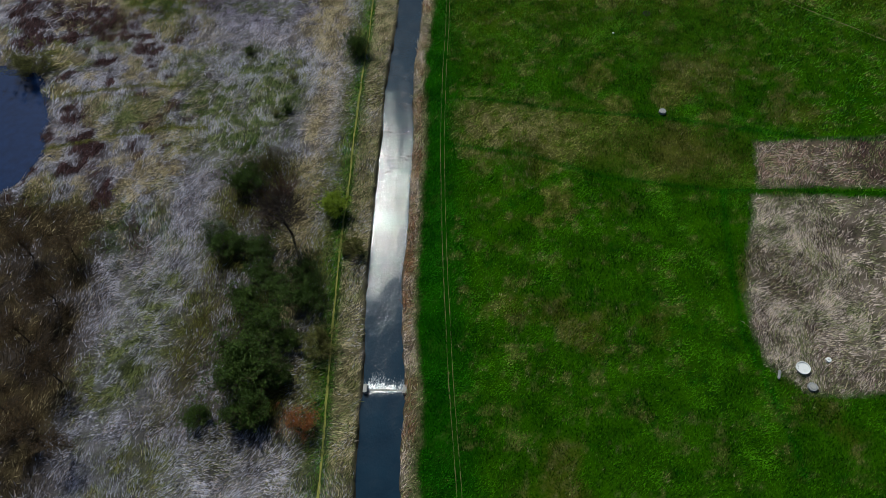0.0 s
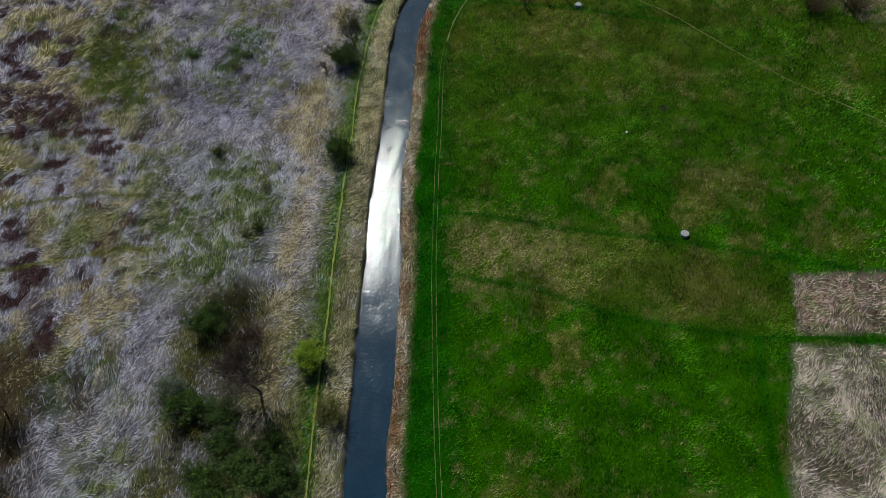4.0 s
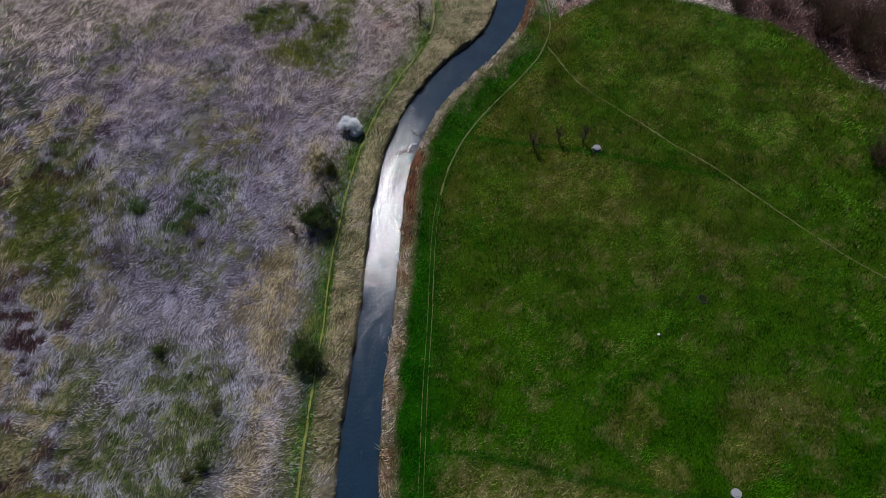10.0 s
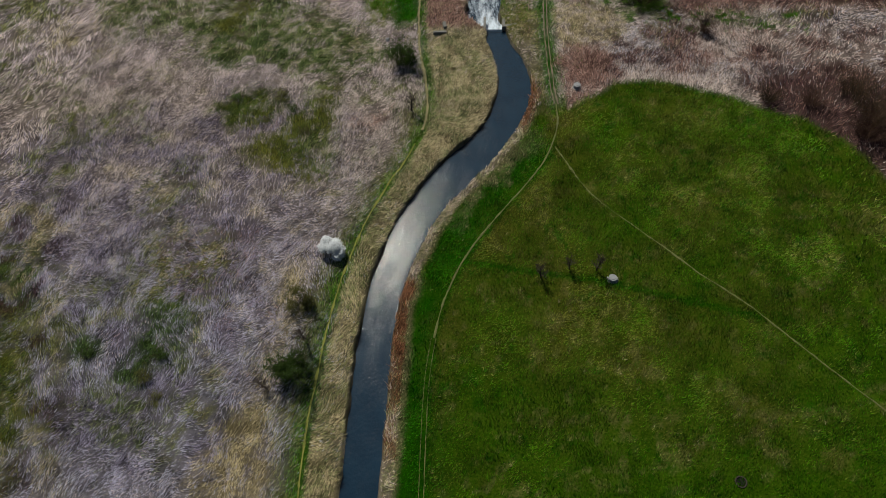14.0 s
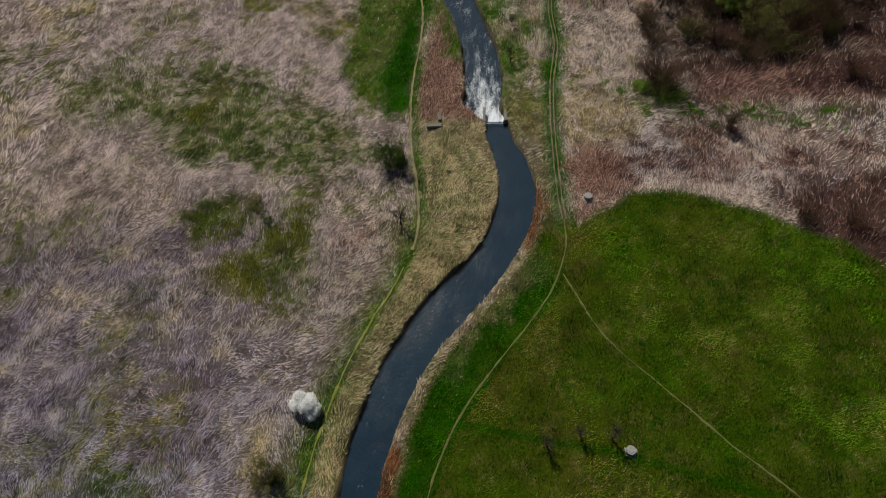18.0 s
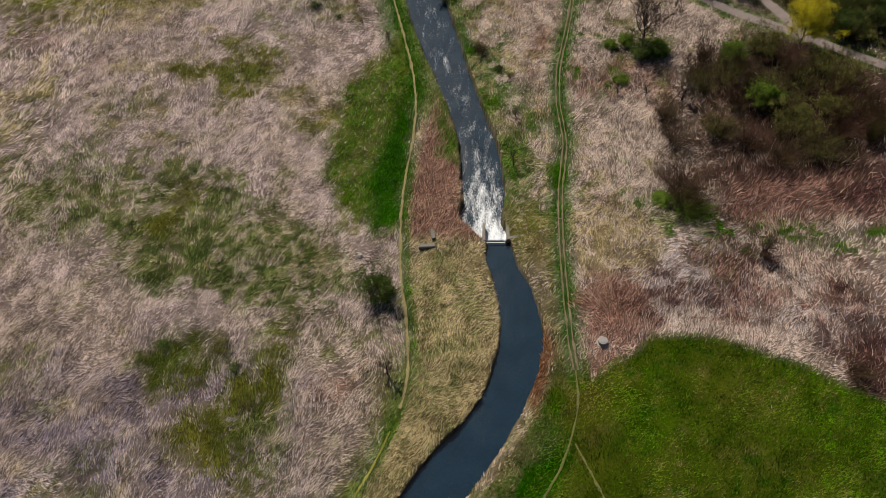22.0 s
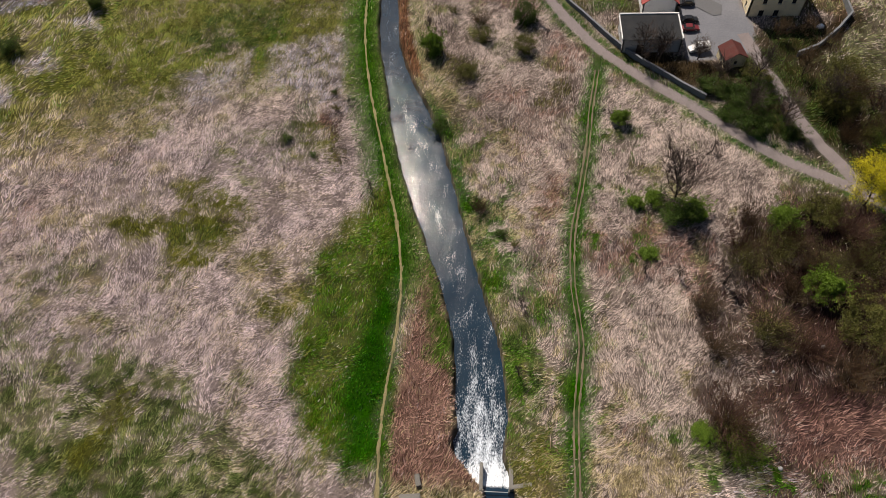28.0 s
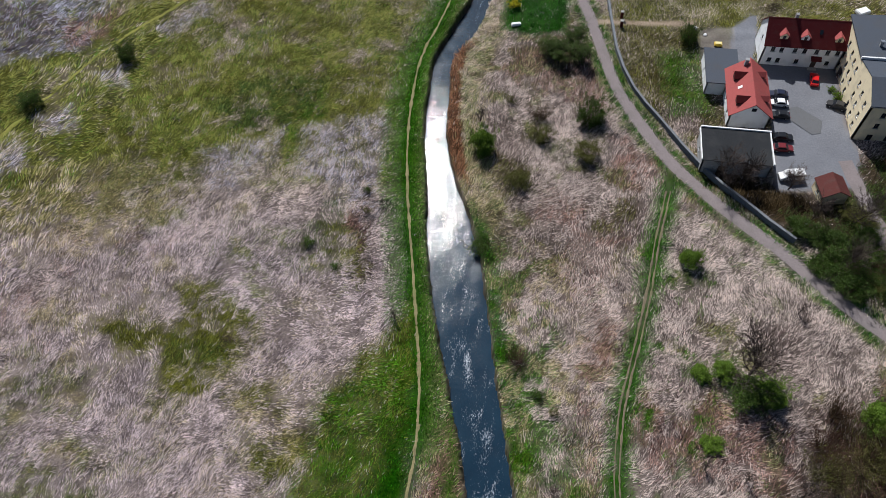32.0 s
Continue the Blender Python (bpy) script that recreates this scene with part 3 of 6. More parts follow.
    lay("moss", inside(x, y, [(50, 347), (70, 326), (130, 290), (140, 350), (78, 372), (64, 371), (56, 358)], 3, 3) * np.clip(0.45 + 0.6 * w2 + 0.5 * w4, 0, 0.9))
    patch("clear", 0.85, (80, 346), (112, 338), (114, 400), (92, 392), (90, 372), (77, 359))
    lay("herb", inside(x, y, [(80, 346), (112, 338), (114, 400), (92, 392), (90, 372), (77, 359)], 4, 3) * (0.25 + 0.5 * speck))
    lay("olive", inside(x, y, [(22, 372), (11, 400), (8, 430), (120, 440), (120, 395), (30, 398)], 3, 2) * (0.7 + 0.3 * w2))
    lay("brown", inside(x, y, [(22, 372), (11, 400), (10, 408), (36, 408), (34, 376)], 3, 2) * (0.35 + 0.4 * w2))
    lay("green", inside(x, y, [(26, 378), (22, 398), (32, 402), (34, 380)], 2, 1) * 0.55)
    lay("straw", east * step_up(y, 335, 350) * step_up(-y, -420, -405) * step_up(right + 11 - x, 0, 5) * 0.55)
    lay("herb", east * step_up(y, 335, 350) * step_up(-y, -420, -405) * step_up(right + 11 - x, 0, 5) * speck * 0.6)
    lay("herb", east * np.clip(1.4 - np.abs(beside(x, y, ROAD) - 2.6) / 1.1, 0, 1) * (0.5 + 0.4 * speck))
    lay("green", east * np.clip(1.4 - np.abs(x - rt) / 2.6, 0, 1) * step_up(y, 226, 240) * step_up(-y, -364, -356) * (0.75 + 0.3 * w2))
    lay("olive", east * step_up(right + 6 - x, 0, 3) * step_up(y, 250, 262) * step_up(-y, -330, -300) * (0.6 + 0.5 * w2))
    lay("lush", east * np.exp(-((x - right - 1.5) / 1.6) ** 2) * step_up(y, 290, 310) * step_up(-y, -350, -340) * 0.8)
    field = inside(x, y, [(14, 226)] + FIELD_EDGE + [(300, 100), (300, -80), (-12, -80), (-12, 170), (-6, 190), (3, 204), (11, 215)], 1.0, 1.0)
    strip = east * step_up(x - right, 2.0, 3.2) * step_up(-y, -236, -226) * step_up(rt + 3 - x, 0, 1)
    lay("green", np.maximum(field, strip))
    lay("lush", np.maximum(field, strip) * step_up(rt + 5 - x + 2 * w2, -2, 3) * step_up(-y, -222, -212) * 0.8)
    lay("olive", field * step_up(w1 + 0.4 * w2 + 0.25 * w4 - 0.05, 0.2, 0.7) * 0.6)
    lay("olive", field * step_up(y, 120, 170) * step_up(-x, -75, -45) * (0.36 + 0.25 * w2 + 0.25 * w1))
    lay("olive", np.maximum(field, strip) * step_up(y, 105, 175) * (0.16 + 0.35 * step_up(w3 + 0.5 * w1 + 0.4 * w4, -0.3, 0.5)))
    lay("straw", np.maximum(field, strip) * (0.18 * step_up(w5 + 0.6 * w4 + 0.6 * w2 + 0.5 * w1, 0.25, 0.95)))
    lay("hay", np.maximum(field, strip) * 0.45 * step_up(w4 + 0.7 * w2 + 0.4 * w5, 0.1, 0.8))
    lay("olive", field * step_up(y, 150, 205) * np.clip(0.3 + 0.3 * w1 + 0.3 * w4, 0, 0.6))
    lay("lush", np.maximum(field, strip) * 0.6 * step_up(w4 - 0.5 * w5 - 0.2 * w1, 0.25, 0.7))
    dry = inside(x, y, [(-5, 115), (12, 113), (30, 110), (56, 101), (56, 89), (36, 92), (16, 96), (-5, 101)], 4, 3)
    lay("olive", dry * 0.5)
    lay("hay", dry * step_up(-x + 12 * w2, -60, 10) * np.clip(0.62 + 0.5 * w2 + 0.6 * w4 + 0.7 * w5, 0, 0.92))
    lay("straw", dry * step_up(-x + 10 * w2, -30, 8) * np.clip(0.2 + 0.5 * w4 + 0.7 * w5, 0, 0.6))
    for a, b, r in ((27, 123, 4.5), (42, 117, 5), (51, 109, 4.5), (14.5, 86, 5), (11, 80.5, 3.5), (30, 112, 5), (56, 150, 3), (20, 172, 4), (24, 176, 3.5)):
        spot = step_up(1.25 - np.hypot(x - a, y - b) / r + 0.8 * w2 + 0.5 * w4, 0.1, 0.9)
        lay("olive", spot * 0.5)
        lay("hay", spot * np.clip(0.32 + 0.7 * w4 + 0.9 * w5, 0, 0.8))
    lay("lush", east * step_up(edge_run, 2.6, 4.0) * step_up(rt + 1.8 + 0.8 * w2 - x, 0, 1.5) * step_up(-y, -226, -212) * np.clip(0.75 + 0.3 * w4, 0, 0.9))
    brush = np.maximum(inside(x, y, [(54.6, 86.5), (120, 84), (120, 40), (67, 44.8), (54.6, 44.5), (49, 50), (48, 59), (51.8, 76)], 0.8, 0.8),
                       inside(x, y, [(58, 101.5), (120, 104), (120, 89), (56, 89.3)], 0.8, 0.8))
    for other in k:
        k[other] = k[other] * (1 - brush)
    lay("straw", brush * 0.15)
    lay("rust", brush * step_up(y, 84, 92) * (0.45 + 0.4 * w2))
    lay("heather", brush * step_up(x, 74, 80) * step_up(y, 84, 92) * 0.7)
    lay("heather", brush * step_up(-w2 + 0.4 * w4, 0.0, 0.5) * 0.4)
    lay("herb", brush * (0.15 + 0.6 * speck) * (0.7 + 0.5 * w2))
    lay("brown", brush * step_up(w1 - 0.2, 0.1, 0.4) * 0.4)
    lay("olive", east * step_up(y, 238, 250) * step_up(x - rt, 2, 4) * step_up(rt + 11 - x, 0, 4) * step_up(w2 + 0.5 * w4, 0.1, 0.5) * 0.3)
    lay("green", east * step_up(y, 240, 250) * step_up(-y, -345, -320) * step_up(x - rt, 1, 3) * step_up(rt + 17 - x, 0, 6) * step_up(w4 + 0.5 * w5 + 0.3 * w2, 0.28, 0.5) * 0.8)
    lay("straw", east * step_up(y, 238, 250) * step_up(-y, -300, -285) * step_up(x - rt, 2, 4) * step_up(rt + 13 - x, 0, 4) * step_up(w4 - 0.6 * w2, 0.0, 0.5) * 0.5)
    lay("green", east * step_up(y, 258, 262) * step_up(-y, -345, -325) * step_up(right + 15 - x, 0, 6) * step_up(w2 + 0.8 * w4 + 0.6 * w5, -0.4, 0.25) * 0.75)
    lay("straw", east * step_up(y, 256, 262) * step_up(-y, -345, -325) * step_up(rt - 1.5 - x, 0, 2) * step_up(w4 + 0.5 * w5 - 0.5 * w2, 0.0, 0.5) * 0.6)
    lay("lush", east * np.clip(1.5 - np.abs(x - rt) / 1.3, 0, 1) * step_up(y, 226, 240) * step_up(-y, -364, -356) * (0.35 + 0.4 * speck + 0.3 * w2))
    lay("lush", west * np.clip(1.5 - np.abs(x - lt) / 1.1, 0, 1) * step_up(y, 285, 300) * 0.6)
    mats = inside(x, y, [(22, 240), (36, 240), (60, 234), (110, 200), (112, 256), (45, 258), (26, 254)], 3, 2)
    lay("heather", mats * step_up(w2b + 0.5 * w4, 0.2, 0.6) * 0.6)
    lay("green", inside(x, y, [(30, 268), (33, 260), (50, 256), (78, 255), (78, 262), (50, 264), (38, 269)], 1.5, 1.5) * step_up(w4 + 0.5 * w5 + 0.4 * w2, 0.1, 0.4) * 0.8)
    patch("straw", 0.8, (17, 264), (24, 268), (35, 261), (31, 253), (19, 248), (16, 255))
    patch("rust", 0.85, (17, 249), (26, 251), (30, 246), (23, 238), (18, 236))
    patch("rust", 0.7, (49, 272), (75, 277), (71, 265), (58, 263), (48, 265))
    patch("clear", 0.7, (23, 299), (33, 302), (37, 286), (34, 270), (25, 270), (21, 282))
    patch("herb", 0.8, (1, 290), (8, 289), (9, 265), (4, 261), (3, 275))
    patch("green", 0.6, (2, 286), (7, 283), (8, 275), (4, 265))
    patch("olive", 0.7, (4, 265), (10, 270), (12, 260), (6, 256))
    patch("herb", 0.8, (1, 211), (10, 221), (13, 218), (4, 209), (-8, 196), (-12, 193))
    patch("straw", 0.5, (0, 210), (6, 217), (8, 215), (2, 206), (-6, 199))
    patch("rust", 0.6, (3, 346), (16, 344), (14, 332), (7, 330))
    patch("rust", 0.6, (10, 325), (17, 328), (16, 316), (10, 313))
    patch("rust", 0.7, (13, 370), (24, 365), (22, 359), (14, 361))
    patch("clear", 0.7, (4, 344), (20, 338), (16, 325), (7, 320))
    patch("clear", 0.6, (5, 304), (14, 307), (14, 297), (5, 295))
    lay("olive", east * step_up(y, 222, 230) * step_up(-y, -268, -258) * step_up(rt - 1.0 - x, 0, 1.5) * (0.6 + 0.3 * w2))
    lay("straw", east * step_up(y, 222, 230) * step_up(-y, -268, -258) * step_up(rt - 1.0 - x, 0, 1.5) * np.clip(0.35 * w2 + 0.6 * w4 + 0.1, 0, 0.6))
    lay("green", west * np.clip(1.5 - np.abs(x - lt - 1.0) / 1.1, 0, 1) * step_up(y, 224, 232) * step_up(-y, -290, -270) * (0.6 + 0.4 * w4))
    patch("straw", 0.85, (92, 191), (99, 192), (103, 186), (97, 174), (89, 178))
    # reeds and worn earth along the stream, then tracks and roads
    edge = stream(x, y)
    lay("straw", east * step_up(3.6 + 0.8 * w2 - edge, 0, 0.8) * step_up(-y, -236, -222) * (0.5 + 0.3 * w2))
    lay("herb", east * step_up(4.2 + w2 - edge, 0, 1.2) * step_up(-y, -236, -222) * np.clip(0.25 + 0.6 * w4 + 0.5 * w2 + 0.4 * w5, 0, 0.9))
    lay("reed", east * step_up(2.5 + 0.9 * w2 - edge, 0, 0.8) * step_up(-y, -188, -180) * (0.4 + 0.6 * w1 + 0.6 * w2))
    lay("reed", east * step_up(3.6 + w2 - edge, 0, 1) * step_up(y, 350, 358) * step_up(-y, -402, -394) * 0.9)
    lay("reed", inside(x, y, [(8, 222), (12, 234), (10, 240), (6, 226)], 1, 0.6) * 0.9)
    lay("mud", step_up(0.7 - edge + 0.25 * w4, 0, 0.6) * 0.9)
    for line in ([(-8, 116), (0, 115.5), (16, 112), (39, 109), (70, 102.5), (110, 101)], [(-8, 101.5), (10, 98), (24, 92), (48, 88), (56, 88.2), (110, 86)],
                 [(-6, 187), (24, 182), (50, 175)], [(48.6, 88), (46.5, 70), (46, 55), (49, 44), (51, 30)]):
        lay("lush", np.clip(1.4 - beside(x + 0.4 * w2, y, line) / 0.7, 0, 1) * 0.75)
    lay("lush", east * np.clip(1.6 - np.abs(beside(x, y, ROAD) - 1.9) / 0.8, 0, 1) * (0.2 + 0.45 * speck))
    lay("gravel", np.clip(2.0 - beside(x + 0.4 * w2, y, ROAD) / 0.85, 0, 1))
    lay("gravel", np.clip(2.0 - beside(x + 0.3 * w2, y, SIDE_ROAD) / 1.05, 0, 1))
    lay("asphalt", inside(x, y, YARD, 0.5, 0.3))
    lay("asphalt", inside(x, y, [(39, 398), (39.7, 410), (45.2, 415.5), (47, 415), (45, 398)], 0.5, 0.3))
    lay("gravel", inside(x, y, [(32, 398), (32, 409), (39.7, 410.5), (39.5, 398)], 0.7, 0.5) * 0.8)
    lay("dirt", np.clip(1.8 - beside(x, y, [(8, 409.4), (14, 409.6), (31, 411)]) / 0.9, 0, 1) * 0.9)
    lay("lush", inside(x, y, [(-17, 405), (-16.5, 440), (0, 440), (-0.5, 405), (-8, 402)], 1, 1) * 0.9)
    lay("mud", inside(x, y, POND, 2.5, 2.0, 31) * 0.9)
    k["meadow"] = np.maximum(field, strip) * (1 - brush)
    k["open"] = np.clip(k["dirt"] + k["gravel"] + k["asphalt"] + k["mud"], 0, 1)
    return k


def spaced(a, b, dense):
    """Grid lines: dense steps between, growing steps outwards to the horizon."""
    out, s = [0.0], 2.0
    while out[-1] < 2600:
        out.append(out[-1] + s)
        s *= 1.22
    return np.concatenate([[a - v for v in out[:0:-1]], dense, [b + v for v in out[1:]]])


def mesh_of(name, verts, faces, material, attributes=None, smooth=False):
    """A mesh from arrays: faces is an (n, 3) or (n, 4) array."""
    me = bpy.data.meshes.new(name)
    n, k = faces.shape
    me.vertices.add(len(verts))
    me.vertices.foreach_set("co", np.ascontiguousarray(verts, np.float32).ravel())
    me.loops.add(n * k)
    me.loops.foreach_set("vertex_index", np.ascontiguousarray(faces, np.int32).ravel())
    me.polygons.add(n)
    me.polygons.foreach_set("loop_start", np.arange(0, n * k, k, dtype=np.int32))
    me.update(calc_edges=True)
    if smooth:
        me.polygons.foreach_set("use_smooth", np.ones(n, bool))
    for key, values in (attributes or {}).items():
        me.attributes.new(key, "FLOAT", "POINT").data.foreach_set("value", np.ascontiguousarray(values, np.float32))
    me.materials.append(material)
    return me


def sheet_faces(nx, ny):
    i, j = np.meshgrid(np.arange(nx - 1), np.arange(ny - 1))
    a = (j * nx + i).ravel()
    return np.stack([a, a + 1, a + nx + 1, a + nx], 1)


gx = spaced(-150, 110, np.concatenate([np.arange(-150, -38, 0.9), np.arange(-38, 30, 0.5), np.arange(30, 110.01, 0.9)]))
gy = spaced(-10, 445, np.arange(-10, 445.01, 0.75))
XX, YY = (v.ravel() for v in np.meshgrid(gx, gy))
COVER_AT = covers(XX, YY)


def layered(shares):
    """The shares of the covers as layers, each laid over those before it."""
    total, out = np.clip(1 - sum(shares[n] for n, *_ in COVERS), 0, 1), {"open": shares["open"]}
    for n, *_ in COVERS:
        total = total + shares[n]
        out[n] = shares[n] / np.maximum(total, 1e-6)
    return out


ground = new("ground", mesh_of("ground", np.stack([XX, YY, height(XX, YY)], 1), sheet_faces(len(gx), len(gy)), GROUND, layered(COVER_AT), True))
tagged(ground, "valley floor of dead matted grass and green meadow", "ground", kind="structure")

# the water of the stream: one strip with a drop at the sill and at the weir
wy = np.unique(np.concatenate([np.arange(-60, 520, 1.5), [SILL_Y - 0.3, SILL_Y, SILL_Y + 0.8, WEIR_Y - 0.4, WEIR_Y, WEIR_Y + 0.7, WEIR_Y + 1.6, WEIR_Y + 2.6, WEIR_Y + 3.6]]))
wu = np.linspace(0, 1, 13)
U, V = (v.ravel() for v in np.meshgrid(wu, wy))
wl, wr = along(LEFT_BANK, V) - 1.2, along(RIGHT_BANK, V) + 1.2
WX = wl + (wr - wl) * U
wz = np.interp(V, [-60, SILL_Y - 0.2, SILL_Y + 0.9, WEIR_Y, WEIR_Y + 4.0, 520], [HIGH, HIGH, MID, MID, LOW, LOW])
mid = 1 - np.abs(U - 0.5) * 1.2
foam = np.interp(V, [0, SILL_Y - 0.5, SILL_Y, SILL_Y + 1.5, SILL_Y + 4, 60, 150, 205, 238, WEIR_Y - 0.2, WEIR_Y + 0.3, WEIR_Y + 6, WEIR_Y + 13, WEIR_Y + 26, 330, 360, 500],
                 [-0.4, -0.4, 0.55, 0.4, 0.0, -0.2, -0.14, -0.05, -0.2, -0.4, 0.85, 0.48, 0.34, 0.1, 0.04, -0.04, -0.2])
foam = foam + np.where(V > WEIR_Y, (mid - 0.6) * 0.35, 0)
water = new("water", mesh_of("water", np.stack([WX, V, wz], 1), sheet_faces(len(wu), len(wy)), WATER, {"foam": foam}, True))
tagged(water, "dark rippled stream with white water below the weir", "stream", kind="structure")
pond = new("water_pond", mesh_of("water_pond", np.array([(-175, 60, -0.4), (-100, 60, -0.4), (-100, 140, -0.4), (-175, 140, -0.4)], float),
                                 np.array([[0, 1, 2, 3]]), POND_WATER))
tagged(pond, "still dark blue pond in the marsh", "pond", kind="structure")


# tracks and the road: thin ragged strips that follow the ground


def strip(name, label, category, line, wide, material, lift=0.07, rag=0.3, seed=0, sunk=0.14):
    """A worn strip of the given width along a line of points; sunk: how deep its unworn stretches lie below the turf."""
    pts, dense = [Vector((*p, 0)) for p in line], []
    ends = [2 * pts[0] - pts[1], *pts, 2 * pts[-1] - pts[-2]]
    for i in range(1, len(ends) - 2):
        p0, p1, p2, p3 = ends[i - 1 : i + 3]
        n = max(2, int((p2 - p1).length / 0.6))
        for k in range(n):
            s = k / n
            dense.append(p1 + 0.5 * s * (p2 - p0 + s * (2 * p0 - 5 * p1 + 4 * p2 - p3 + s * (3 * (p1 - p2) + p3 - p0))))
    a = np.array([tuple(p)[:2] for p in dense + [pts[-1]]])
    d = np.gradient(a, axis=0)
    d /= np.linalg.norm(d, axis=1, keepdims=True) + 1e-9
    out = np.stack([d[:, 1], -d[:, 0]], 1)
    run = np.arange(len(a)) * 0.6
    rows_ = []
    for u in (-1.0, -0.35, 0.35, 1.0):
        half = wide / 2 * (1 + (rag * wobble(run + 70 * u, run * 0 + seed, 2.2, 60 + seed) if abs(u) == 1 else 0 * run))
        q = a + out * (half * u)[:, None]
        worn = sunk * np.clip(0.2 - wobble(q[:, 0], q[:, 1], 1.1, 90 + seed, 3), 0, 1) * (1.8 if abs(u) == 1 else 0.5)
        rows_.append(np.column_stack([q, height(q[:, 0], q[:, 1]) + lift - worn - (0.05 if abs(u) == 1 else 0)]))
    verts = np.stack(rows_, 1).reshape(-1, 3)
    return tagged(new(name, mesh_of(name, verts, sheet_faces(4, len(a)), material, None, True)), label, category, kind="structure")


def track_line(values, offset, y0, y1):
    ys = np.arange(y0, y1 + 0.1, 6.0)
    return list(zip((along(values, ys) + offset).tolist(), ys.tolist()))


strip("track_west", "narrow worn footpath beside the stream", "path", track_line(LEFT_TRACK, 0, 14, 222), 0.5, YELLOW_TRACK, seed=1)
strip("track_west", "trodden earth footpath beside the stream", "path", track_line(LEFT_TRACK, 0, 222, 440), 0.7, plain("pale_path_earth", (0.27, 0.23, 0.12), 0.95, vary=0.45, scale=0.7, bump=0.4, wear=0.6, dirt=(0.10, 0.14, 0.03)), rag=0.6, seed=2)
for rut, side in ((3, -0.42), (4, 0.42)):
    strip("track_east", "faint wheel rut in the meadow grass", "track", track_line(RIGHT_TRACK, side, 14, 170), 0.17, PALE_TRACK, rag=0.8, seed=rut)
    strip("track_east", "earthen wheel rut of the field track", "track", track_line(RIGHT_TRACK, side, 230, 360), 0.42, TRACK_DIRT, rag=0.7, seed=rut + 4)
strip("track_east", "pale trodden path along the meadow's edge", "track", track_line(RIGHT_TRACK, 0, 170, 230), 0.42, PALE_TRACK, rag=0.6, seed=5)
strip("trail", "narrow trodden trail across the meadow", "path", BY_TRAIL, 0.36, PALE_TRACK, rag=0.8, seed=9)
strip("trail", "narrow trodden trail through the marsh", "path", MARSH_TRAIL, 1.0, YELLOW_TRACK, rag=0.5, seed=10, sunk=0.05)
strip("road", "pale gravel road beside the houses", "road", ROAD, 2.7, ROAD_GRAVEL, 0.09, 0.10, 11, 0.0)
strip("road_side", "gravel lane up to the yard", "road", SIDE_ROAD, 2.8, ROAD_GRAVEL, 0.07, 0.14, 12, 0.0)
patch_mesh = mesh_of("road_patch", np.array([(50.6, 383.4, 0), (52.6, 384.2, 0), (57.4, 380.2, 0), (57.7, 379.2, 0), (56.6, 376.4, 0), (54.6, 375.9, 0), (50.8, 379.6, 0)], float) + np.array([0, 0, 0.09]),
                     np.array([[0, 6, 5, 1], [1, 5, 4, 2]]), plain("fresh_asphalt", (0.135, 0.138, 0.148), 0.9, vary=0.2), None)
tagged(new("road_patch", patch_mesh), "darker patch of newer asphalt in the yard", "asphalt patch", kind="structure")

# ---- dead grass, reeds and turf ----
cover_values = {key: values.astype(np.float32) for key, values in COVER_AT.items()}
ground_z = height(XX, YY)


def nearest(x, y):
    i = np.clip(np.searchsorted(gx, x), 0, len(gx) - 1)
    j = np.clip(np.searchsorted(gy, y), 0, len(gy) - 1)
    return j * len(gx) + i


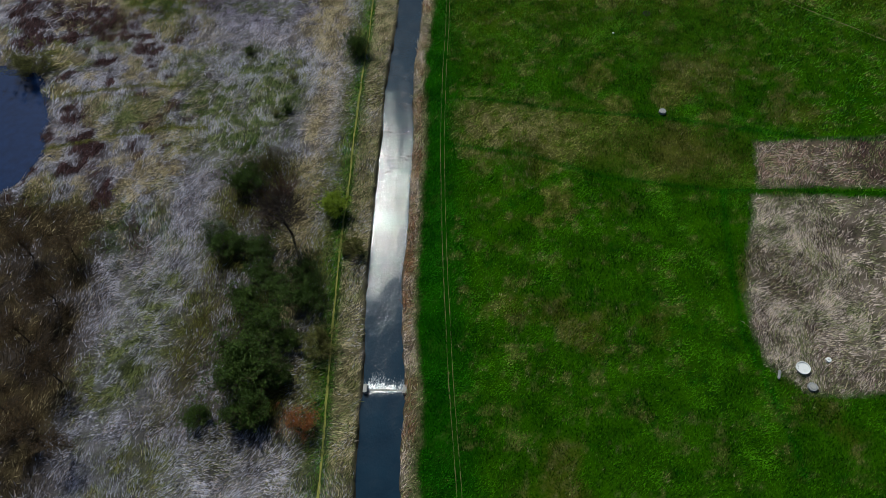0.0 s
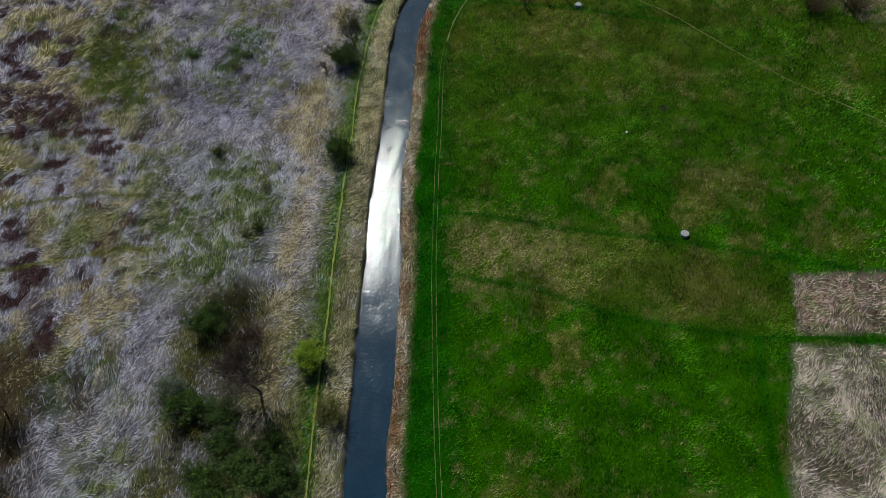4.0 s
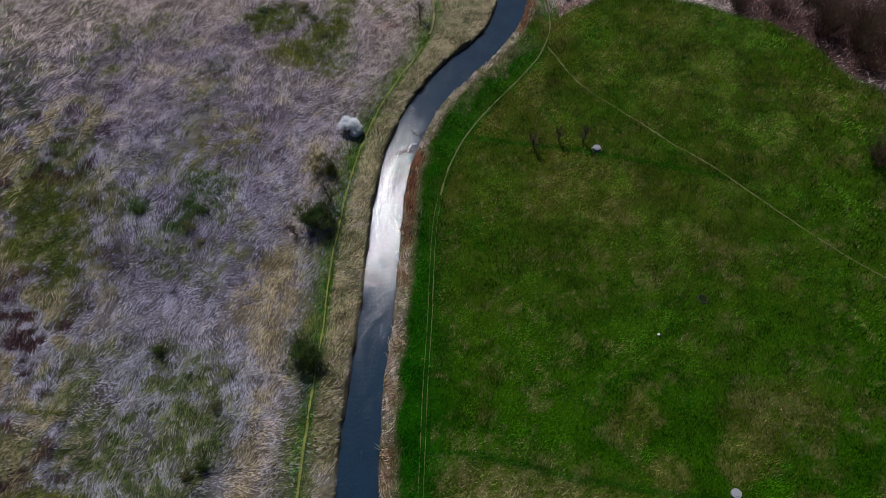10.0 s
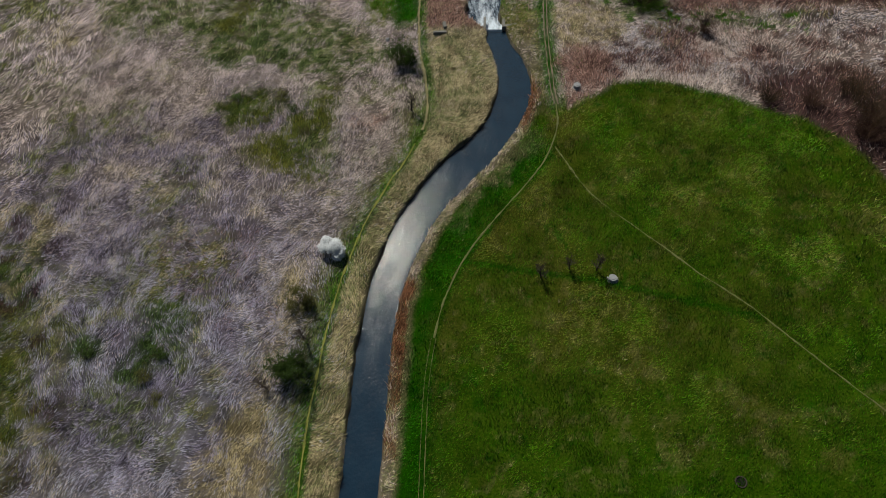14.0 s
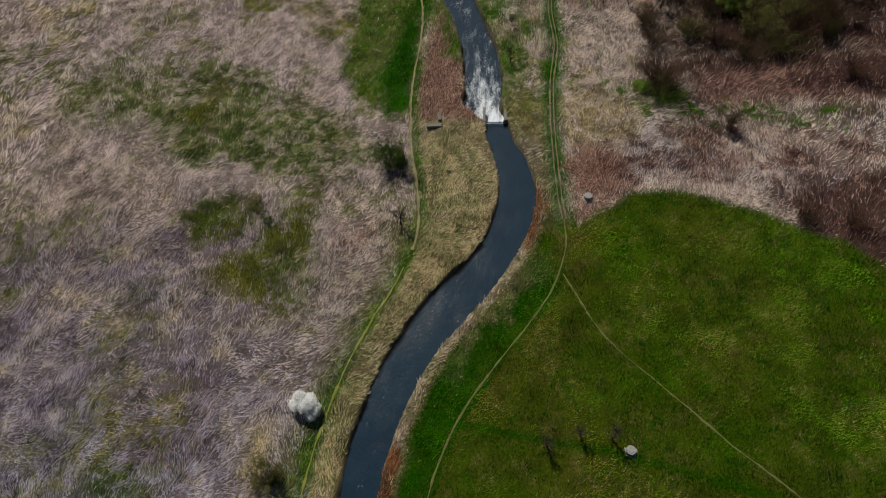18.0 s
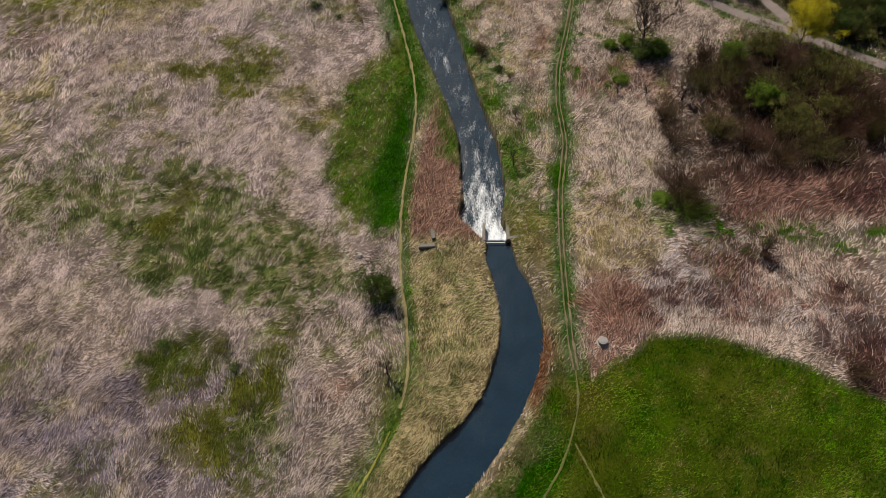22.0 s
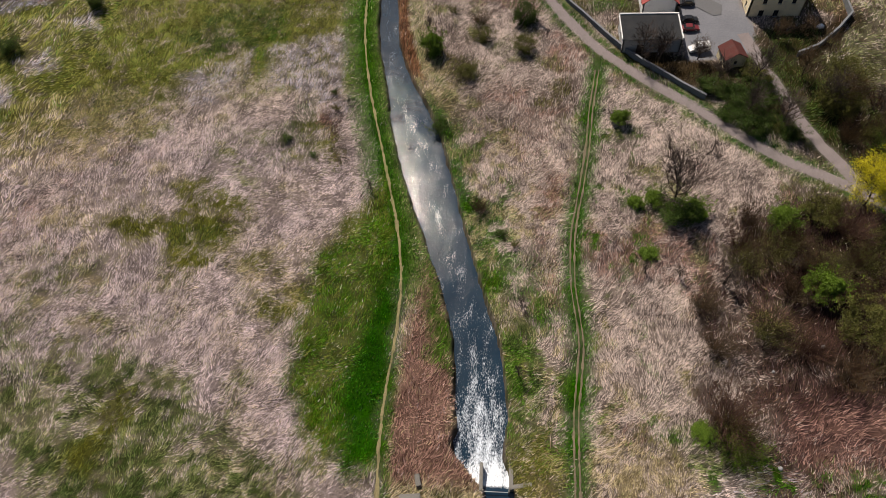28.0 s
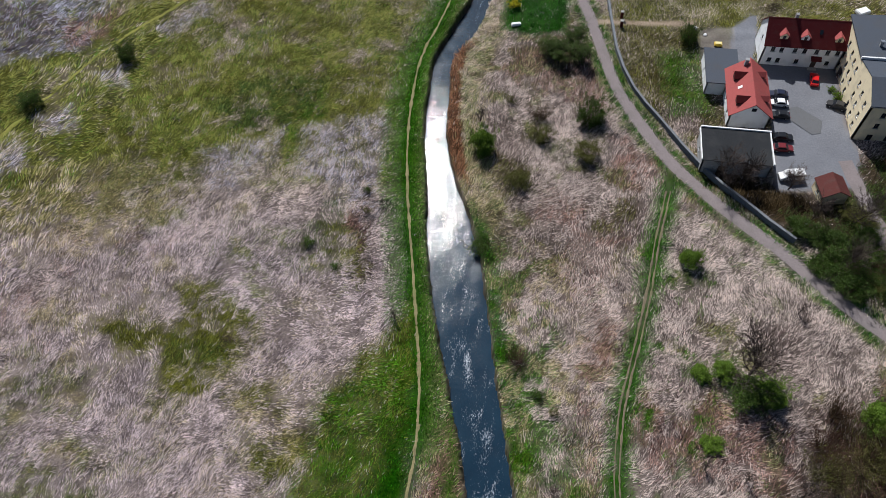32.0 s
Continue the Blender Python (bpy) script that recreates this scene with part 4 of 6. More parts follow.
def grass(name, count, box, chance, length, lift, width, turn, bend, seed, label, category, apart=0.75):
    """Lying or standing blades, in tufts that share a direction; chance tells how likely a place is to bear one."""
    rng = np.random.default_rng(seed)
    x, y = rng.uniform(box[0], box[2], count), rng.uniform(box[1], box[3], count)
    k = {n: v[nearest(x, y)] for n, v in cover_values.items()}
    bare = k["dirt"] + k["gravel"] + k["asphalt"] + k["mud"]
    clump = 0.62 + 0.75 * wobble(x, y, 2.4, seed + 1, 2) + 0.35 * wobble(x, y, 11.0, seed + 2, 2)
    keep = (rng.uniform(0, 1, count) < chance(k, x, y) * np.clip(clump, 0.08, 1)) & (bare < 0.5) & (stream(x, y) > 0.15)
    near_track = (np.abs(x - along(RIGHT_TRACK, y)) < np.where(y > 228, 0.75, 0.3)) & (y < 362) | (np.abs(x - along(LEFT_TRACK, y)) < np.where(y > 222, 0.5, 0.3))
    keep &= ~near_track & (beside(x, y, BY_TRAIL) > 0.3) & (beside(x, y, MARSH_TRAIL) > 0.6)
    x, y = x[keep], y[keep]
    n, spot = len(x), nearest(x, y)
    z = ground_z[spot]
    ways = turn + 1.5 * wobble(x, y, 9.0, seed + 3) + 0.9 * wobble(x, y, 3.0, seed + 4, 2) + rng.normal(0, 0.2, n)
    size = rng.uniform(length[0], length[1], n)
    up = np.radians(rng.uniform(lift[0], lift[1], n))
    d = np.stack([np.cos(ways) * np.cos(up), np.sin(ways) * np.cos(up), np.sin(up)], 1)
    side = np.stack([-np.sin(ways), np.cos(ways), rng.normal(0, 0.25, n)], 1) * (rng.uniform(width[0], width[1], n) / 2)[:, None]
    base = np.stack([x, y, z - 0.03], 1)
    tip = base + d * size[:, None] - np.array([0, 0, 1.0]) * (size * bend)[:, None] + side * rng.normal(0, 2.5, n)[:, None]
    tip[:, 2] = np.maximum(tip[:, 2], z + 0.02)
    verts = np.stack([base + side, tip, base - side], 1).reshape(-1, 3)
    faces = np.arange(n * 3).reshape(-1, 3)
    # each blade belongs to one cover, drawn by how much of it lies here
    dice, total, kept = rng.uniform(0, 1, n), np.zeros(n), {}
    for cover, *_ in COVERS:
        share = np.clip(cover_values[cover][spot], 0, 1)
        kept[cover] = ((dice >= total) & (dice < total + share)) * apart + (1 - apart) * share
        total = total + share
    kept["open"] = np.zeros(n)
    kept = {cover: np.repeat(v, 3) for cover, v in layered(kept).items() if cover != "open"}
    kept["tuft"] = np.repeat(np.clip(0.5 + 0.8 * wobble(x, y, 2.0, seed + 5, 3) + 0.3 * wobble(x, y, 7.0, seed + 6, 2), 0, 1), 3)
    tagged(new(name, mesh_of(name, verts, faces, BLADES, kept)), label, category, kind="stuff")


def wild(k, x, y):
    return np.clip(1 - k["green"] - 0.4 * k["moss"] - k["lush"] - 0.7 * k["rust"] - 0.7 * k["reed"] - 0.85 * k["brown"] - 0.5 * k["heather"] - k["meadow"], 0, 1)


def turfy(k, x, y):
    return np.clip(k["green"] + 0.6 * k["moss"] + k["lush"] + 0.5 * k["olive"] + 0.3 * k["straw"] + k["meadow"], 0, 1)


def reedy(k, x, y):
    return np.clip(0.8 * k["brown"] + k["rust"] + k["reed"] + 0.8 * k["heather"], 0, 1)


NEAR = (-104, 15, 68, 432)
DEAD = "pale lilac-grey dead grass lying in matted swirls"
grass("dead_grass", 3300000, NEAR, wild, (0.4, 1.15), (6, 34), (0.07, 0.15), 0.9, 0.06, 41, DEAD, "grass")
grass("dead_grass", 280000, (-165, 40, -104, 440), wild, (0.8, 1.9), (4, 26), (0.14, 0.30), 0.9, 0.06, 42, DEAD, "grass")
grass("dead_grass", 210000, (68, 40, 112, 440), wild, (0.6, 1.4), (4, 26), (0.12, 0.24), 0.6, 0.06, 43, "pale dead grass and brush beside the field", "grass")
grass("reeds", 1000000, (-130, 15, 112, 432), reedy, (0.8, 1.8), (12, 55), (0.08, 0.18), 1.4, 0.12, 44, "rust-brown dead reeds and scrub in patches", "reeds")
grass("meadow_grass", 1900000, NEAR, turfy, (0.3, 0.7), (30, 75), (0.08, 0.18), 1.0, 0.05, 45, "short green meadow grass with dry straw between", "grass", 0.55)
grass("meadow_grass", 70000, (68, 20, 112, 240), turfy, (0.4, 0.9), (30, 75), (0.12, 0.3), 1.0, 0.05, 46, "short green meadow grass with dry straw between", "grass", 0.35)

# ---- trees and shrubs ----


def part(name, data, material, parent, label="", smooth=False):
    """One mesh under a thing or a part; data is a bmesh, a mesh or (verts, faces)."""
    if isinstance(data, bmesh.types.BMesh):
        me = bpy.data.meshes.new(name)
        bmesh.ops.recalc_face_normals(data, faces=data.faces)
        data.to_mesh(me)
        data.free()
    elif isinstance(data, tuple):
        me = bpy.data.meshes.new(name)
        me.from_pydata(*data[:1], [], data[1])
    else:
        me = data
    if material and not me.materials:
        me.materials.append(material)
    if smooth:
        me.shade_smooth()
    ob = new(name, me)
    ob.parent = parent
    if label:
        ob["label"] = label
    return ob


def tube(verts, faces, points, thick, thin, sides=4):
    """A tapered, bent stem."""
    first, n = len(verts), len(points)
    for i, p in enumerate(points):
        ahead = (points[min(i + 1, n - 1)] - points[max(i - 1, 0)]).normalized()
        a = ahead.orthogonal().normalized()
        b = ahead.cross(a)
        r = thick + (thin - thick) * i / (n - 1)
        for s in range(sides):
            w = 2 * math.pi * s / sides
            verts.append(p + (a * math.cos(w) + b * math.sin(w)) * r)
    for i in range(n - 1):
        for s in range(sides):
            q, w = first + i * sides, (s + 1) % sides
            faces.append((q + s, q + w, q + sides + w, q + sides + s))


def bent(rng, start, way, length, steps, droop, shake):
    points, p, d = [start.copy()], start.copy(), way.normalized()
    for _ in range(steps):
        d = (d + Vector((rng.gauss(0, shake), rng.gauss(0, shake), rng.gauss(0, shake) + droop))).normalized()
        p = p + d * (length / steps)
        points.append(p.copy())
    return points


def skeleton_of(seed, tall, wide, limbs, twigs, stout=1.0, fork=0.25):
    """Trunk, limbs and twigs of a tree; gives both meshes and the twig tips."""
    rng = random.Random(seed)
    tv, tf, lv, lf, tips = [], [], [], [], []
    trunk = bent(rng, Vector((0, 0, -0.1)), Vector((rng.gauss(0, 0.08), rng.gauss(0, 0.08), 1)), tall * 0.8, 7, 0.05, 0.07)
    tube(tv, tf, trunk, tall * 0.020 * stout, tall * 0.005 * stout, 6)
    for i in range(limbs):
        k = fork + (0.97 - fork) * i / max(limbs - 1, 1)
        at = trunk[min(int(k * 7), 7)]
        turn = i * 2.4 + rng.uniform(-0.4, 0.4)
        rise = 0.6 + 0.7 * k
        way = Vector((math.cos(turn), math.sin(turn), rise))
        reach = wide * (1.05 - 0.45 * k) * rng.uniform(0.8, 1.15)
        limb = bent(rng, at, way, reach, 5, 0.10, 0.16)
        tube(lv, lf, limb, tall * 0.009 * stout * (1.2 - 0.6 * k), tall * 0.0036 * stout, 4)
        for j in range(twigs):
            root = limb[1 + j % 5] if j % 5 < 5 else limb[-1]
            w = Vector((rng.gauss(0, 1), rng.gauss(0, 1), rng.uniform(0.2, 1.3))) + way * 0.7
            twig = bent(rng, root, w, wide * rng.uniform(0.3, 0.55), 3, 0.06, 0.2)
            tube(lv, lf, twig, tall * 0.004 * stout, tall * 0.002 * stout, 3)
            tips += twig[1:]
            for _ in range(6):
                q = twig[rng.randrange(1, 4)]
                fine = bent(rng, q, w + Vector((rng.gauss(0, 0.9), rng.gauss(0, 0.9), rng.gauss(0, 0.6))), wide * rng.uniform(0.16, 0.3), 2, 0.03, 0.2)
                tube(lv, lf, fine, tall * 0.003 * stout, tall * 0.0016 * stout, 3)
                tips.append(fine[-1])
    return (tv, tf), (lv, lf), tips


def stems_of(seed, tall, wide, count):
    """The many stems of a shrub, fanning out from its foot; gives the mesh and the places for leaves."""
    rng = random.Random(seed)
    v, f, tips = [], [], []
    for _ in range(count):
        turn, out = rng.uniform(0, 2 * math.pi), math.sqrt(rng.uniform(0, 1))
        foot = Vector((math.cos(turn), math.sin(turn), 0)) * out * wide * 0.35
        way = Vector((math.cos(turn) * out * wide, math.sin(turn) * out * wide, tall * rng.uniform(0.75, 1.1)))
        stem = bent(rng, foot, way, way.length * rng.uniform(0.75, 1.05), 4, -0.01, 0.09)
        tube(v, f, stem, 0.026, 0.011, 3)
        for _ in range(5):
            p = stem[rng.randrange(1, 5)]
            w = way.normalized() + Vector((rng.gauss(0, 0.45), rng.gauss(0, 0.45), rng.gauss(0.15, 0.3)))
            twig = bent(rng, p, w, wide * rng.uniform(0.18, 0.38), 2, 0, 0.2)
            tube(v, f, twig, 0.015, 0.007, 3)
            tips += twig[1:]
        tips += stem[2:]
    return (v, f), tips


def leaves_of(seed, tips, count, spread, size, flat=0.0):
    """Many small pointed leaves in loose clumps round the tips."""
    count, size = int(count * 1.7), size * 0.7
    rng = np.random.default_rng(seed)
    at = np.array([tuple(p) for p in tips])
    crowd = np.clip(0.5 + 0.9 * wobble(at[:, 0] * 1.3 + 40, at[:, 1] * 1.3 + at[:, 2], 1.4, seed, 2), 0.03, 1)
    pick = rng.choice(len(at), count, p=crowd / crowd.sum())
    c = at[pick] + rng.normal(0, spread, (count, 3))
    c[:, 2] = np.maximum(c[:, 2], 0.06)
    a = rng.normal(0, 1, (count, 3))
    a[:, 2] *= 1 - flat
    a /= np.linalg.norm(a, axis=1, keepdims=True)
    b = np.cross(a, rng.normal(0, 1, (count, 3)) * (1 - flat) + np.array([0, 0, 1.6 * flat]))
    b /= np.linalg.norm(b, axis=1, keepdims=True)
    s = rng.uniform(size * 0.6, size * 1.35, count)[:, None]
    verts = np.stack([c - a * s - b * s * 0.45, c - a * s * 0.6 + b * s * 0.6, c + a * s], 1).reshape(-1, 3)
    return verts, np.arange(count * 3).reshape(-1, 3)


def dome_of(seed, tall, wide, count):
    """Places over the lumpy outside of a round bush, thinning out towards its foot."""
    rng, out = random.Random(seed), []
    lumps = [(rng.uniform(0, 6.28), rng.uniform(0.1, 1.3), rng.uniform(0.55, 0.8)) for _ in range(11)]
    for _ in range(count):
        turn, rise, size = lumps[rng.randrange(11)]
        at = Vector((math.cos(turn) * math.cos(rise) * wide, math.sin(turn) * math.cos(rise) * wide, math.sin(rise) * tall)) * size
        d = Vector((rng.gauss(0, 1), rng.gauss(0, 1), abs(rng.gauss(0, 1)))).normalized()
        at += Vector((d.x * wide, d.y * wide, d.z * tall)) * rng.uniform(0.24, 0.36)
        at.z = max(at.z, 0.1)
        out.append(at)
    return out


def leaf_material(name, low, high):
    m, nodes, links, s = nodes_of(name)
    geo, info = nodes.new("ShaderNodeNewGeometry"), nodes.new("ShaderNodeObjectInfo")
    c = mix_rgb(nodes, links, geo.outputs["Random Per Island"], low, high)
    c = mix_rgb(nodes, links, calc(nodes, links, "MULTIPLY", info.outputs["Random"], 0.35), c, low)
    broad = noise_at(nodes, links, 0.9, 2, 0.5)
    c = mix_rgb(nodes, links, calc(nodes, links, "MULTIPLY", band(nodes, links, broad, 0.4, 0.7), 0.5), c, tuple(v * 0.8 for v in low))
    links.new(c, s.inputs["Base Color"])
    s.inputs["Roughness"].default_value = 0.65
    s.inputs["Specular IOR Level"].default_value = 0.2
    thin, both = nodes.new("ShaderNodeBsdfTranslucent"), nodes.new("ShaderNodeMixShader")
    both.inputs[0].default_value = 0.22
    links.new(c, thin.inputs["Color"])
    links.new(s.outputs[0], both.inputs[1])
    links.new(thin.outputs[0], both.inputs[2])
    links.new(both.outputs[0], nodes["Material Output"].inputs["Surface"])
    return m


BARK = plain("bark", (0.06, 0.048, 0.04), 0.9, vary=0.5, scale=2.0, bump=0.5)
TWIG = plain("twig_bark", (0.11, 0.08, 0.05), 0.9, vary=0.4, scale=2.0, random_part=0.4)
BARE_TWIG = plain("bare_twig_bark", (0.10, 0.075, 0.065), 0.9, vary=0.4, scale=2.0, random_part=0.3)
RED_TWIG = plain("reddish_twig_bark", (0.13, 0.07, 0.055), 0.9, vary=0.4, scale=2.0, random_part=0.4)
LEAF = {
    "brown": leaf_material("brown_buds", (0.055, 0.030, 0.012), (0.17, 0.092, 0.032)),
    "olive": leaf_material("olive_leaves", (0.055, 0.062, 0.010), (0.24, 0.23, 0.06)),
    "green": leaf_material("fresh_leaves", (0.07, 0.13, 0.010), (0.20, 0.32, 0.03)),
    "dark": leaf_material("dark_leaves", (0.020, 0.044, 0.006), (0.110, 0.180, 0.022)),
    "grey": leaf_material("grey_green_leaves", (0.10, 0.12, 0.085), (0.34, 0.36, 0.28)),
    "white": leaf_material("white_blossom", (0.70, 0.72, 0.74), (0.90, 0.91, 0.92)),
    "fresh": leaf_material("yellow_green_leaves", (0.15, 0.22, 0.010), (0.34, 0.46, 0.03)),
    "yellow": leaf_material("yellow_blossom", (0.42, 0.38, 0.01), (0.78, 0.70, 0.03)),
    "rust": leaf_material("rusty_leaves", (0.16, 0.055, 0.016), (0.40, 0.15, 0.045)),
    "bud": leaf_material("tree_buds", (0.05, 0.04, 0.02), (0.12, 0.10, 0.04)),
}


def tree(seed, tall, wide, limbs, twigs, leaf, leaves, size, label, category="tree"):
    root = tagged(new("tree"), label, category)
    trunk, branches, tips = skeleton_of(seed, tall, wide, limbs, twigs, 1.7 if tall < 5 else 1.0)
    part("trunk", trunk, BARK, root, smooth=True)
    part("crown_frame", branches, BARE_TWIG if leaf == "bud" else TWIG, root)
    if leaves:
        v, f = leaves_of(seed, tips, leaves, wide * 0.06, size, 0.4 if leaf == "yellow" else 0.2)
        part("crown", mesh_of("crown", v, f, LEAF[leaf]), None, root)
    return root


def shrub(seed, tall, wide, stems, leaf, leaves, size, label, twig=None):
    root = tagged(new("shrub"), label, "shrub")
    body, tips = stems_of(seed, tall, wide, stems)
    part("stem", body, twig or TWIG, root)
    if leaf != "brown":
        tips = dome_of(seed, tall, wide, 900 if leaf in ("white", "green", "fresh") else 700) + (tips[::2] if leaf != "white" else [])
    v, f = leaves_of(seed, tips, leaves, wide * 0.06, size, 0.75 if leaf == "white" else 0.3)
    part("foliage", mesh_of("foliage", v, f, LEAF[leaf]), None, root)
    return root


def planted(makers, spots, tall, wide, group, seed, grow=1.0):
    """Plants the spots (x, y, height, radius) with the given kinds in turn, each turned and sized; the kinds are made for tall and wide."""
    rng = random.Random(seed)
    for n, made in enumerate(makers):
        mine = spots[n :: len(makers)]
        if not mine:
            continue
        proto, poses = made(), []
        for x, y, h, r in mine:
            lane = float(min(beside(np.array([x]), np.array([y]), ROAD)[0], beside(np.array([x]), np.array([y]), SIDE_ROAD)[0]))
            if lane < 1.3 + 0.3 * r and len(spots) > 1:
                continue
            h, r = h * grow, r * grow
            z = float(height(np.array([x]), np.array([y]))[0])
            poses.append(Matrix.LocRotScale((x, y, z), Euler((0, 0, rng.uniform(0, 6.28))), (r / wide, r / wide, h / tall)))
        if not poses:
            bpy.data.batch_remove([*proto.children_recursive, proto])
            continue
        if len(spots) > 1:
            proto["group"] = group
        for m in poses[1:]:
            copy_thing(proto, m)
        proto.matrix_basis = poses[0]


BIG_BARE = [(-40.3, 76.6, 13, 7.5), (36.9, 316.4, 14, 7.0), (34.8, 358.8, 9, 4.5), (39.3, 360.2, 8, 4), (48.2, 359.8, 6, 4), (61.0, 360.3, 10, 5), (65.5, 357.1, 9, 5),
            (64.3, 349.6, 10, 5), (59.2, 351.9, 9, 4.5), (56.3, 341.5, 8, 4), (51.5, 352.0, 7, 3.5), (62.5, 337.1, 9, 4.5), (73.0, 343.1, 9, 4.5), (83.5, 339.9, 10, 5),
            (91.8, 346.0, 10, 5)]
WOOD = [(-93.9, 70.6, 8, 5), (-85.3, 60.7, 8, 5), (-87.2, 51.6, 8, 5), (-77.5, 43.4, 8, 5), (-79.1, 34.6, 7, 5), (-71.2, 31.8, 7, 4), (-100, 58, 8, 5), (-95, 45, 8, 5),
        (70.8, 353.5, 7, 5), (78.7, 360.0, 6, 4), (68.4, 366.9, 5, 3.5), (74.2, 368.8, 4.5, 3.5), (77.2, 343.4, 8, 5), (80.1, 333.4, 8, 5), (92, 330, 9, 5), (98, 350, 9, 5)]
SAPLING = [(53.0, 255.2, 5, 2.5), (10.1, 183.3, 4.8, 1.7), (15.6, 185.2, 4.6, 1.6), (20.8, 184.9, 5.2, 1.8), (-18.0, 228.5, 5.5, 2.4), (-39.4, 159.7, 3.5, 1.8),
           (-33.4, 168.5, 5.5, 2.4), (5.0, 277.4, 5, 1.2), (-26.2, 318.6, 3.5, 1.2), (-17.4, 371.3, 4, 1.8), (46.9, 330.4, 3.5, 1.2), (29.3, 299.2, 3.5, 1.5),
           (35.6, 298.5, 3.5, 1.5), (56.9, 300.9, 4, 1.8), (43.5, 297.0, 6, 3), (5.5, 292.0, 3, 1.2)]
BROWN_SHRUB = [(39.8, 270.5, 6, 4.6), (40.3, 283.3, 4, 3), (49.6, 286.9, 4.5, 3.5), (55.5, 283.5, 4, 3.5), (62.0, 279.7, 4, 4), (69.7, 281.1, 4, 4), (75.5, 286.5, 5, 4),
               (55.7, 294.8, 4, 3), (47.7, 300.8, 4.5, 3.2), (77.3, 296.5, 5, 4), (39.3, 291.8, 3.5, 2.5), (54.2, 303.9, 4, 3.5), (48.1, 305.4, 4, 3), (50.5, 311.5, 4, 2.2),
               (40.2, 266.6, 4.5, 3.2), (-2.7, 313.5, 3.2, 1.9), (-3.9, 373.7, 3, 2), (-48.5, 95, 4, 3), (-44, 87, 3.5, 3), (-46, 82, 3, 2.6), (70.1, 301.0, 5, 4), (69.4, 308.8, 5, 4), (81.8, 179.4, 4.5, 3.5), (63, 300, 4, 3.5)]
EDGE_SHRUB = [(80.9, 219.1, 6, 4), (88.1, 214.7, 6, 4), (94.8, 211.4, 6, 4.5), (84.1, 224.3, 6, 5), (88.6, 207.8, 5, 4), (62.9, 230.5, 3.5, 2.5), (53.1, 254.1, 3, 2), (92, 222, 6, 5), (98, 203, 6, 5),
              (91.7, 180.2, 5, 4), (72, 229, 3.5, 3), (82, 233, 4, 4), (85, 272, 4, 4), (84, 290, 5, 4), (92, 300, 5, 4.5), (88, 312, 5, 4)]
OLIVE_SHRUB = [(66.0, 288.0, 5, 4.4), (75.2, 292.0, 4.5, 3.6), (64.7, 312.8, 5, 3.6), (-116.4, 126.8, 5, 4.5), (-26.9, 72.5, 3, 2.2), (-31.0, 50.9, 3.5, 2.8), (-7.1, 354.6, 3, 2.4), (-36.2, 177.0, 3.8, 2.6),
               (7.0, 363.6, 3.4, 2.7), (-3.1, 368.0, 2.6, 2.4), (76.9, 306.9, 4, 3.5), (80.2, 302.5, 5, 4),
               (80, 352, 5, 4.5), (86, 326, 5, 4.5)]
GREEN_SHRUB = [(60.8, 295.4, 4.4, 3.0), (57.2, 311.2, 3.5, 2.6), (28.0, 338.8, 2.6, 1.8), (-15.8, 362.8, 4.2, 2.4), (40.2, 313.8, 2.2, 2.4),
               (32.9, 316.6, 2, 1.8), (41.4, 265.6, 1.2, 2.6), (29.1, 315.7, 1.5, 1.5), (35.5, 268.0, 0.9, 1.8), (30.5, 303.5, 1.2, 1.6)]
DARK_SHRUB = [(-32.8, 131.8, 4.2, 3.0), (-21.2, 244.8, 4.5, 3.2), (-34.5, 162.4, 4.6, 3.3), (-52.8, 73.0, 4, 3.2), (-33.8, 60.8, 4.5, 3.4), (-41.5, 55.6, 5, 4), (-44.7, 46.2, 6, 4.8), (-41.4, 38.4, 5, 3.5),
              (-40.8, 63.8, 3, 3), (7.1, 374.3, 5, 3), (-12.8, 337.1, 2.4, 2.0), (-109.8, 382.3, 4, 2.3), (-127.2, 362.9, 3.5, 2.8),
              (-50.3, 37.3, 3, 2.2), (-41.4, 48.3, 3.5, 3), (29.1, 403.7, 4, 2), (-51.3, 89.5, 5, 3.6), (-36, 67, 3, 2.5), (-46, 72, 3, 3), (-45, 50, 4, 3), (-46, 60, 4, 3), (-38, 45, 3.5, 2.6), (-44, 66.5, 3, 2.6), (-37, 52, 3, 2.4), (36.5, 313.2, 3, 3.6), (54.6, 345.3, 3.5, 3.5), (63.5, 334.6, 2.6, 2.4), (56.3, 336.5, 3.5, 3), (60, 344, 3, 3), (53.0, 341.0, 3, 3), (48.8, 350.0, 2.5, 2.5)]
LOW_SHRUB = [(-60.6, 132.9, 1.8, 1.2), (-47.4, 122.9, 1.8, 1.2), (-47.5, 112.3, 1.8, 1.2), (-49.9, 111.0, 1.5, 1.1), (-60.6, 166.0, 1.5, 2), (-62.6, 161.4, 1.5, 1.8), (-74.8, 165.4, 1.2, 1.4),
             (-49.5, 233.0, 1.2, 2), (-60.3, 232.9, 1, 2), (-42.5, 221.7, 1.2, 1.5), (-38.2, 347.6, 1.5, 1), (-37.0, 342.3, 1.5, 1), (-40.3, 328.2, 1, 1.5), (-66.6, 267.9, 1, 2.4),
             (1.9, 307.4, 1.5, 1.2), (4.6, 304.9, 1.5, 1), (-47.5, 333.3, 1.2, 1.8), (-11.2, 378.3, 1.5, 1.3), (55.0, 308.9, 1.6, 1.2), (-59, 157, 1.2, 1.6), (-46, 229, 1.0, 1.6)]
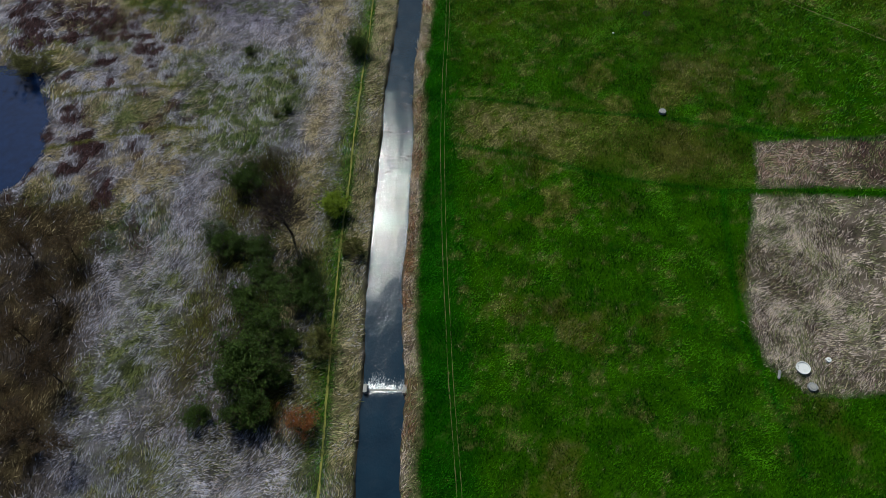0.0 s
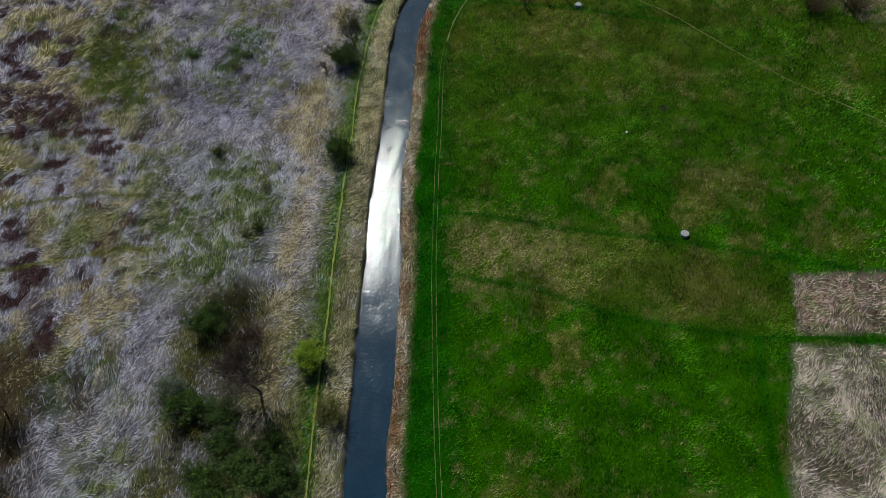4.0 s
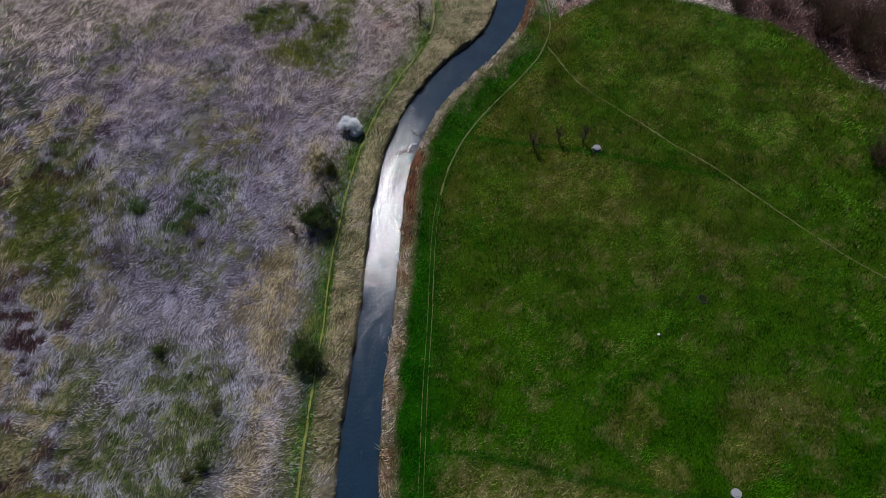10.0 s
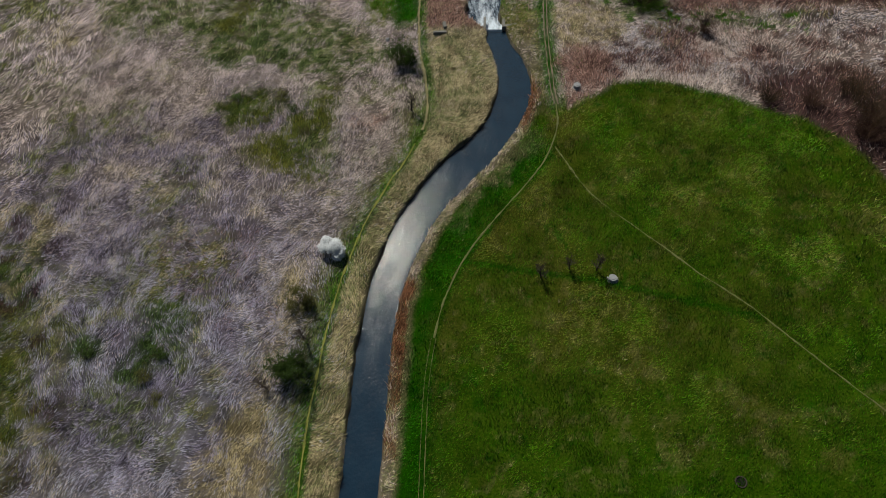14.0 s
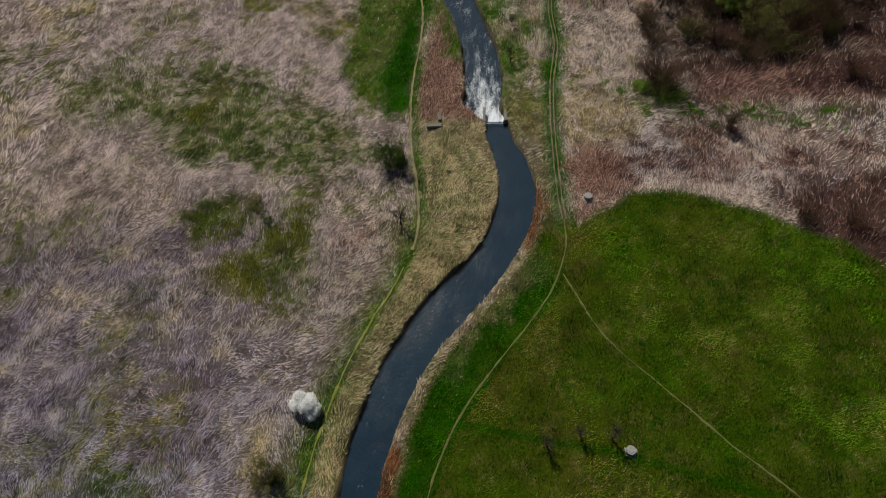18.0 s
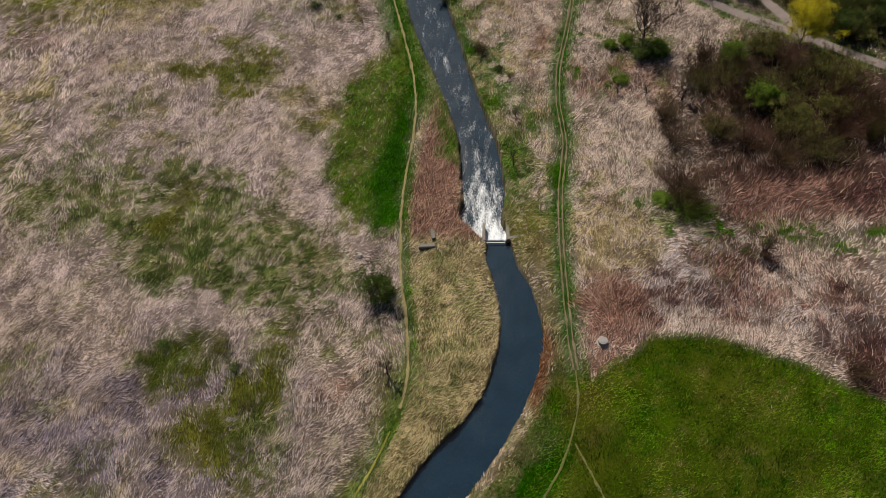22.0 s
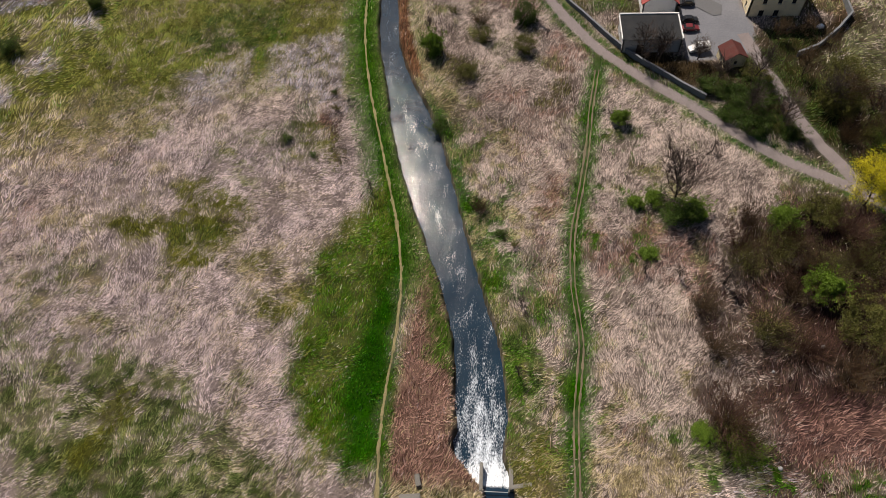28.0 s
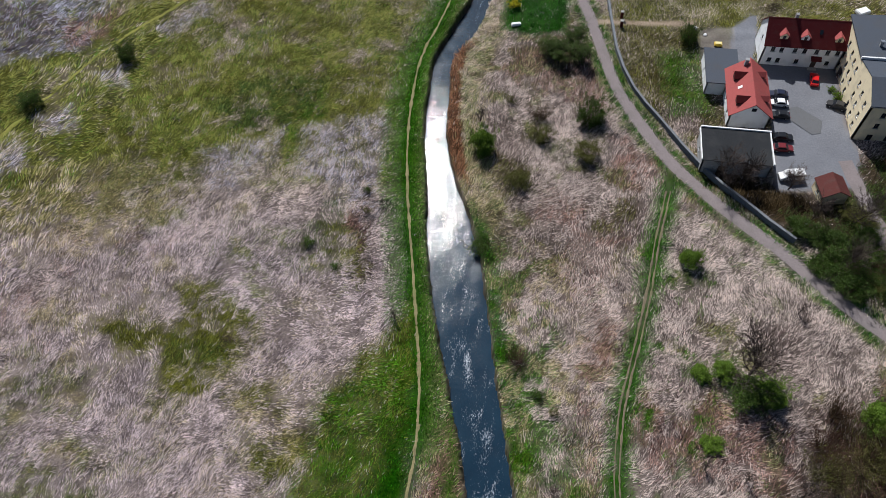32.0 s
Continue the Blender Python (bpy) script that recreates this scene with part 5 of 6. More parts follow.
FIRS = [(-1.2, 392.6, 5, 3.8), (3.4, 394.8, 4.5, 3.6), (-4.0, 396.4, 4.5, 3.6), (1.2, 399.2, 4.8, 3.8)]

def scattered(corners, count, seed, tall, wide):
    """Spots spread by chance over a patch of the plan, kept apart from one another."""
    rng, out = random.Random(seed), []
    xs, ys = [c[0] for c in corners], [c[1] for c in corners]
    while len(out) < count:
        x, y = rng.uniform(min(xs), max(xs)), rng.uniform(min(ys), max(ys))
        r = rng.uniform(*wide)
        if inside(np.array([x]), np.array([y]), corners, 0.5, 0)[0] > 0.9 and all(math.hypot(x - a, y - b) > 1.7 for a, b, *_ in out):
            out.append((round(x, 1), round(y, 1), round(rng.uniform(*tall), 1), round(r, 1)))
    return out


THICKET = scattered([(54, 281), (62, 277), (84, 277), (96, 296), (82, 309), (66, 316), (58, 312), (55, 296)], 16, 71, (2.5, 5.0), (1.6, 3.0))
COPSE = scattered([(-104, 80), (-84, 78), (-76, 30), (-78, 10), (-125, 10), (-125, 70)], 14, 73, (6, 9), (4, 5.5))
BEYOND = scattered([(74, 328), (92, 314), (102, 330), (90, 343), (74, 348), (69, 346)], 18, 72, (3, 6.0), (2.2, 3.8))
ROADSIDE = scattered([(50, 348.5), (62, 337), (70, 329), (65, 343), (61, 356), (55, 352)], 9, 74, (1.6, 3.0), (1.5, 2.4))

planted([lambda: tree(1, 9, 5, 15, 8, "bud", 500, 0.05, "leafless dark-barked tree with spreading limbs"),
         lambda: tree(2, 9, 5, 15, 8, "bud", 300, 0.05, "leafless tree with many fine branches"),
         lambda: tree(3, 9, 5, 14, 9, "bud", 700, 0.05, "bare spreading tree casting a branching shadow")], BIG_BARE, 9, 5, "leafless trees", 5)
planted([lambda: tree(7, 8, 5, 12, 8, "brown", 2600, 0.10, "brown budding tree of the dense copse"),
         lambda: tree(8, 8, 5, 11, 9, "brown", 1800, 0.10, "twiggy brown tree of the dense copse")], WOOD + COPSE, 8, 5, "copse trees", 6)
planted([lambda: tree(11, 4.5, 1.6, 9, 5, "bud", 160, 0.04, "thin leafless sapling in the open grass"),
         lambda: tree(12, 4.5, 1.6, 10, 5, "bud", 90, 0.04, "slender bare sapling in dry grass")], SAPLING, 4.5, 1.6, "saplings", 7)
planted([lambda: shrub(21, 4, 3, 140, "brown", 1400, 0.08, "brown leafless shrub with fanned twigs", RED_TWIG),
         lambda: shrub(22, 4, 3, 150, "brown", 2000, 0.08, "dense brown budding shrub of the thicket"),
         lambda: shrub(23, 4, 3, 130, "olive", 2600, 0.09, "brown twiggy shrub with first olive leaves")], BROWN_SHRUB + THICKET[0::2] + ROADSIDE[3::4], 4, 3, "brown shrubs", 8, 1.18)
planted([lambda: shrub(26, 4, 3, 140, "brown", 1500, 0.08, "dark twiggy thicket shrub at the field's edge", RED_TWIG),
         lambda: shrub(27, 4, 3, 130, "brown", 2000, 0.08, "dark brown thicket shrub at the field's edge")], EDGE_SHRUB + THICKET[1::2] + BEYOND[1::3], 4, 3, "thicket shrubs", 9, 1.1)
planted([lambda: shrub(31, 4, 3, 70, "olive", 5200, 0.14, "olive shrub in early leaf"),
         lambda: shrub(32, 4, 3, 60, "olive", 4400, 0.14, "round olive-green shrub among brown twigs")], OLIVE_SHRUB + BEYOND[0::3] + ROADSIDE[0::4], 4, 3, "olive shrubs", 10, 1.15)
planted([lambda: shrub(36, 3.5, 2.4, 50, "green", 7000, 0.15, "bright green shrub in fresh leaf"),
         lambda: shrub(37, 3.5, 2.4, 55, "green", 6500, 0.15, "fresh green leafy shrub in dry grass")], GREEN_SHRUB, 3.5, 2.4, "green shrubs", 11, 1.25)
planted([lambda: shrub(41, 4, 3, 80, "dark", 5600, 0.16, "dense dark green shrub beside the track"),
         lambda: shrub(42, 4, 3, 90, "dark", 5200, 0.16, "dark evergreen shrub with ragged outline")], DARK_SHRUB + ROADSIDE[1::4] + ROADSIDE[2::4] + BEYOND[2::3], 4, 3, "dark shrubs", 12, 1.12)
planted([lambda: shrub(46, 1.5, 1.5, 34, "dark", 900, 0.11, "low dark shrub in the dead grass"),
         lambda: shrub(47, 1.5, 1.5, 30, "olive", 800, 0.10, "low olive shrub in the dead grass")], LOW_SHRUB, 1.5, 1.5, "low shrubs", 13)
planted([lambda: tree(51, 8, 3.6, 16, 8, "dark", 5600, 0.16, "dark green leafy tree by the garden")], FIRS, 8, 3.6, "garden trees", 14)
planted([lambda: shrub(56, 4.5, 3.2, 60, "grey", 5200, 0.12, "grey-green shrub in pale blossom")], [(-55.9, 76.4, 4.5, 3.2), (78.3, 398.6, 3, 2.5)], 4.5, 3.2, "pale shrubs", 15)
planted([lambda: shrub(57, 3.4, 2.9, 45, "white", 15000, 0.2, "round bush covered in white blossom")], [(-31.6, 188.8, 3.4, 2.9)], 3.4, 2.9, "", 16)
planted([lambda: tree(58, 8, 4.6, 15, 9, "yellow", 15000, 0.11, "tree covered in bright yellow spring blossom")], [(74.2, 316.0, 10, 6.0)], 8, 4.6, "", 17)
planted([lambda: shrub(59, 4, 3.2, 70, "rust", 4200, 0.11, "rust-orange shrub beside the track")], [(-31.8, 36.7, 4, 3.2)], 4, 3.2, "", 18)
planted([lambda: shrub(60, 4.5, 2.6, 50, "fresh", 6500, 0.14, "bright yellow-green shrub in new leaf by the footpath")], [(-31.8, 82.6, 5, 3.2)], 4.5, 2.6, "", 19)

# ---- the houses ----
CREAM = plain("cream_plaster", (0.84, 0.73, 0.50), 0.9, vary=0.1, scale=1.2, bump=0.15, wear=0.25)
WHITEWASH = plain("white_plaster", (0.84, 0.85, 0.86), 0.9, vary=0.08, scale=1.2, bump=0.15, wear=0.25)
GREY_WALL = plain("grey_plaster", (0.42, 0.42, 0.42), 0.9, vary=0.2, scale=1.2, bump=0.2, wear=0.4)
RED_TILE = plain("red_roof_tiles", (0.36, 0.085, 0.08), 0.75, vary=0.25, scale=2.5, bump=0.4, wear=0.2)
DARK_TILE = plain("dark_red_roof_tiles", (0.11, 0.014, 0.016), 0.7, vary=0.3, scale=2.5, bump=0.4, wear=0.2)
BROWN_TILE = plain("brown_roof_tiles", (0.11, 0.032, 0.028), 0.8, vary=0.35, scale=2.5, bump=0.4, wear=0.3)
GREY_FELT = plain("grey_roof_felt", (0.072, 0.083, 0.105), 0.8, vary=0.2, scale=0.8, bump=0.2, wear=0.35)
BLACK_FELT = plain("black_roof_felt", (0.028, 0.030, 0.034), 0.85, vary=0.4, scale=0.8, bump=0.3, wear=0.3, dirt=(0.07, 0.07, 0.07))
WHITE_TRIM = plain("white_painted_metal", (0.80, 0.80, 0.80), 0.5, vary=0.1, wear=0.15)
DARK_FRAME = plain("dark_window_frame", (0.05, 0.04, 0.035), 0.6, vary=0.2)
DARK_WOOD = plain("dark_door_wood", (0.06, 0.035, 0.025), 0.6, vary=0.3, bump=0.2)
CONCRETE = plain("weathered_concrete", (0.40, 0.39, 0.37), 0.9, vary=0.3, scale=1.5, bump=0.5, wear=0.5)
PALE_CONCRETE = plain("pale_concrete", (0.32, 0.32, 0.33), 0.9, vary=0.25, scale=1.5, bump=0.4, wear=0.35)
ZINC = plain("zinc_sheet", (0.5, 0.52, 0.55), 0.35, metal=0.8, vary=0.15)


def glass_like(name, color):
    m, nodes, links, s = nodes_of(name)
    c = mix_rgb(nodes, links, noise_at(nodes, links, 1.5), color, tuple(v * 1.8 for v in color))
    links.new(c, s.inputs["Base Color"])
    s.inputs["Roughness"].default_value, s.inputs["IOR"].default_value = 0.06, 1.5
    return m


PANE = glass_like("window_glass", (0.012, 0.014, 0.018))


def block(bm, x0, y0, z0, x1, y1, z1):
    bmesh.ops.create_cube(bm, size=1, matrix=Matrix.Translation(((x0 + x1) / 2, (y0 + y1) / 2, (z0 + z1) / 2)) @ Matrix.Diagonal((x1 - x0, y1 - y0, z1 - z0, 1)))
    return bm


def one_block(*size):
    return block(bmesh.new(), *size)


def rounded(*size, edge=0.03):
    bm = one_block(*size)
    bmesh.ops.bevel(bm, geom=bm.edges[:], offset=edge, segments=2, affect="EDGES")
    return bm


def slab(corners, thick):
    """A sheet of the given thickness under a flat outline."""
    bm = bmesh.new()
    top = [bm.verts.new(p) for p in corners]
    low = [bm.verts.new(Vector(p) - Vector((0, 0, thick))) for p in corners]
    bm.faces.new(top)
    bm.faces.new(low[::-1])
    for i in range(len(top)):
        j = (i + 1) % len(top)
        bm.faces.new((top[j], top[i], low[i], low[j]))
    return bm


def wall_with_holes(foot, along_wall, wide, tall, holes, gable=None, deep=0.3):
    """A wall from its foot along a direction, with openings (u0, v0, u1, v1) cut right through and lined; gable: points above it."""
    bm = bmesh.new()
    foot, u = Vector(foot), Vector(along_wall).normalized()
    inward = Vector((0, 0, 1)).cross(u)

    def place(a, b, depth=0.0):
        return bm.verts.new(foot + u * a + Vector((0, 0, b)) + inward * depth)

    us = sorted({0.0, wide, *(h[0] for h in holes), *(h[2] for h in holes)})
    vs = sorted({0.0, tall, *(h[1] for h in holes), *(h[3] for h in holes)})
    for depth in (0.0, deep):
        for a, b in zip(us, us[1:]):
            for c, d in zip(vs, vs[1:]):
                if not any(h[0] < (a + b) / 2 < h[2] and h[1] < (c + d) / 2 < h[3] for h in holes):
                    bm.faces.new([place(*p, depth) for p in ((a, c), (b, c), (b, d), (a, d))])
        if gable:
            bm.faces.new([place(*p, depth) for p in gable])
    for a, c, b, d in [*holes, (0.0, 0.0, wide, tall)]:
        ring = ((a, c), (b, c), (b, d), (a, d))
        for p, q in zip(ring, ring[1:] + ring[:1]):
            bm.faces.new([place(*p), place(*q), place(*q, deep), place(*p, deep)])
    return bm


WINDOW_MESHES = {}


def window(parent, place_, turn, wide, tall, frame_material=None):
    """A window in an opening: frame, sill, glass and a glazing bar; turn: degrees about z."""
    key = (round(wide, 2), round(tall, 2), bool(frame_material))
    if key not in WINDOW_MESHES:
        bm = bmesh.new()
        w, t = wide / 2, 0.07
        for a in ((-w, -0.04, 0, -w + t, 0.04, tall), (w - t, -0.04, 0, w, 0.04, tall), (-w, -0.04, 0, w, 0.04, t), (-w, -0.04, tall - t, w, 0.04, tall), (-0.03, -0.03, 0, 0.03, 0.03, tall)):
            block(bm, *a)
        me = bpy.data.meshes.new("window")
        bm.to_mesh(me)
        bm.free()
        me.materials.append(frame_material or DARK_FRAME)
        glass = bpy.data.meshes.new("pane")
        bm = one_block(-w + t, -0.012, t, w - t, 0.012, tall - t)
        bm.to_mesh(glass)
        bm.free()
        glass.materials.append(PANE)
        sill = bpy.data.meshes.new("sill")
        bm = one_block(-w - 0.06, -0.32, -0.06, w + 0.06, -0.1, 0.0)
        bm.to_mesh(sill)
        bm.free()
        sill.materials.append(ZINC)
        WINDOW_MESHES[key] = me, glass, sill
    me, glass, sill = WINDOW_MESHES[key]
    ob = part("window", me, None, parent)
    ob.matrix_basis = Matrix.Translation(place_) @ pose(0, 0, 0, 0, 0, turn)
    part("pane", glass, None, ob)
    part("sill", sill, None, ob)
    return ob


def house(name, label, x, y):
    root = tagged(new(name), label, "house")
    root.location = (x, y, 0)
    return root


def walls(root, wide, deep_, tall, material, front=(), left=(), right=(), back=(), gables="", peak=0.0, frames=None):
    """Four walls round a footprint from (0, 0); openings as (centre, sill height, width, height) along each wall, filled with windows."""
    sides = {"front": ((0, 0), (1, 0), wide, front, 0), "right": ((wide, 0), (0, 1), deep_, right, 90), "back": ((wide, deep_), (-1, 0), wide, back, 180), "left": ((0, deep_), (0, -1), deep_, left, 270)}
    for side, (foot, way, length, openings, turn) in sides.items():
        holes = [(c - w / 2, v, c + w / 2, v + h) for c, v, w, h in openings]
        gable = [(0, tall), (length, tall), (length / 2, tall + peak)] if side in gables else None
        part("wall", wall_with_holes((*foot, 0), (*way, 0), length, tall, holes, gable), material, root)
        u = Vector((*way, 0))
        inward = Vector((0, 0, 1)).cross(u)
        for c, v, w, h in openings:
            window(root, Vector((*foot, v)) + u * c + inward * 0.14, turn, w, h, frames)


def gable_roof(root, wide, deep_, eave, peak, material, along_x, over=0.4, thick=0.18, ridge_material=None):
    """Two pitched slabs and a ridge cap; along_x: the ridge runs along x."""
    drop = over * peak / ((deep_ if along_x else wide) / 2)
    roofs = []
    if along_x:
        m = deep_ / 2
        a = [(-over, -over, eave - drop), (wide + over, -over, eave - drop), (wide + over, m, eave + peak), (-over, m, eave + peak)]
        b = [(-over, m, eave + peak), (wide + over, m, eave + peak), (wide + over, deep_ + over, eave - drop), (-over, deep_ + over, eave - drop)]
        cap = one_block(-over, m - 0.14, eave + peak - 0.05, wide + over, m + 0.14, eave + peak + 0.09)
    else:
        m = wide / 2
        a = [(-over, -over, eave - drop), (m, -over, eave + peak), (m, deep_ + over, eave + peak), (-over, deep_ + over, eave - drop)]
        b = [(m, -over, eave + peak), (wide + over, -over, eave - drop), (wide + over, deep_ + over, eave - drop), (m, deep_ + over, eave + peak)]
        cap = one_block(m - 0.14, -over, eave + peak - 0.05, m + 0.14, deep_ + over, eave + peak + 0.09)
    for outline in (a, b):
        roofs.append(part("roof", slab([(p[0], p[1], p[2] + thick) for p in outline], thick), material, root))
    part("ridge", cap, ridge_material or material, roofs[0])
    return roofs


def dormer(roof, place_, turn, wide, tall, long, roof_material, wall_material):
    """A gabled dormer that looks along -y before it is turned."""
    w = wide / 2
    bm = bmesh.new()
    block(bm, -w, 0, 0, w, 0.15, tall)
    v = [bm.verts.new(p) for p in ((-w, 0, tall), (w, 0, tall), (0, 0, tall + w * 0.9), (-w, 0.15, tall), (w, 0.15, tall), (0, 0.15, tall + w * 0.9))]
    for f in ((0, 1, 2), (5, 4, 3), (0, 3, 4, 1), (1, 4, 5, 2), (2, 5, 3, 0)):
        bm.faces.new([v[i] for i in f])
    block(bm, -w, 0.15, 0, -w + 0.12, tall * 1.1, tall)
    block(bm, w - 0.12, 0.15, 0, w, tall * 1.1, tall)
    ob = part("dormer", bm, wall_material, roof)
    ob.matrix_basis = Matrix.Translation(place_) @ pose(0, 0, 0, 0, 0, turn)
    top, e = tall + w * 0.9 + 0.1, w + 0.25
    bm = slab([(-e, -0.25, tall - 0.12), (0, -0.25, top), (0, long, top), (-e, tall * 0.9, tall - 0.12)], 0.1)
    other = slab([(0, -0.25, top), (e, -0.25, tall - 0.12), (e, tall * 0.9, tall - 0.12), (0, long, top)], 0.1)
    me = bpy.data.meshes.new("hood")
    other.to_mesh(me)
    other.free()
    bm.from_mesh(me)
    hood = part("hood", bm, roof_material, roof)
    hood.matrix_basis = ob.matrix_basis.copy()
    glass = part("pane", one_block(-0.32, -0.03, 0.35, 0.32, -0.006, tall * 0.95), PANE, roof)
    glass.matrix_basis = ob.matrix_basis.copy()


def chimney(parent, x, y, z0, z1, size=0.5):
    bm = one_block(x - size / 2, y - size / 2, z0, x + size / 2, y + size / 2, z1)
    block(bm, x - size / 2 - 0.08, y - size / 2 - 0.08, z1, x + size / 2 + 0.08, y + size / 2 + 0.08, z1 + 0.1)
    return part("chimney", bm, PALE_CONCRETE, parent)


# the cream corner house, three storeys, with a felted roof
corner = house("apartment_house", "three-storey cream plastered house with grey felt roof", 62.6, 375.5)
rows = [(v, 0.95, 1.35) for v in (0.9, 3.7, 6.7)]
front_holes = [(c, v, w, h) for c in (3.2, 6.8, 10.1) for v, w, h in rows[1:]] + [(3.2, 0.1, 1.2, 1.7), (6.8, 0.1, 1.2, 1.7)]
side_holes = [(28 - c, v, w, h) for c in (3.0, 6.2, 9.2, 13.6, 16.3, 18.9, 22.2, 25.2) for v, w, h in rows]
walls(corner, 12.9, 28.0, 9.8, CREAM, front=front_holes, left=side_holes, right=[(c, v, w, h) for c in (4, 8, 12) for v, w, h in rows[1:]])
part("roof", slab([(-0.3, -0.3, 9.9), (13.2, -0.3, 9.9), (13.2, 6.3, 12.0), (-0.05, 6.3, 12.0)], 0.18), GREY_FELT, corner)
part("roof", slab([(-0.05, 6.3, 12.0), (13.2, 6.3, 12.0), (13.2, 13.6, 10.25), (-0.05, 13.6, 10.25)], 0.18), GREY_FELT, corner)
for gx_ in (0.0, 12.6):
    side_gable = bmesh.new()
    outline = [(0.2, 9.8), (13.4, 9.8), (13.4, 10.05), (6.3, 11.78), (0.2, 9.88)]
    near_, far_ = [[side_gable.verts.new((a, b, c)) for b, c in outline] for a in (gx_, gx_ + 0.3)]
    side_gable.faces.new(near_)
    side_gable.faces.new(far_[::-1])
    for i in range(5):
        side_gable.faces.new((near_[i], near_[(i + 1) % 5], far_[(i + 1) % 5], far_[i]))
    part("gable", side_gable, CREAM, corner)
part("roof", slab([(-0.25, 13.9, 10.35), (8.2, 13.9, 10.6), (8.2, 28.3, 10.9), (-0.25, 28.3, 10.6)], 0.2), GREY_FELT, corner)
part("roof", slab([(8.2, 13.9, 9.95), (13.2, 13.9, 9.95), (13.2, 28.3, 9.95), (8.2, 28.3, 9.95)], 0.15), GREY_FELT, corner)
part("parapet", one_block(-0.3, 13.55, 10.2, 8.4, 13.9, 10.85), WHITE_TRIM, corner, "bright white parapet")
part("parapet", one_block(8.15, 13.9, 10.2, 8.45, 18.5, 10.95), WHITE_TRIM, corner, "bright white parapet")
for cx, cy, top in ((4.2, 18.0, 11.6), (9.3, 3.5, 12.0), (7.0, 24.5, 11.8)):
    vent = chimney(corner, cx, cy, 10.2 if cy > 10 else 10.6, top, 0.55)
    part("cowl", one_block(cx - 0.4, cy - 0.4, top + 0.1, cx + 0.4, cy + 0.4, top + 0.22), ZINC, vent)
part("door", rounded(-0.06, 19.2, 0.05, 0.06, 20.6, 2.4, edge=0.02), DARK_WOOD, corner, "dark wooden entrance door")
part("downpipe", one_block(-0.12, 0.25, 0.1, -0.02, 0.37, 9.7), ZINC, corner)
part("gutter", one_block(-0.3, -0.42, 9.62, 13.2, -0.28, 9.76), ZINC, corner)

# the long white house behind the yard
long_house = house("long_house", "white two-storey house with dark red tiled roof", 45.2, 397.6)
upper = [(c, 3.9, 0.9, 1.25) for c in (2.0, 3.9, 6.8, 8.9, 11.5, 13.9, 16.0)]
lower = [(c, 0.9, 0.9, 1.2) for c in (2.1, 4.0, 8.1, 14.8)]
walls(long_house, 17.2, 8.6, 5.8, WHITEWASH, front=upper + lower, left=[(4.3, 3.9, 0.9, 1.2)], gables="left right", peak=4.1)
long_roofs = gable_roof(long_house, 17.2, 8.6, 5.8, 4.1, DARK_TILE, True, 0.35)
for dx in (3.6, 8.2, 15.4):
    dormer(long_roofs[0], (dx, 0.9, 6.5), 0, 1.7, 1.25, 2.6, RED_TILE, CREAM if dx != 8.2 else WHITEWASH)
skylight = part("skylight", one_block(-0.35, -0.5, 0, 0.35, 0.5, 0.08), PANE, long_roofs[0])
skylight.matrix_basis = Matrix.Translation((11.4, 2.3, 8.2)) @ pose(0, 0, 0, 43.6, 0, 0)
part("door", rounded(11.4, -0.04, 0.05, 12.5, 0.05, 2.3, edge=0.02), DARK_WOOD, long_house, "dark entrance door")
part("canopy", slab([(10.8, -1.1, 2.75), (13.1, -1.1, 2.75), (13.1, 0, 3.3), (10.8, 0, 3.3)], 0.1), DARK_TILE, long_house)
part("step", rounded(11.0, -1.0, 0, 12.9, -0.01, 0.17, edge=0.02), CONCRETE, long_house)
chimney(long_house, 5.6, 4.6, 9.4, 10.9, 0.6)

# the white cottage with the bright red roof, its flat annex and the black shed
cottage = house("cottage", "white cottage with bright red tiled roof and dormers", 36.7, 376.2)
walls(cottage, 8.3, 14.0, 3.9, WHITEWASH, front=[(5.2, 4.0 - 1.9, 0.01, 0.01)], left=[(3.0, 1.1, 0.9, 1.2), (7.0, 1.1, 0.9, 1.2), (11.0, 1.1, 0.9, 1.2)], right=[(4.0, 1.1, 0.9, 1.2), (9.0, 1.1, 0.9, 1.2)], gables="front back", peak=3.3)
cottage_roofs = gable_roof(cottage, 8.3, 14.0, 3.9, 3.3, RED_TILE, False, 0.5)
for dy in (2.6, 10.2):
    dormer(cottage_roofs[0], (0.9, dy, 4.75), 270, 1.9, 1.2, 3.0, DARK_TILE, DARK_WOOD)
    dormer(cottage_roofs[1], (7.4, dy + 1.2, 4.75), 90, 1.2, 0.8, 1.8, RED_TILE, DARK_WOOD)
part("attic_window", rounded(3.9, -0.05, 5.0, 4.9, 0.03, 5.9, edge=0.02), PANE, cottage)
roof_window = part("skylight", one_block(-0.5, -0.35, 0, 0.5, 0.35, 0.08), WHITE_TRIM, cottage_roofs[0])
roof_window.matrix_basis = Matrix.Translation((1.9, 6.6, 5.62)) @ pose(0, 0, 0, 0, -38, 0)
chimney(cottage, 3.2, 13.0, 6.0, 8.0, 0.7)

annex = house("annex", "flat-roofed white annex with grey felt roof", 32.3, 386.0)
walls(annex, 4.4, 11.4, 3.4, WHITEWASH, left=[(5.0, 1.2, 0.9, 1.0)])
part("roof", slab([(-0.25, -0.25, 3.72), (7.2, -0.25, 3.72), (7.2, 11.7, 3.72), (-0.25, 11.7, 3.72)], 0.24), GREY_FELT, annex)

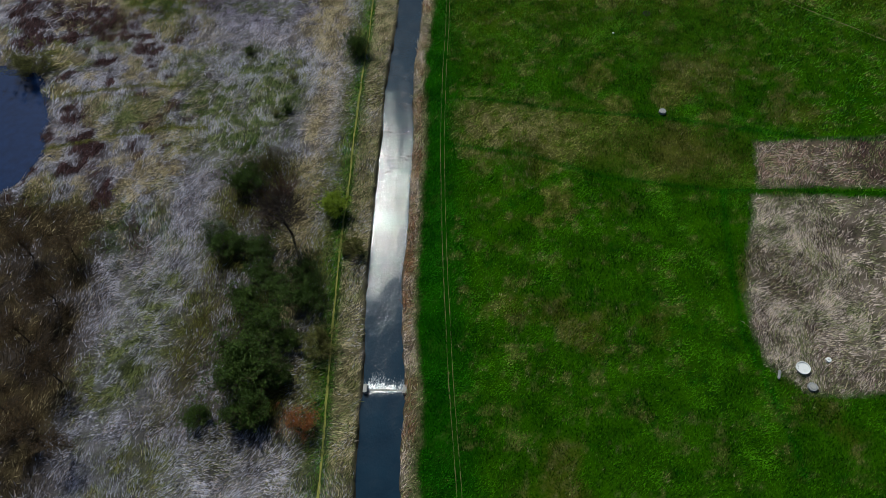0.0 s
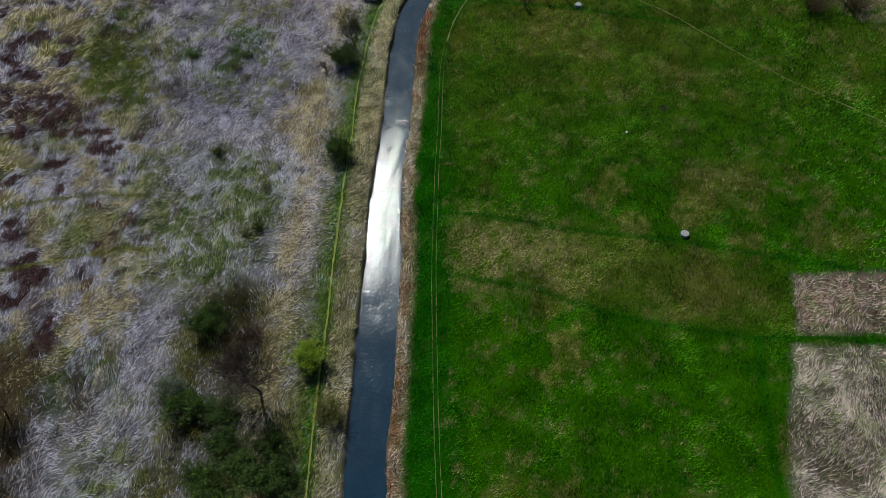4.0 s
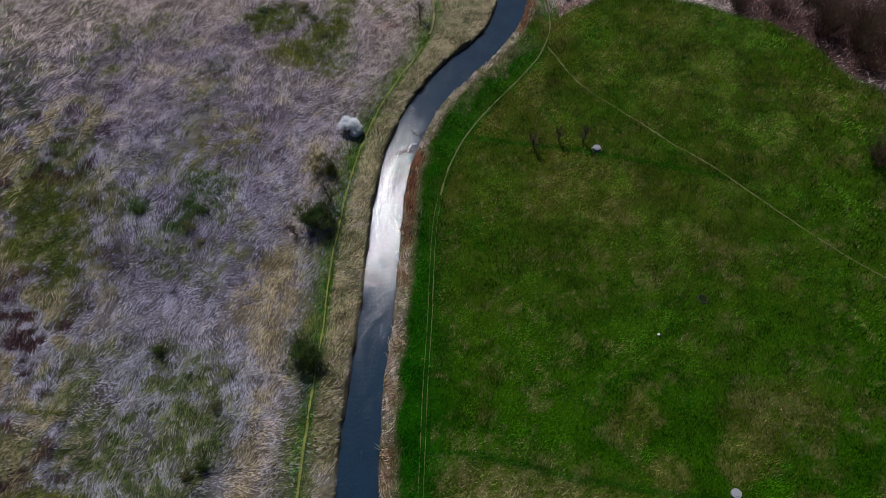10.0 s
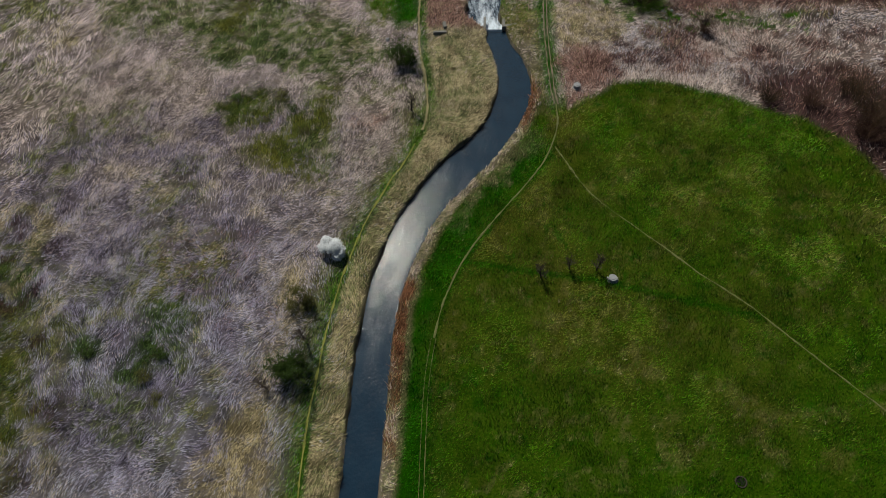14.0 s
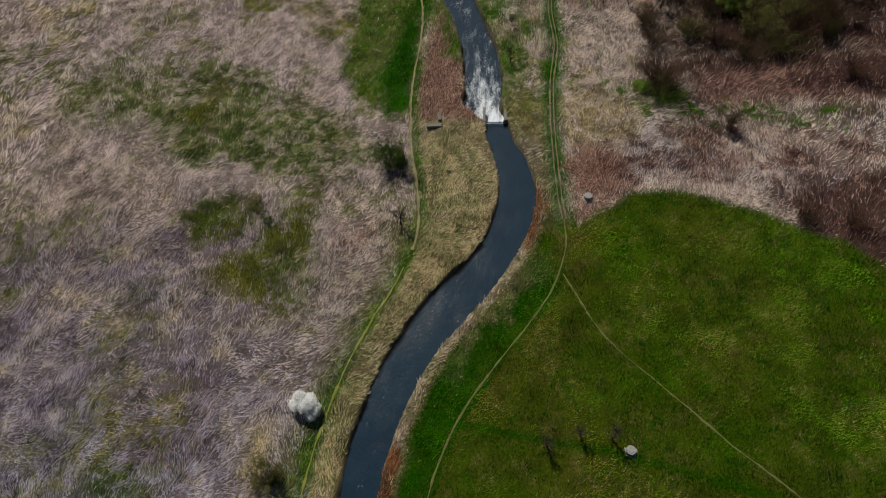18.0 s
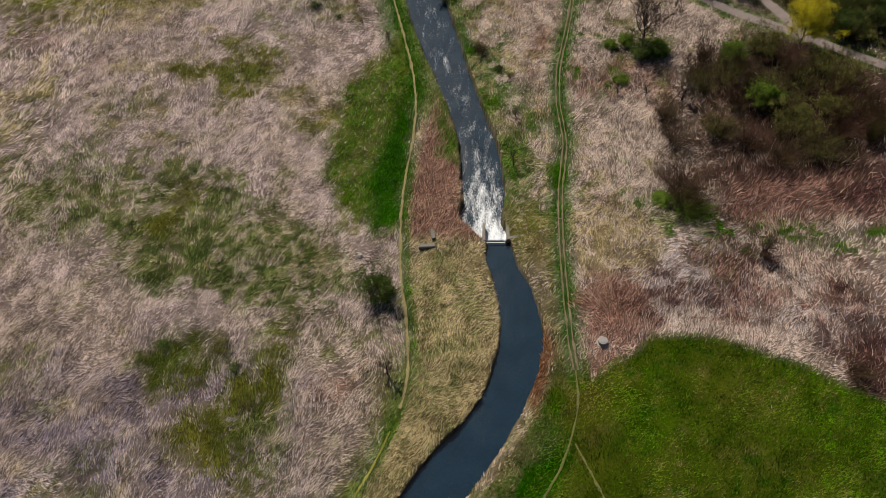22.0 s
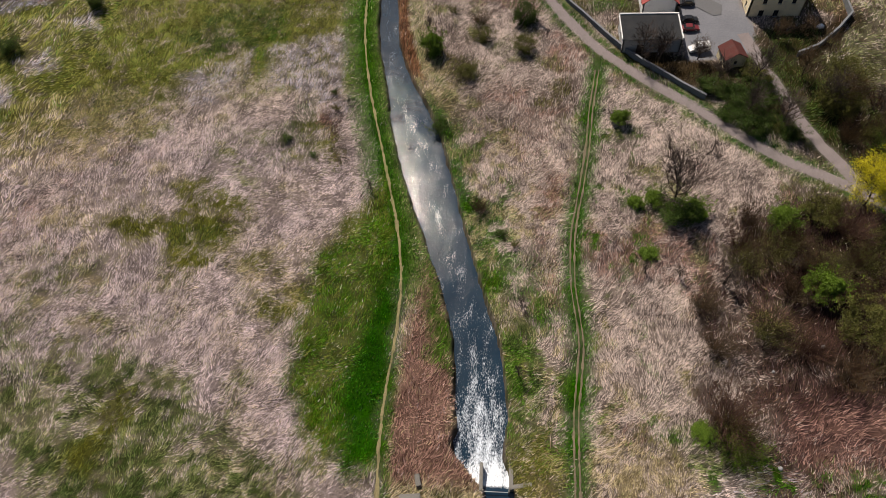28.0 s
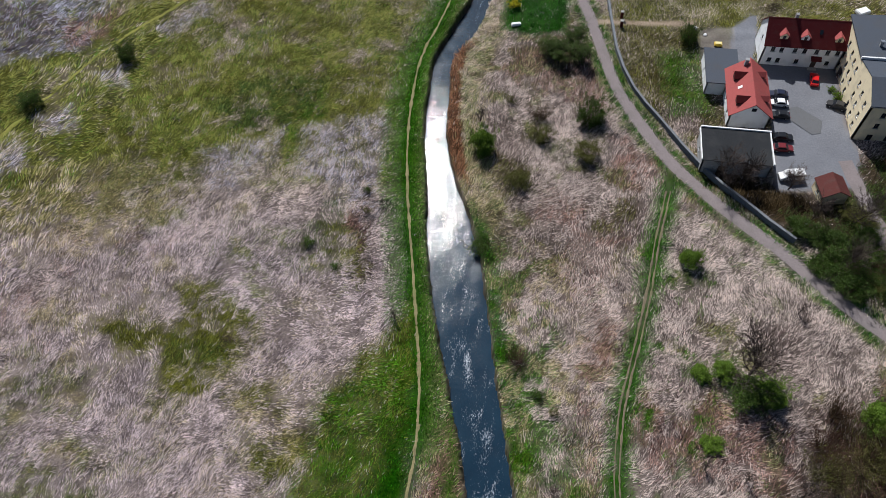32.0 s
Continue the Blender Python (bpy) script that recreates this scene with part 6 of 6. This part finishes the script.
shed = house("shed", "low shed with black felt roof and white parapet", 30.4, 362.3)
walls(shed, 13.8, 8.9, 3.9, GREY_WALL, left=[(4.0, 1.4, 0.8, 0.8)], right=[(4.0, 1.2, 0.8, 0.8)])
part("roof", slab([(-0.2, -0.25, 4.02), (13.75, -0.25, 4.02), (13.75, 8.75, 4.32), (-0.2, 8.75, 4.32)], 0.14), BLACK_FELT, shed)
part("parapet", one_block(-0.25, 8.75, 3.9, 14.05, 9.05, 4.62), WHITE_TRIM, shed, "white-capped rear parapet")
part("parapet", one_block(13.75, -0.25, 3.9, 14.0, 8.75, 4.5), WHITE_TRIM, shed, "white-capped side parapet")
part("parapet", one_block(-0.4, -0.25, 3.8, -0.2, 8.75, 4.4), WHITE_TRIM, shed, "white-capped side parapet")
for k in range(5):
    part("shed_door" if k % 2 else "pier", rounded(0.9 + 2.6 * k, -0.06, 0.05, 2.6 + 2.6 * k, 0.04, 2.3, edge=0.02), DARK_WOOD if k % 2 else GREY_WALL, shed)

hut = house("garden_house", "small cream garden house with brown tiled roof", 53.6, 356.4)
hut.rotation_euler = (0, 0, radians(10))
walls(hut, 5.0, 4.6, 2.7, CREAM, front=[(2.6, 0.9, 0.8, 1.0)], left=[(2.3, 0.9, 0.8, 1.0)], gables="front back", peak=1.5)
gable_roof(hut, 5.0, 4.6, 2.7, 1.5, BROWN_TILE, False, 0.3)

# ---- cars in the yard ----
RUBBER = plain("tyre_rubber", (0.02, 0.02, 0.02), 0.9, vary=0.2)
ALLOY = plain("wheel_alloy", (0.55, 0.55, 0.57), 0.35, metal=0.9, vary=0.1)
LAMP_GLASS = glass_like("headlight_glass", (0.35, 0.35, 0.36))
TAIL_GLASS = glass_like("tail_light_glass", (0.25, 0.01, 0.01))
PAINTS = {n: plain(n + "_car_paint", c, 0.28, vary=0.06, wear=0.08) for n, c in
          dict(black=(0.012, 0.013, 0.016), navy=(0.015, 0.02, 0.045), white=(0.75, 0.75, 0.76), red=(0.55, 0.012, 0.012), maroon=(0.16, 0.02, 0.025), silver=(0.45, 0.46, 0.48), dark=(0.03, 0.03, 0.032)).items()}


def profile_body(outline, half, pinch):
    """A body from its side outline (x, z), drawn in by pinch towards the top."""
    bm, top = bmesh.new(), max(z for _, z in outline)
    low = min(z for _, z in outline)
    rings = []
    for side in (-1, 1):
        rings.append([bm.verts.new((x, side * (half - pinch * (z - low) / (top - low)), z)) for x, z in outline])
    bm.faces.new(rings[0])
    bm.faces.new(rings[1][::-1])
    for i in range(len(outline)):
        j = (i + 1) % len(outline)
        bm.faces.new((rings[0][i], rings[1][i], rings[1][j], rings[0][j]))
    bmesh.ops.recalc_face_normals(bm, faces=bm.faces)
    bmesh.ops.bevel(bm, geom=bm.edges[:], offset=0.05, segments=2, affect="EDGES")
    return bm


def wheel(parent, x, y, r=0.32):
    bm = bmesh.new()
    bmesh.ops.create_cone(bm, cap_ends=True, segments=18, radius1=r, radius2=r, depth=0.22, matrix=pose(x, y, r, 90, 0, 0))
    tyre = part("wheel", bm, RUBBER, parent)
    bm = bmesh.new()
    bmesh.ops.create_cone(bm, cap_ends=True, segments=14, radius1=r * 0.62, radius2=r * 0.62, depth=0.235, matrix=pose(x, y, r, 90, 0, 0))
    part("rim", bm, ALLOY, tyre)


def glass_plate(corners, out):
    """A thin pane over four corners, standing proud by out."""
    verts = [p - out * 0.5 for p in corners] + [p + out for p in corners]
    return verts, [(3, 2, 1, 0), (4, 5, 6, 7)] + [(i, (i + 1) % 4, 4 + (i + 1) % 4, 4 + i) for i in range(4)]


def car(paint, label, x, y, turn, tall_body=False):
    root = tagged(new("van" if tall_body else "car"), label, "van" if tall_body else "car")
    if tall_body:
        body = [(-2.45, 0.3), (2.45, 0.3), (2.5, 0.85), (1.75, 1.05), (1.1, 1.9), (-2.35, 1.95), (-2.5, 0.9)]
        cabin = [(-2.2, 1.15), (1.5, 1.12), (1.05, 1.72), (-2.2, 1.75)]
        length, half, roof = 2.45, 0.95, (-2.2, 0.95, 1.95)
    else:
        body = [(-2.1, 0.28), (2.1, 0.28), (2.18, 0.62), (1.95, 0.78), (0.95, 0.92), (-1.55, 0.95), (-2.08, 0.88), (-2.15, 0.55)]
        cabin = [(-1.75, 0.93), (1.05, 0.9), (0.35, 1.38), (-1.15, 1.42)]
        length, half, roof = 2.1, 0.88, (-1.1, 0.3, 1.43)
    shell = part("body", profile_body(body, half, 0.06), PAINTS[paint], root, smooth=False)
    wide, pinch = (half + 0.005, 0.05) if tall_body else (half - 0.03, 0.16)
    part("cabin", profile_body(cabin, wide, pinch), PAINTS[paint], root)
    low, top = cabin[0][1], cabin[3][1]

    def on_cabin(a, b, k, side):
        """A place on the cabin's skin, k of the way from corner a to corner b."""
        x, z = a[0] + (b[0] - a[0]) * k, a[1] + (b[1] - a[1]) * k
        return Vector((x, side * (wide - pinch * (z - low) / (top - low)), z))

    for name, a, b, out in (("windscreen", cabin[1], cabin[2], 0.025), ("rear_window", cabin[0], cabin[3], -0.025)):
        corners = [on_cabin(a, b, k, side) for k, side in ((0.1, -0.88), (0.1, 0.88), (0.92, 0.88), (0.92, -0.88))]
        part(name, glass_plate(corners, Vector((out, 0, 0.02))), PANE, root)
    for side in (-1, 1):
        corners = []
        for u, k in ((0.1, 0.12), (0.9, 0.12), (0.86, 0.88), (0.14, 0.88)):
            rear, front = on_cabin(cabin[0], cabin[3], k, side), on_cabin(cabin[1], cabin[2], k, side)
            corners.append(rear.lerp(front, u))
        part("side_window", glass_plate(corners, Vector((0, side * 0.02, 0))), PANE, root)
    part("roof_panel", rounded(roof[0], -half + 0.2, roof[2] - 0.04, roof[1], half - 0.2, roof[2] + 0.03, edge=0.02), PAINTS[paint], root)
    for wx in (-length * 0.62, length * 0.62):
        for side in (-1, 1):
            wheel(root, wx, side * (half - 0.08))
    for side in (-1, 1):
        part("headlight", rounded(length - 0.02, side * 0.62 - 0.18, 0.58, length + 0.08, side * 0.62 + 0.18, 0.74, edge=0.02), LAMP_GLASS, root)
        part("tail_light", rounded(-length - 0.06, side * 0.66 - 0.13, 0.6, -length + 0.06, side * 0.66 + 0.13, 0.82, edge=0.02), TAIL_GLASS, root)
        part("mirror", rounded(0.55, side * (half + 0.08) - 0.09, 0.92 if not tall_body else 1.2, 0.72, side * (half + 0.08) + 0.09, 1.06 if not tall_body else 1.38, edge=0.02), PAINTS[paint], root)
    part("bumper", rounded(length - 0.1, -half + 0.1, 0.3, length + 0.12, half - 0.1, 0.5, edge=0.04), PAINTS["dark"], root)
    root.matrix_basis = pose(x, y, 0.03, 0, 0, turn)
    root["group"] = "parked cars"
    return root


car("navy", "dark blue car parked beside the cottage", 48.6, 387.1, 180)
car("white", "white car parked beside the cottage", 48.4, 384.3, 180)
car("black", "black car parked beside the cottage", 48.3, 380.5, 180)
car("black", "black car parked near the shed", 48.3, 373.8, 2)
car("maroon", "dark red car parked near the shed", 48.0, 370.6, 2)
car("red", "bright red car standing in the yard", 57.1, 392.9, 84)
car("dark", "dark car parked by the cream house", 60.9, 385.0, 160)
car("white", "white van parked by the garden house", 48.9, 362.9, 190, True)

# ---- wells, dish and marks in the field ----


def ring(bm, outer, inner, low, high, segments=28):
    """A short pipe."""
    loops = []
    for r, z in ((outer, low), (outer, high), (inner, high), (inner, low)):
        loops.append([bm.verts.new((r * math.cos(2 * math.pi * k / segments), r * math.sin(2 * math.pi * k / segments), z)) for k in range(segments)])
    for a, b in zip(loops, loops[1:] + loops[:1]):
        for k in range(segments):
            bm.faces.new((a[k], a[(k + 1) % segments], b[(k + 1) % segments], b[k]))


def disc(r, low, high, segments=28, top=None):
    bm = bmesh.new()
    bmesh.ops.create_cone(bm, cap_ends=True, segments=segments, radius1=r, radius2=r if top is None else top, depth=high - low, matrix=Matrix.Translation((0, 0, (low + high) / 2)))
    return bm


def ground_at(x, y):
    return float(height(np.array([float(x)]), np.array([float(y)]))[0])


def well(label, x, y, tall=0.7, lid=PALE_CONCRETE):
    root = tagged(new("well"), label, "well", group="concrete wells")
    root.location, root.scale = (x, y, ground_at(x, y) - 0.05), (0.82, 0.82, 0.82)
    bm = bmesh.new()
    ring(bm, 1.0, 0.82, 0, tall)
    part("shaft", bm, PALE_CONCRETE, root)
    part("cover", disc(0.98, tall - 0.02, tall + 0.1, top=0.94), PALE_CONCRETE, root)
    part("hatch", disc(0.52, tall + 0.1, tall + 0.17), lid, root, "darker round hatch")
    bm = bmesh.new()
    ring(bm, 0.58, 0.52, tall + 0.1, tall + 0.2)
    part("rim", bm, CONCRETE, root)
    bm = bmesh.new()
    ring(bm, 1.35, 1.0, -0.08, 0.06)
    part("collar", bm, CONCRETE, root, "broken concrete collar in the grass")
    return root


well("round grey concrete well with hatch in the meadow", 39.2, 110.4)
well("round grey concrete well beside three saplings", 23.7, 182.9)
well("round concrete well at the meadow's corner", 20.6, 235.5, 0.9)
well("round grey concrete well beside a white dish", 55.4, 45.2, 0.6, CONCRETE)
pit = tagged(new("pit"), "open dark shaft with brick rim in the meadow", "pit")
pit.location = (40.1, 145.5, ground_at(40.1, 145.5))
bm = bmesh.new()
ring(bm, 0.95, 0.75, -0.4, 0.18)
part("rim", bm, BARK, pit)
# near-black disc at ground level stands in for the dark inside the shaft
part("bottom", disc(0.76, -0.3, 0.02), plain("shaft_darkness", (0.006, 0.006, 0.006), 0.8), pit)
basin = tagged(new("round_lid"), "big white round lid lying in dry grass", "lid")
basin.location = (54.6, 48.6, ground_at(54.6, 48.6) + 0.25)
part("plate", disc(1.15, 0, 0.12, 32), WHITE_TRIM, basin)
bm = bmesh.new()
ring(bm, 1.2, 1.05, 0.0, 0.28)
part("edge", bm, WHITE_TRIM, basin)
part("foot", disc(0.9, -0.35, 0.0), PALE_CONCRETE, basin)
small_lid = tagged(new("round_lid"), "small white round lid in dry grass", "lid")
small_lid.location = (59.4, 50.3, ground_at(59.4, 50.3))
part("plate", disc(0.5, 0.0, 0.3, 24, 0.45), WHITE_TRIM, small_lid)
part("knob", disc(0.12, 0.3, 0.38, 12), ZINC, small_lid)
stone = tagged(new("marker_stone", None), "small white marker stone in the meadow", "stone")
stone.location = (31.0, 138.0, ground_at(31, 138))
part("body", rounded(-0.22, -0.2, -0.1, 0.22, 0.2, 0.4, edge=0.08), WHITE_TRIM, stone)
pipe = tagged(new("pipe"), "pale concrete pipe end at the meadow's edge", "pipe")
pipe.matrix_basis = pose(50.4, 47.4, ground_at(50.4, 47.4) + 0.2, 0, 0, 70)
part("body", rounded(-0.9, -0.22, -0.2, 0.9, 0.22, 0.22, edge=0.12), PALE_CONCRETE, pipe)

# ---- weir, sill and old stones ----
WET_STONE = plain("damp_grey_stone", (0.24, 0.23, 0.21), 0.85, vary=0.4, scale=2.0, bump=0.6, wear=0.5)
weir = tagged(new("weir"), "concrete weir with wing walls across the stream", "weir")
weir.location = (1.25, WEIR_Y, 0)
part("wing_wall", rounded(-2.75, -0.6, -2.6, -2.15, 3.9, 0.15, edge=0.06), WET_STONE, weir)
part("wing_wall", rounded(2.1, -0.3, -2.6, 2.75, 4.2, 0.15, edge=0.06), WET_STONE, weir)
wing = part("wing_wall", rounded(0, -0.35, -2.2, 3.4, 0.35, 0.25, edge=0.06), WET_STONE, weir)
wing.matrix_basis = pose(2.4, 0.1, 0, 0, 0, 10)
part("crest", rounded(-2.2, -0.35, -2.6, 2.15, 0.15, MID - 0.06, edge=0.05), WET_STONE, weir)
for side in (-2.15, 2.05):
    part("post", rounded(side - 0.12, -0.75, -2.4, side + 0.12, -0.4, 0.45, edge=0.03), WET_STONE, weir)
part("beam", rounded(-2.2, -0.62, -0.62, 2.1, -0.5, -0.5, edge=0.02), ZINC, weir)
sill = tagged(new("sill"), "low concrete sill across the stream", "weir")
sill.location = (-18.0, SILL_Y, 0)
part("beam", rounded(-4.2, -0.3, -1.8, 4.2, 0.3, HIGH - 0.05, edge=0.06), CONCRETE, sill)
for side in (-3.6, 3.5):
    part("abutment", rounded(side - 0.35, -0.7, -1.8, side + 0.35, 0.9, 0.1, edge=0.06), CONCRETE, sill)
old = tagged(new("concrete_block"), "long weathered concrete block lying in the grass", "block", group="old concrete blocks")
old.matrix_basis = pose(-12.6, 255.9, ground_at(-12.6, 255.9), 0, 4, 6)
part("body", rounded(-1.7, -0.45, -0.3, 1.7, 0.45, 0.65, edge=0.12), WET_STONE, old)
old = tagged(new("concrete_block"), "short leaning concrete block among red reeds", "block", group="old concrete blocks")
old.matrix_basis = pose(-11.5, 258.6, ground_at(-11.5, 258.6), 8, 0, 12)
part("body", rounded(-0.42, -1.0, -0.3, 0.42, 1.0, 0.9, edge=0.1), WET_STONE, old)
for n, (sx, sy, ss) in enumerate(((-25.8, 253.2, 0.6), (46.5, 262.8, 0.4), (58.5, 284.5, 0.35), (49.0, 279.5, 0.3))):
    rock = tagged(new("stone"), "pale stone lying in the dry grass", "stone", group="pale stones")
    bm = bmesh.new()
    bmesh.ops.create_icosphere(bm, subdivisions=2, radius=ss, matrix=pose(0, 0, 0.12))
    for v in bm.verts:
        v.co += Vector((noise.noise(v.co * 2 + Vector((n, 0, 0))), noise.noise(v.co * 2 + Vector((0, n, 5))), 0.5 * noise.noise(v.co * 3))) * ss * 0.4
    part("body", bm, PALE_CONCRETE, rock)
    rock.location = (sx, sy, ground_at(sx, sy))

# ---- walls and fences along the road ----
WALL_LINE = [(9.3, 420), (10.6, 410), (12.2, 399), (14.0, 392), (16.5, 385.4), (19.6, 380), (22.9, 375.2), (27, 368.6), (30.9, 363), (35, 358.3), (39.5, 354.2), (43.6, 350.1), (47.9, 346.3)]
EAST_LINE = [(87.4, 392), (87.3, 384), (87.4, 375), (82.7, 369.1), (76.4, 362.9), (71.2, 360.3)]


def panel_wall(name, label, line, step, tall, thick, material, cap_material):
    root = tagged(new(name), label, "wall" if thick > 0.3 else "fence")
    root.location = (*line[0], 0)
    for (ax, ay), (bx, by) in zip(line, line[1:]):
        length = math.hypot(bx - ax, by - ay)
        count = max(1, round(length / step))
        turn, one = math.degrees(math.atan2(by - ay, bx - ax)), length / count
        for k in range(count):
            px, py = ax + (bx - ax) * k / count, ay + (by - ay) * k / count
            drop = random.uniform(-0.08, 0.05)
            panel = part("panel", rounded(0.02, -thick / 2, -0.3, one - 0.02, thick / 2, tall + drop, edge=0.03), material, root)
            panel.matrix_basis = pose(px - line[0][0], py - line[0][1], 0, 0, 0, turn)
            part("coping", rounded(-0.01, -thick / 2 - 0.08, tall + drop, one + 0.01, thick / 2 + 0.08, tall + drop + 0.12, edge=0.03), cap_material, panel)
    return root


WALL_GREY = plain("blue_grey_wall_concrete", (0.20, 0.215, 0.235), 0.9, vary=0.3, scale=1.2, bump=0.4, wear=0.5)
panel_wall("retaining_wall", "blue-grey concrete wall with flat coping along the road", WALL_LINE, 3.0, 1.3, 0.4, WALL_GREY, WALL_GREY)
panel_wall("garden_wall", "blue-grey concrete wall round the garden", EAST_LINE, 2.4, 1.7, 0.35, WALL_GREY, WALL_GREY)
gate = tagged(new("gate_post"), "brick gate post at the lane's mouth", "post", group="gate posts")
gate.location = (13.2, 411.2, 0)
part("body", rounded(-0.35, -0.35, -0.2, 0.35, 0.35, 2.0, edge=0.04), BROWN_TILE, gate)
part("cap", rounded(-0.42, -0.42, 2.0, 0.42, 0.42, 2.15, edge=0.03), CONCRETE, gate)
copy_thing(gate, pose(13.2, 407.6, 0))

# ---- odds and ends ----
heap = tagged(new("brush_heap"), "heap of cut branches in dead grass", "brushwood")
rng_heap = random.Random(4)
hv, hf = [], []
for k in range(70):
    a = rng_heap.uniform(0, 6.28)
    start = Vector((rng_heap.gauss(0, 0.7), rng_heap.gauss(0, 0.5), rng_heap.uniform(0.0, 0.5)))
    tube(hv, hf, bent(rng_heap, start, Vector((math.cos(a), math.sin(a), rng_heap.uniform(-0.1, 0.5))), rng_heap.uniform(1.0, 2.2), 3, -0.05, 0.15), 0.035, 0.012, 3)
part("sticks", (hv, hf), TWIG, heap)
heap.location = (-56.5, 309.7, ground_at(-56.5, 309.7))
spare = copy_thing(heap, Matrix.LocRotScale((50.5, 418.5, 0.1), Euler((0, 0, 1.0)), (2.2, 1.6, 1.4)))
tagged(spare, "pile of cut timber behind the long house", "brushwood")
log_ = tagged(new("log"), "fallen dark log beside a shrub", "log")
lv_, lf_ = [], []
tube(lv_, lf_, bent(random.Random(9), Vector((-1.9, 0, 0.15)), Vector((1, 0.1, 0)), 3.8, 5, 0, 0.05), 0.17, 0.1, 7)
part("trunk", (lv_, lf_), BARK, log_, smooth=True)
log_.location = (-2.6, 366.2, ground_at(-2.6, 366.2))
trough = tagged(new("yellow_cart"), "small yellow cart on the asphalt behind the annex", "cart")
trough.location = (36.3, 402.9, 0.05)
part("tub", rounded(-0.9, -0.6, 0.35, 0.9, 0.6, 0.95, edge=0.08), plain("yellow_paint", (0.75, 0.52, 0.05), 0.5), trough)
part("lid", rounded(-0.7, -0.45, 0.95, 0.7, 0.45, 1.05, edge=0.03), plain("pale_yellow_paint", (0.8, 0.68, 0.3), 0.5), trough)
for wx in (-0.6, 0.6):
    for wy_ in (-0.62, 0.62):
        bm = bmesh.new()
        bmesh.ops.create_cone(bm, cap_ends=True, segments=14, radius1=0.25, radius2=0.25, depth=0.12, matrix=pose(wx, wy_, 0.25, 90, 0, 0))
        part("wheel", bm, RUBBER, trough)
TARP = plain("white_sheet", (0.78, 0.79, 0.8), 0.6, vary=0.1)
for label, x, y, w, d, h, turn in (("white plastic tank lying in the garden", 79.4, 371.3, 1.6, 1.2, 0.9, 20), ("white covered boat in the garden", -13.0, 405.6, 2.4, 1.1, 0.8, 15),
                                   ("white sheeted stack behind the houses", 71.6, 418.9, 3.2, 2.2, 0.9, 30), ("pale crate beside the drive", 31.2, 409.0, 1.0, 0.8, 0.7, 10),
                                   ("white sack beside the drive", 33.6, 406.9, 0.9, 0.7, 0.5, 40), ("white grave stone in the garden", 50.4, 350.6, 0.6, 0.3, 1.2, 10)):
    thing = tagged(new("white_bundle"), label, "bundle")
    thing.matrix_basis = pose(x, y, ground_at(x, y), 0, 0, turn)
    part("cover", rounded(-w / 2, -d / 2, 0, w / 2, d / 2, h, edge=min(0.2, h * 0.3)), TARP, thing)
    part("base", rounded(-w / 2 - 0.08, -d / 2 - 0.08, -0.1, w / 2 + 0.08, d / 2 + 0.08, 0.12, edge=0.03), DARK_WOOD, thing)
planted([lambda: shrub(61, 2, 1.6, 40, "yellow", 2600, 0.10, "yellow blossoming garden bush beside a lawn")], [(-14.3, 412.5, 2, 1.6)], 2, 1.6, "", 19)
planted([lambda: shrub(62, 1.2, 1.2, 26, "green", 1600, 0.09, "small clipped green bush by the house wall")], [(61.3, 387.8, 1.6, 1.3), (60.6, 390.2, 1.0, 1.0)], 1.2, 1.2, "house bushes", 20)
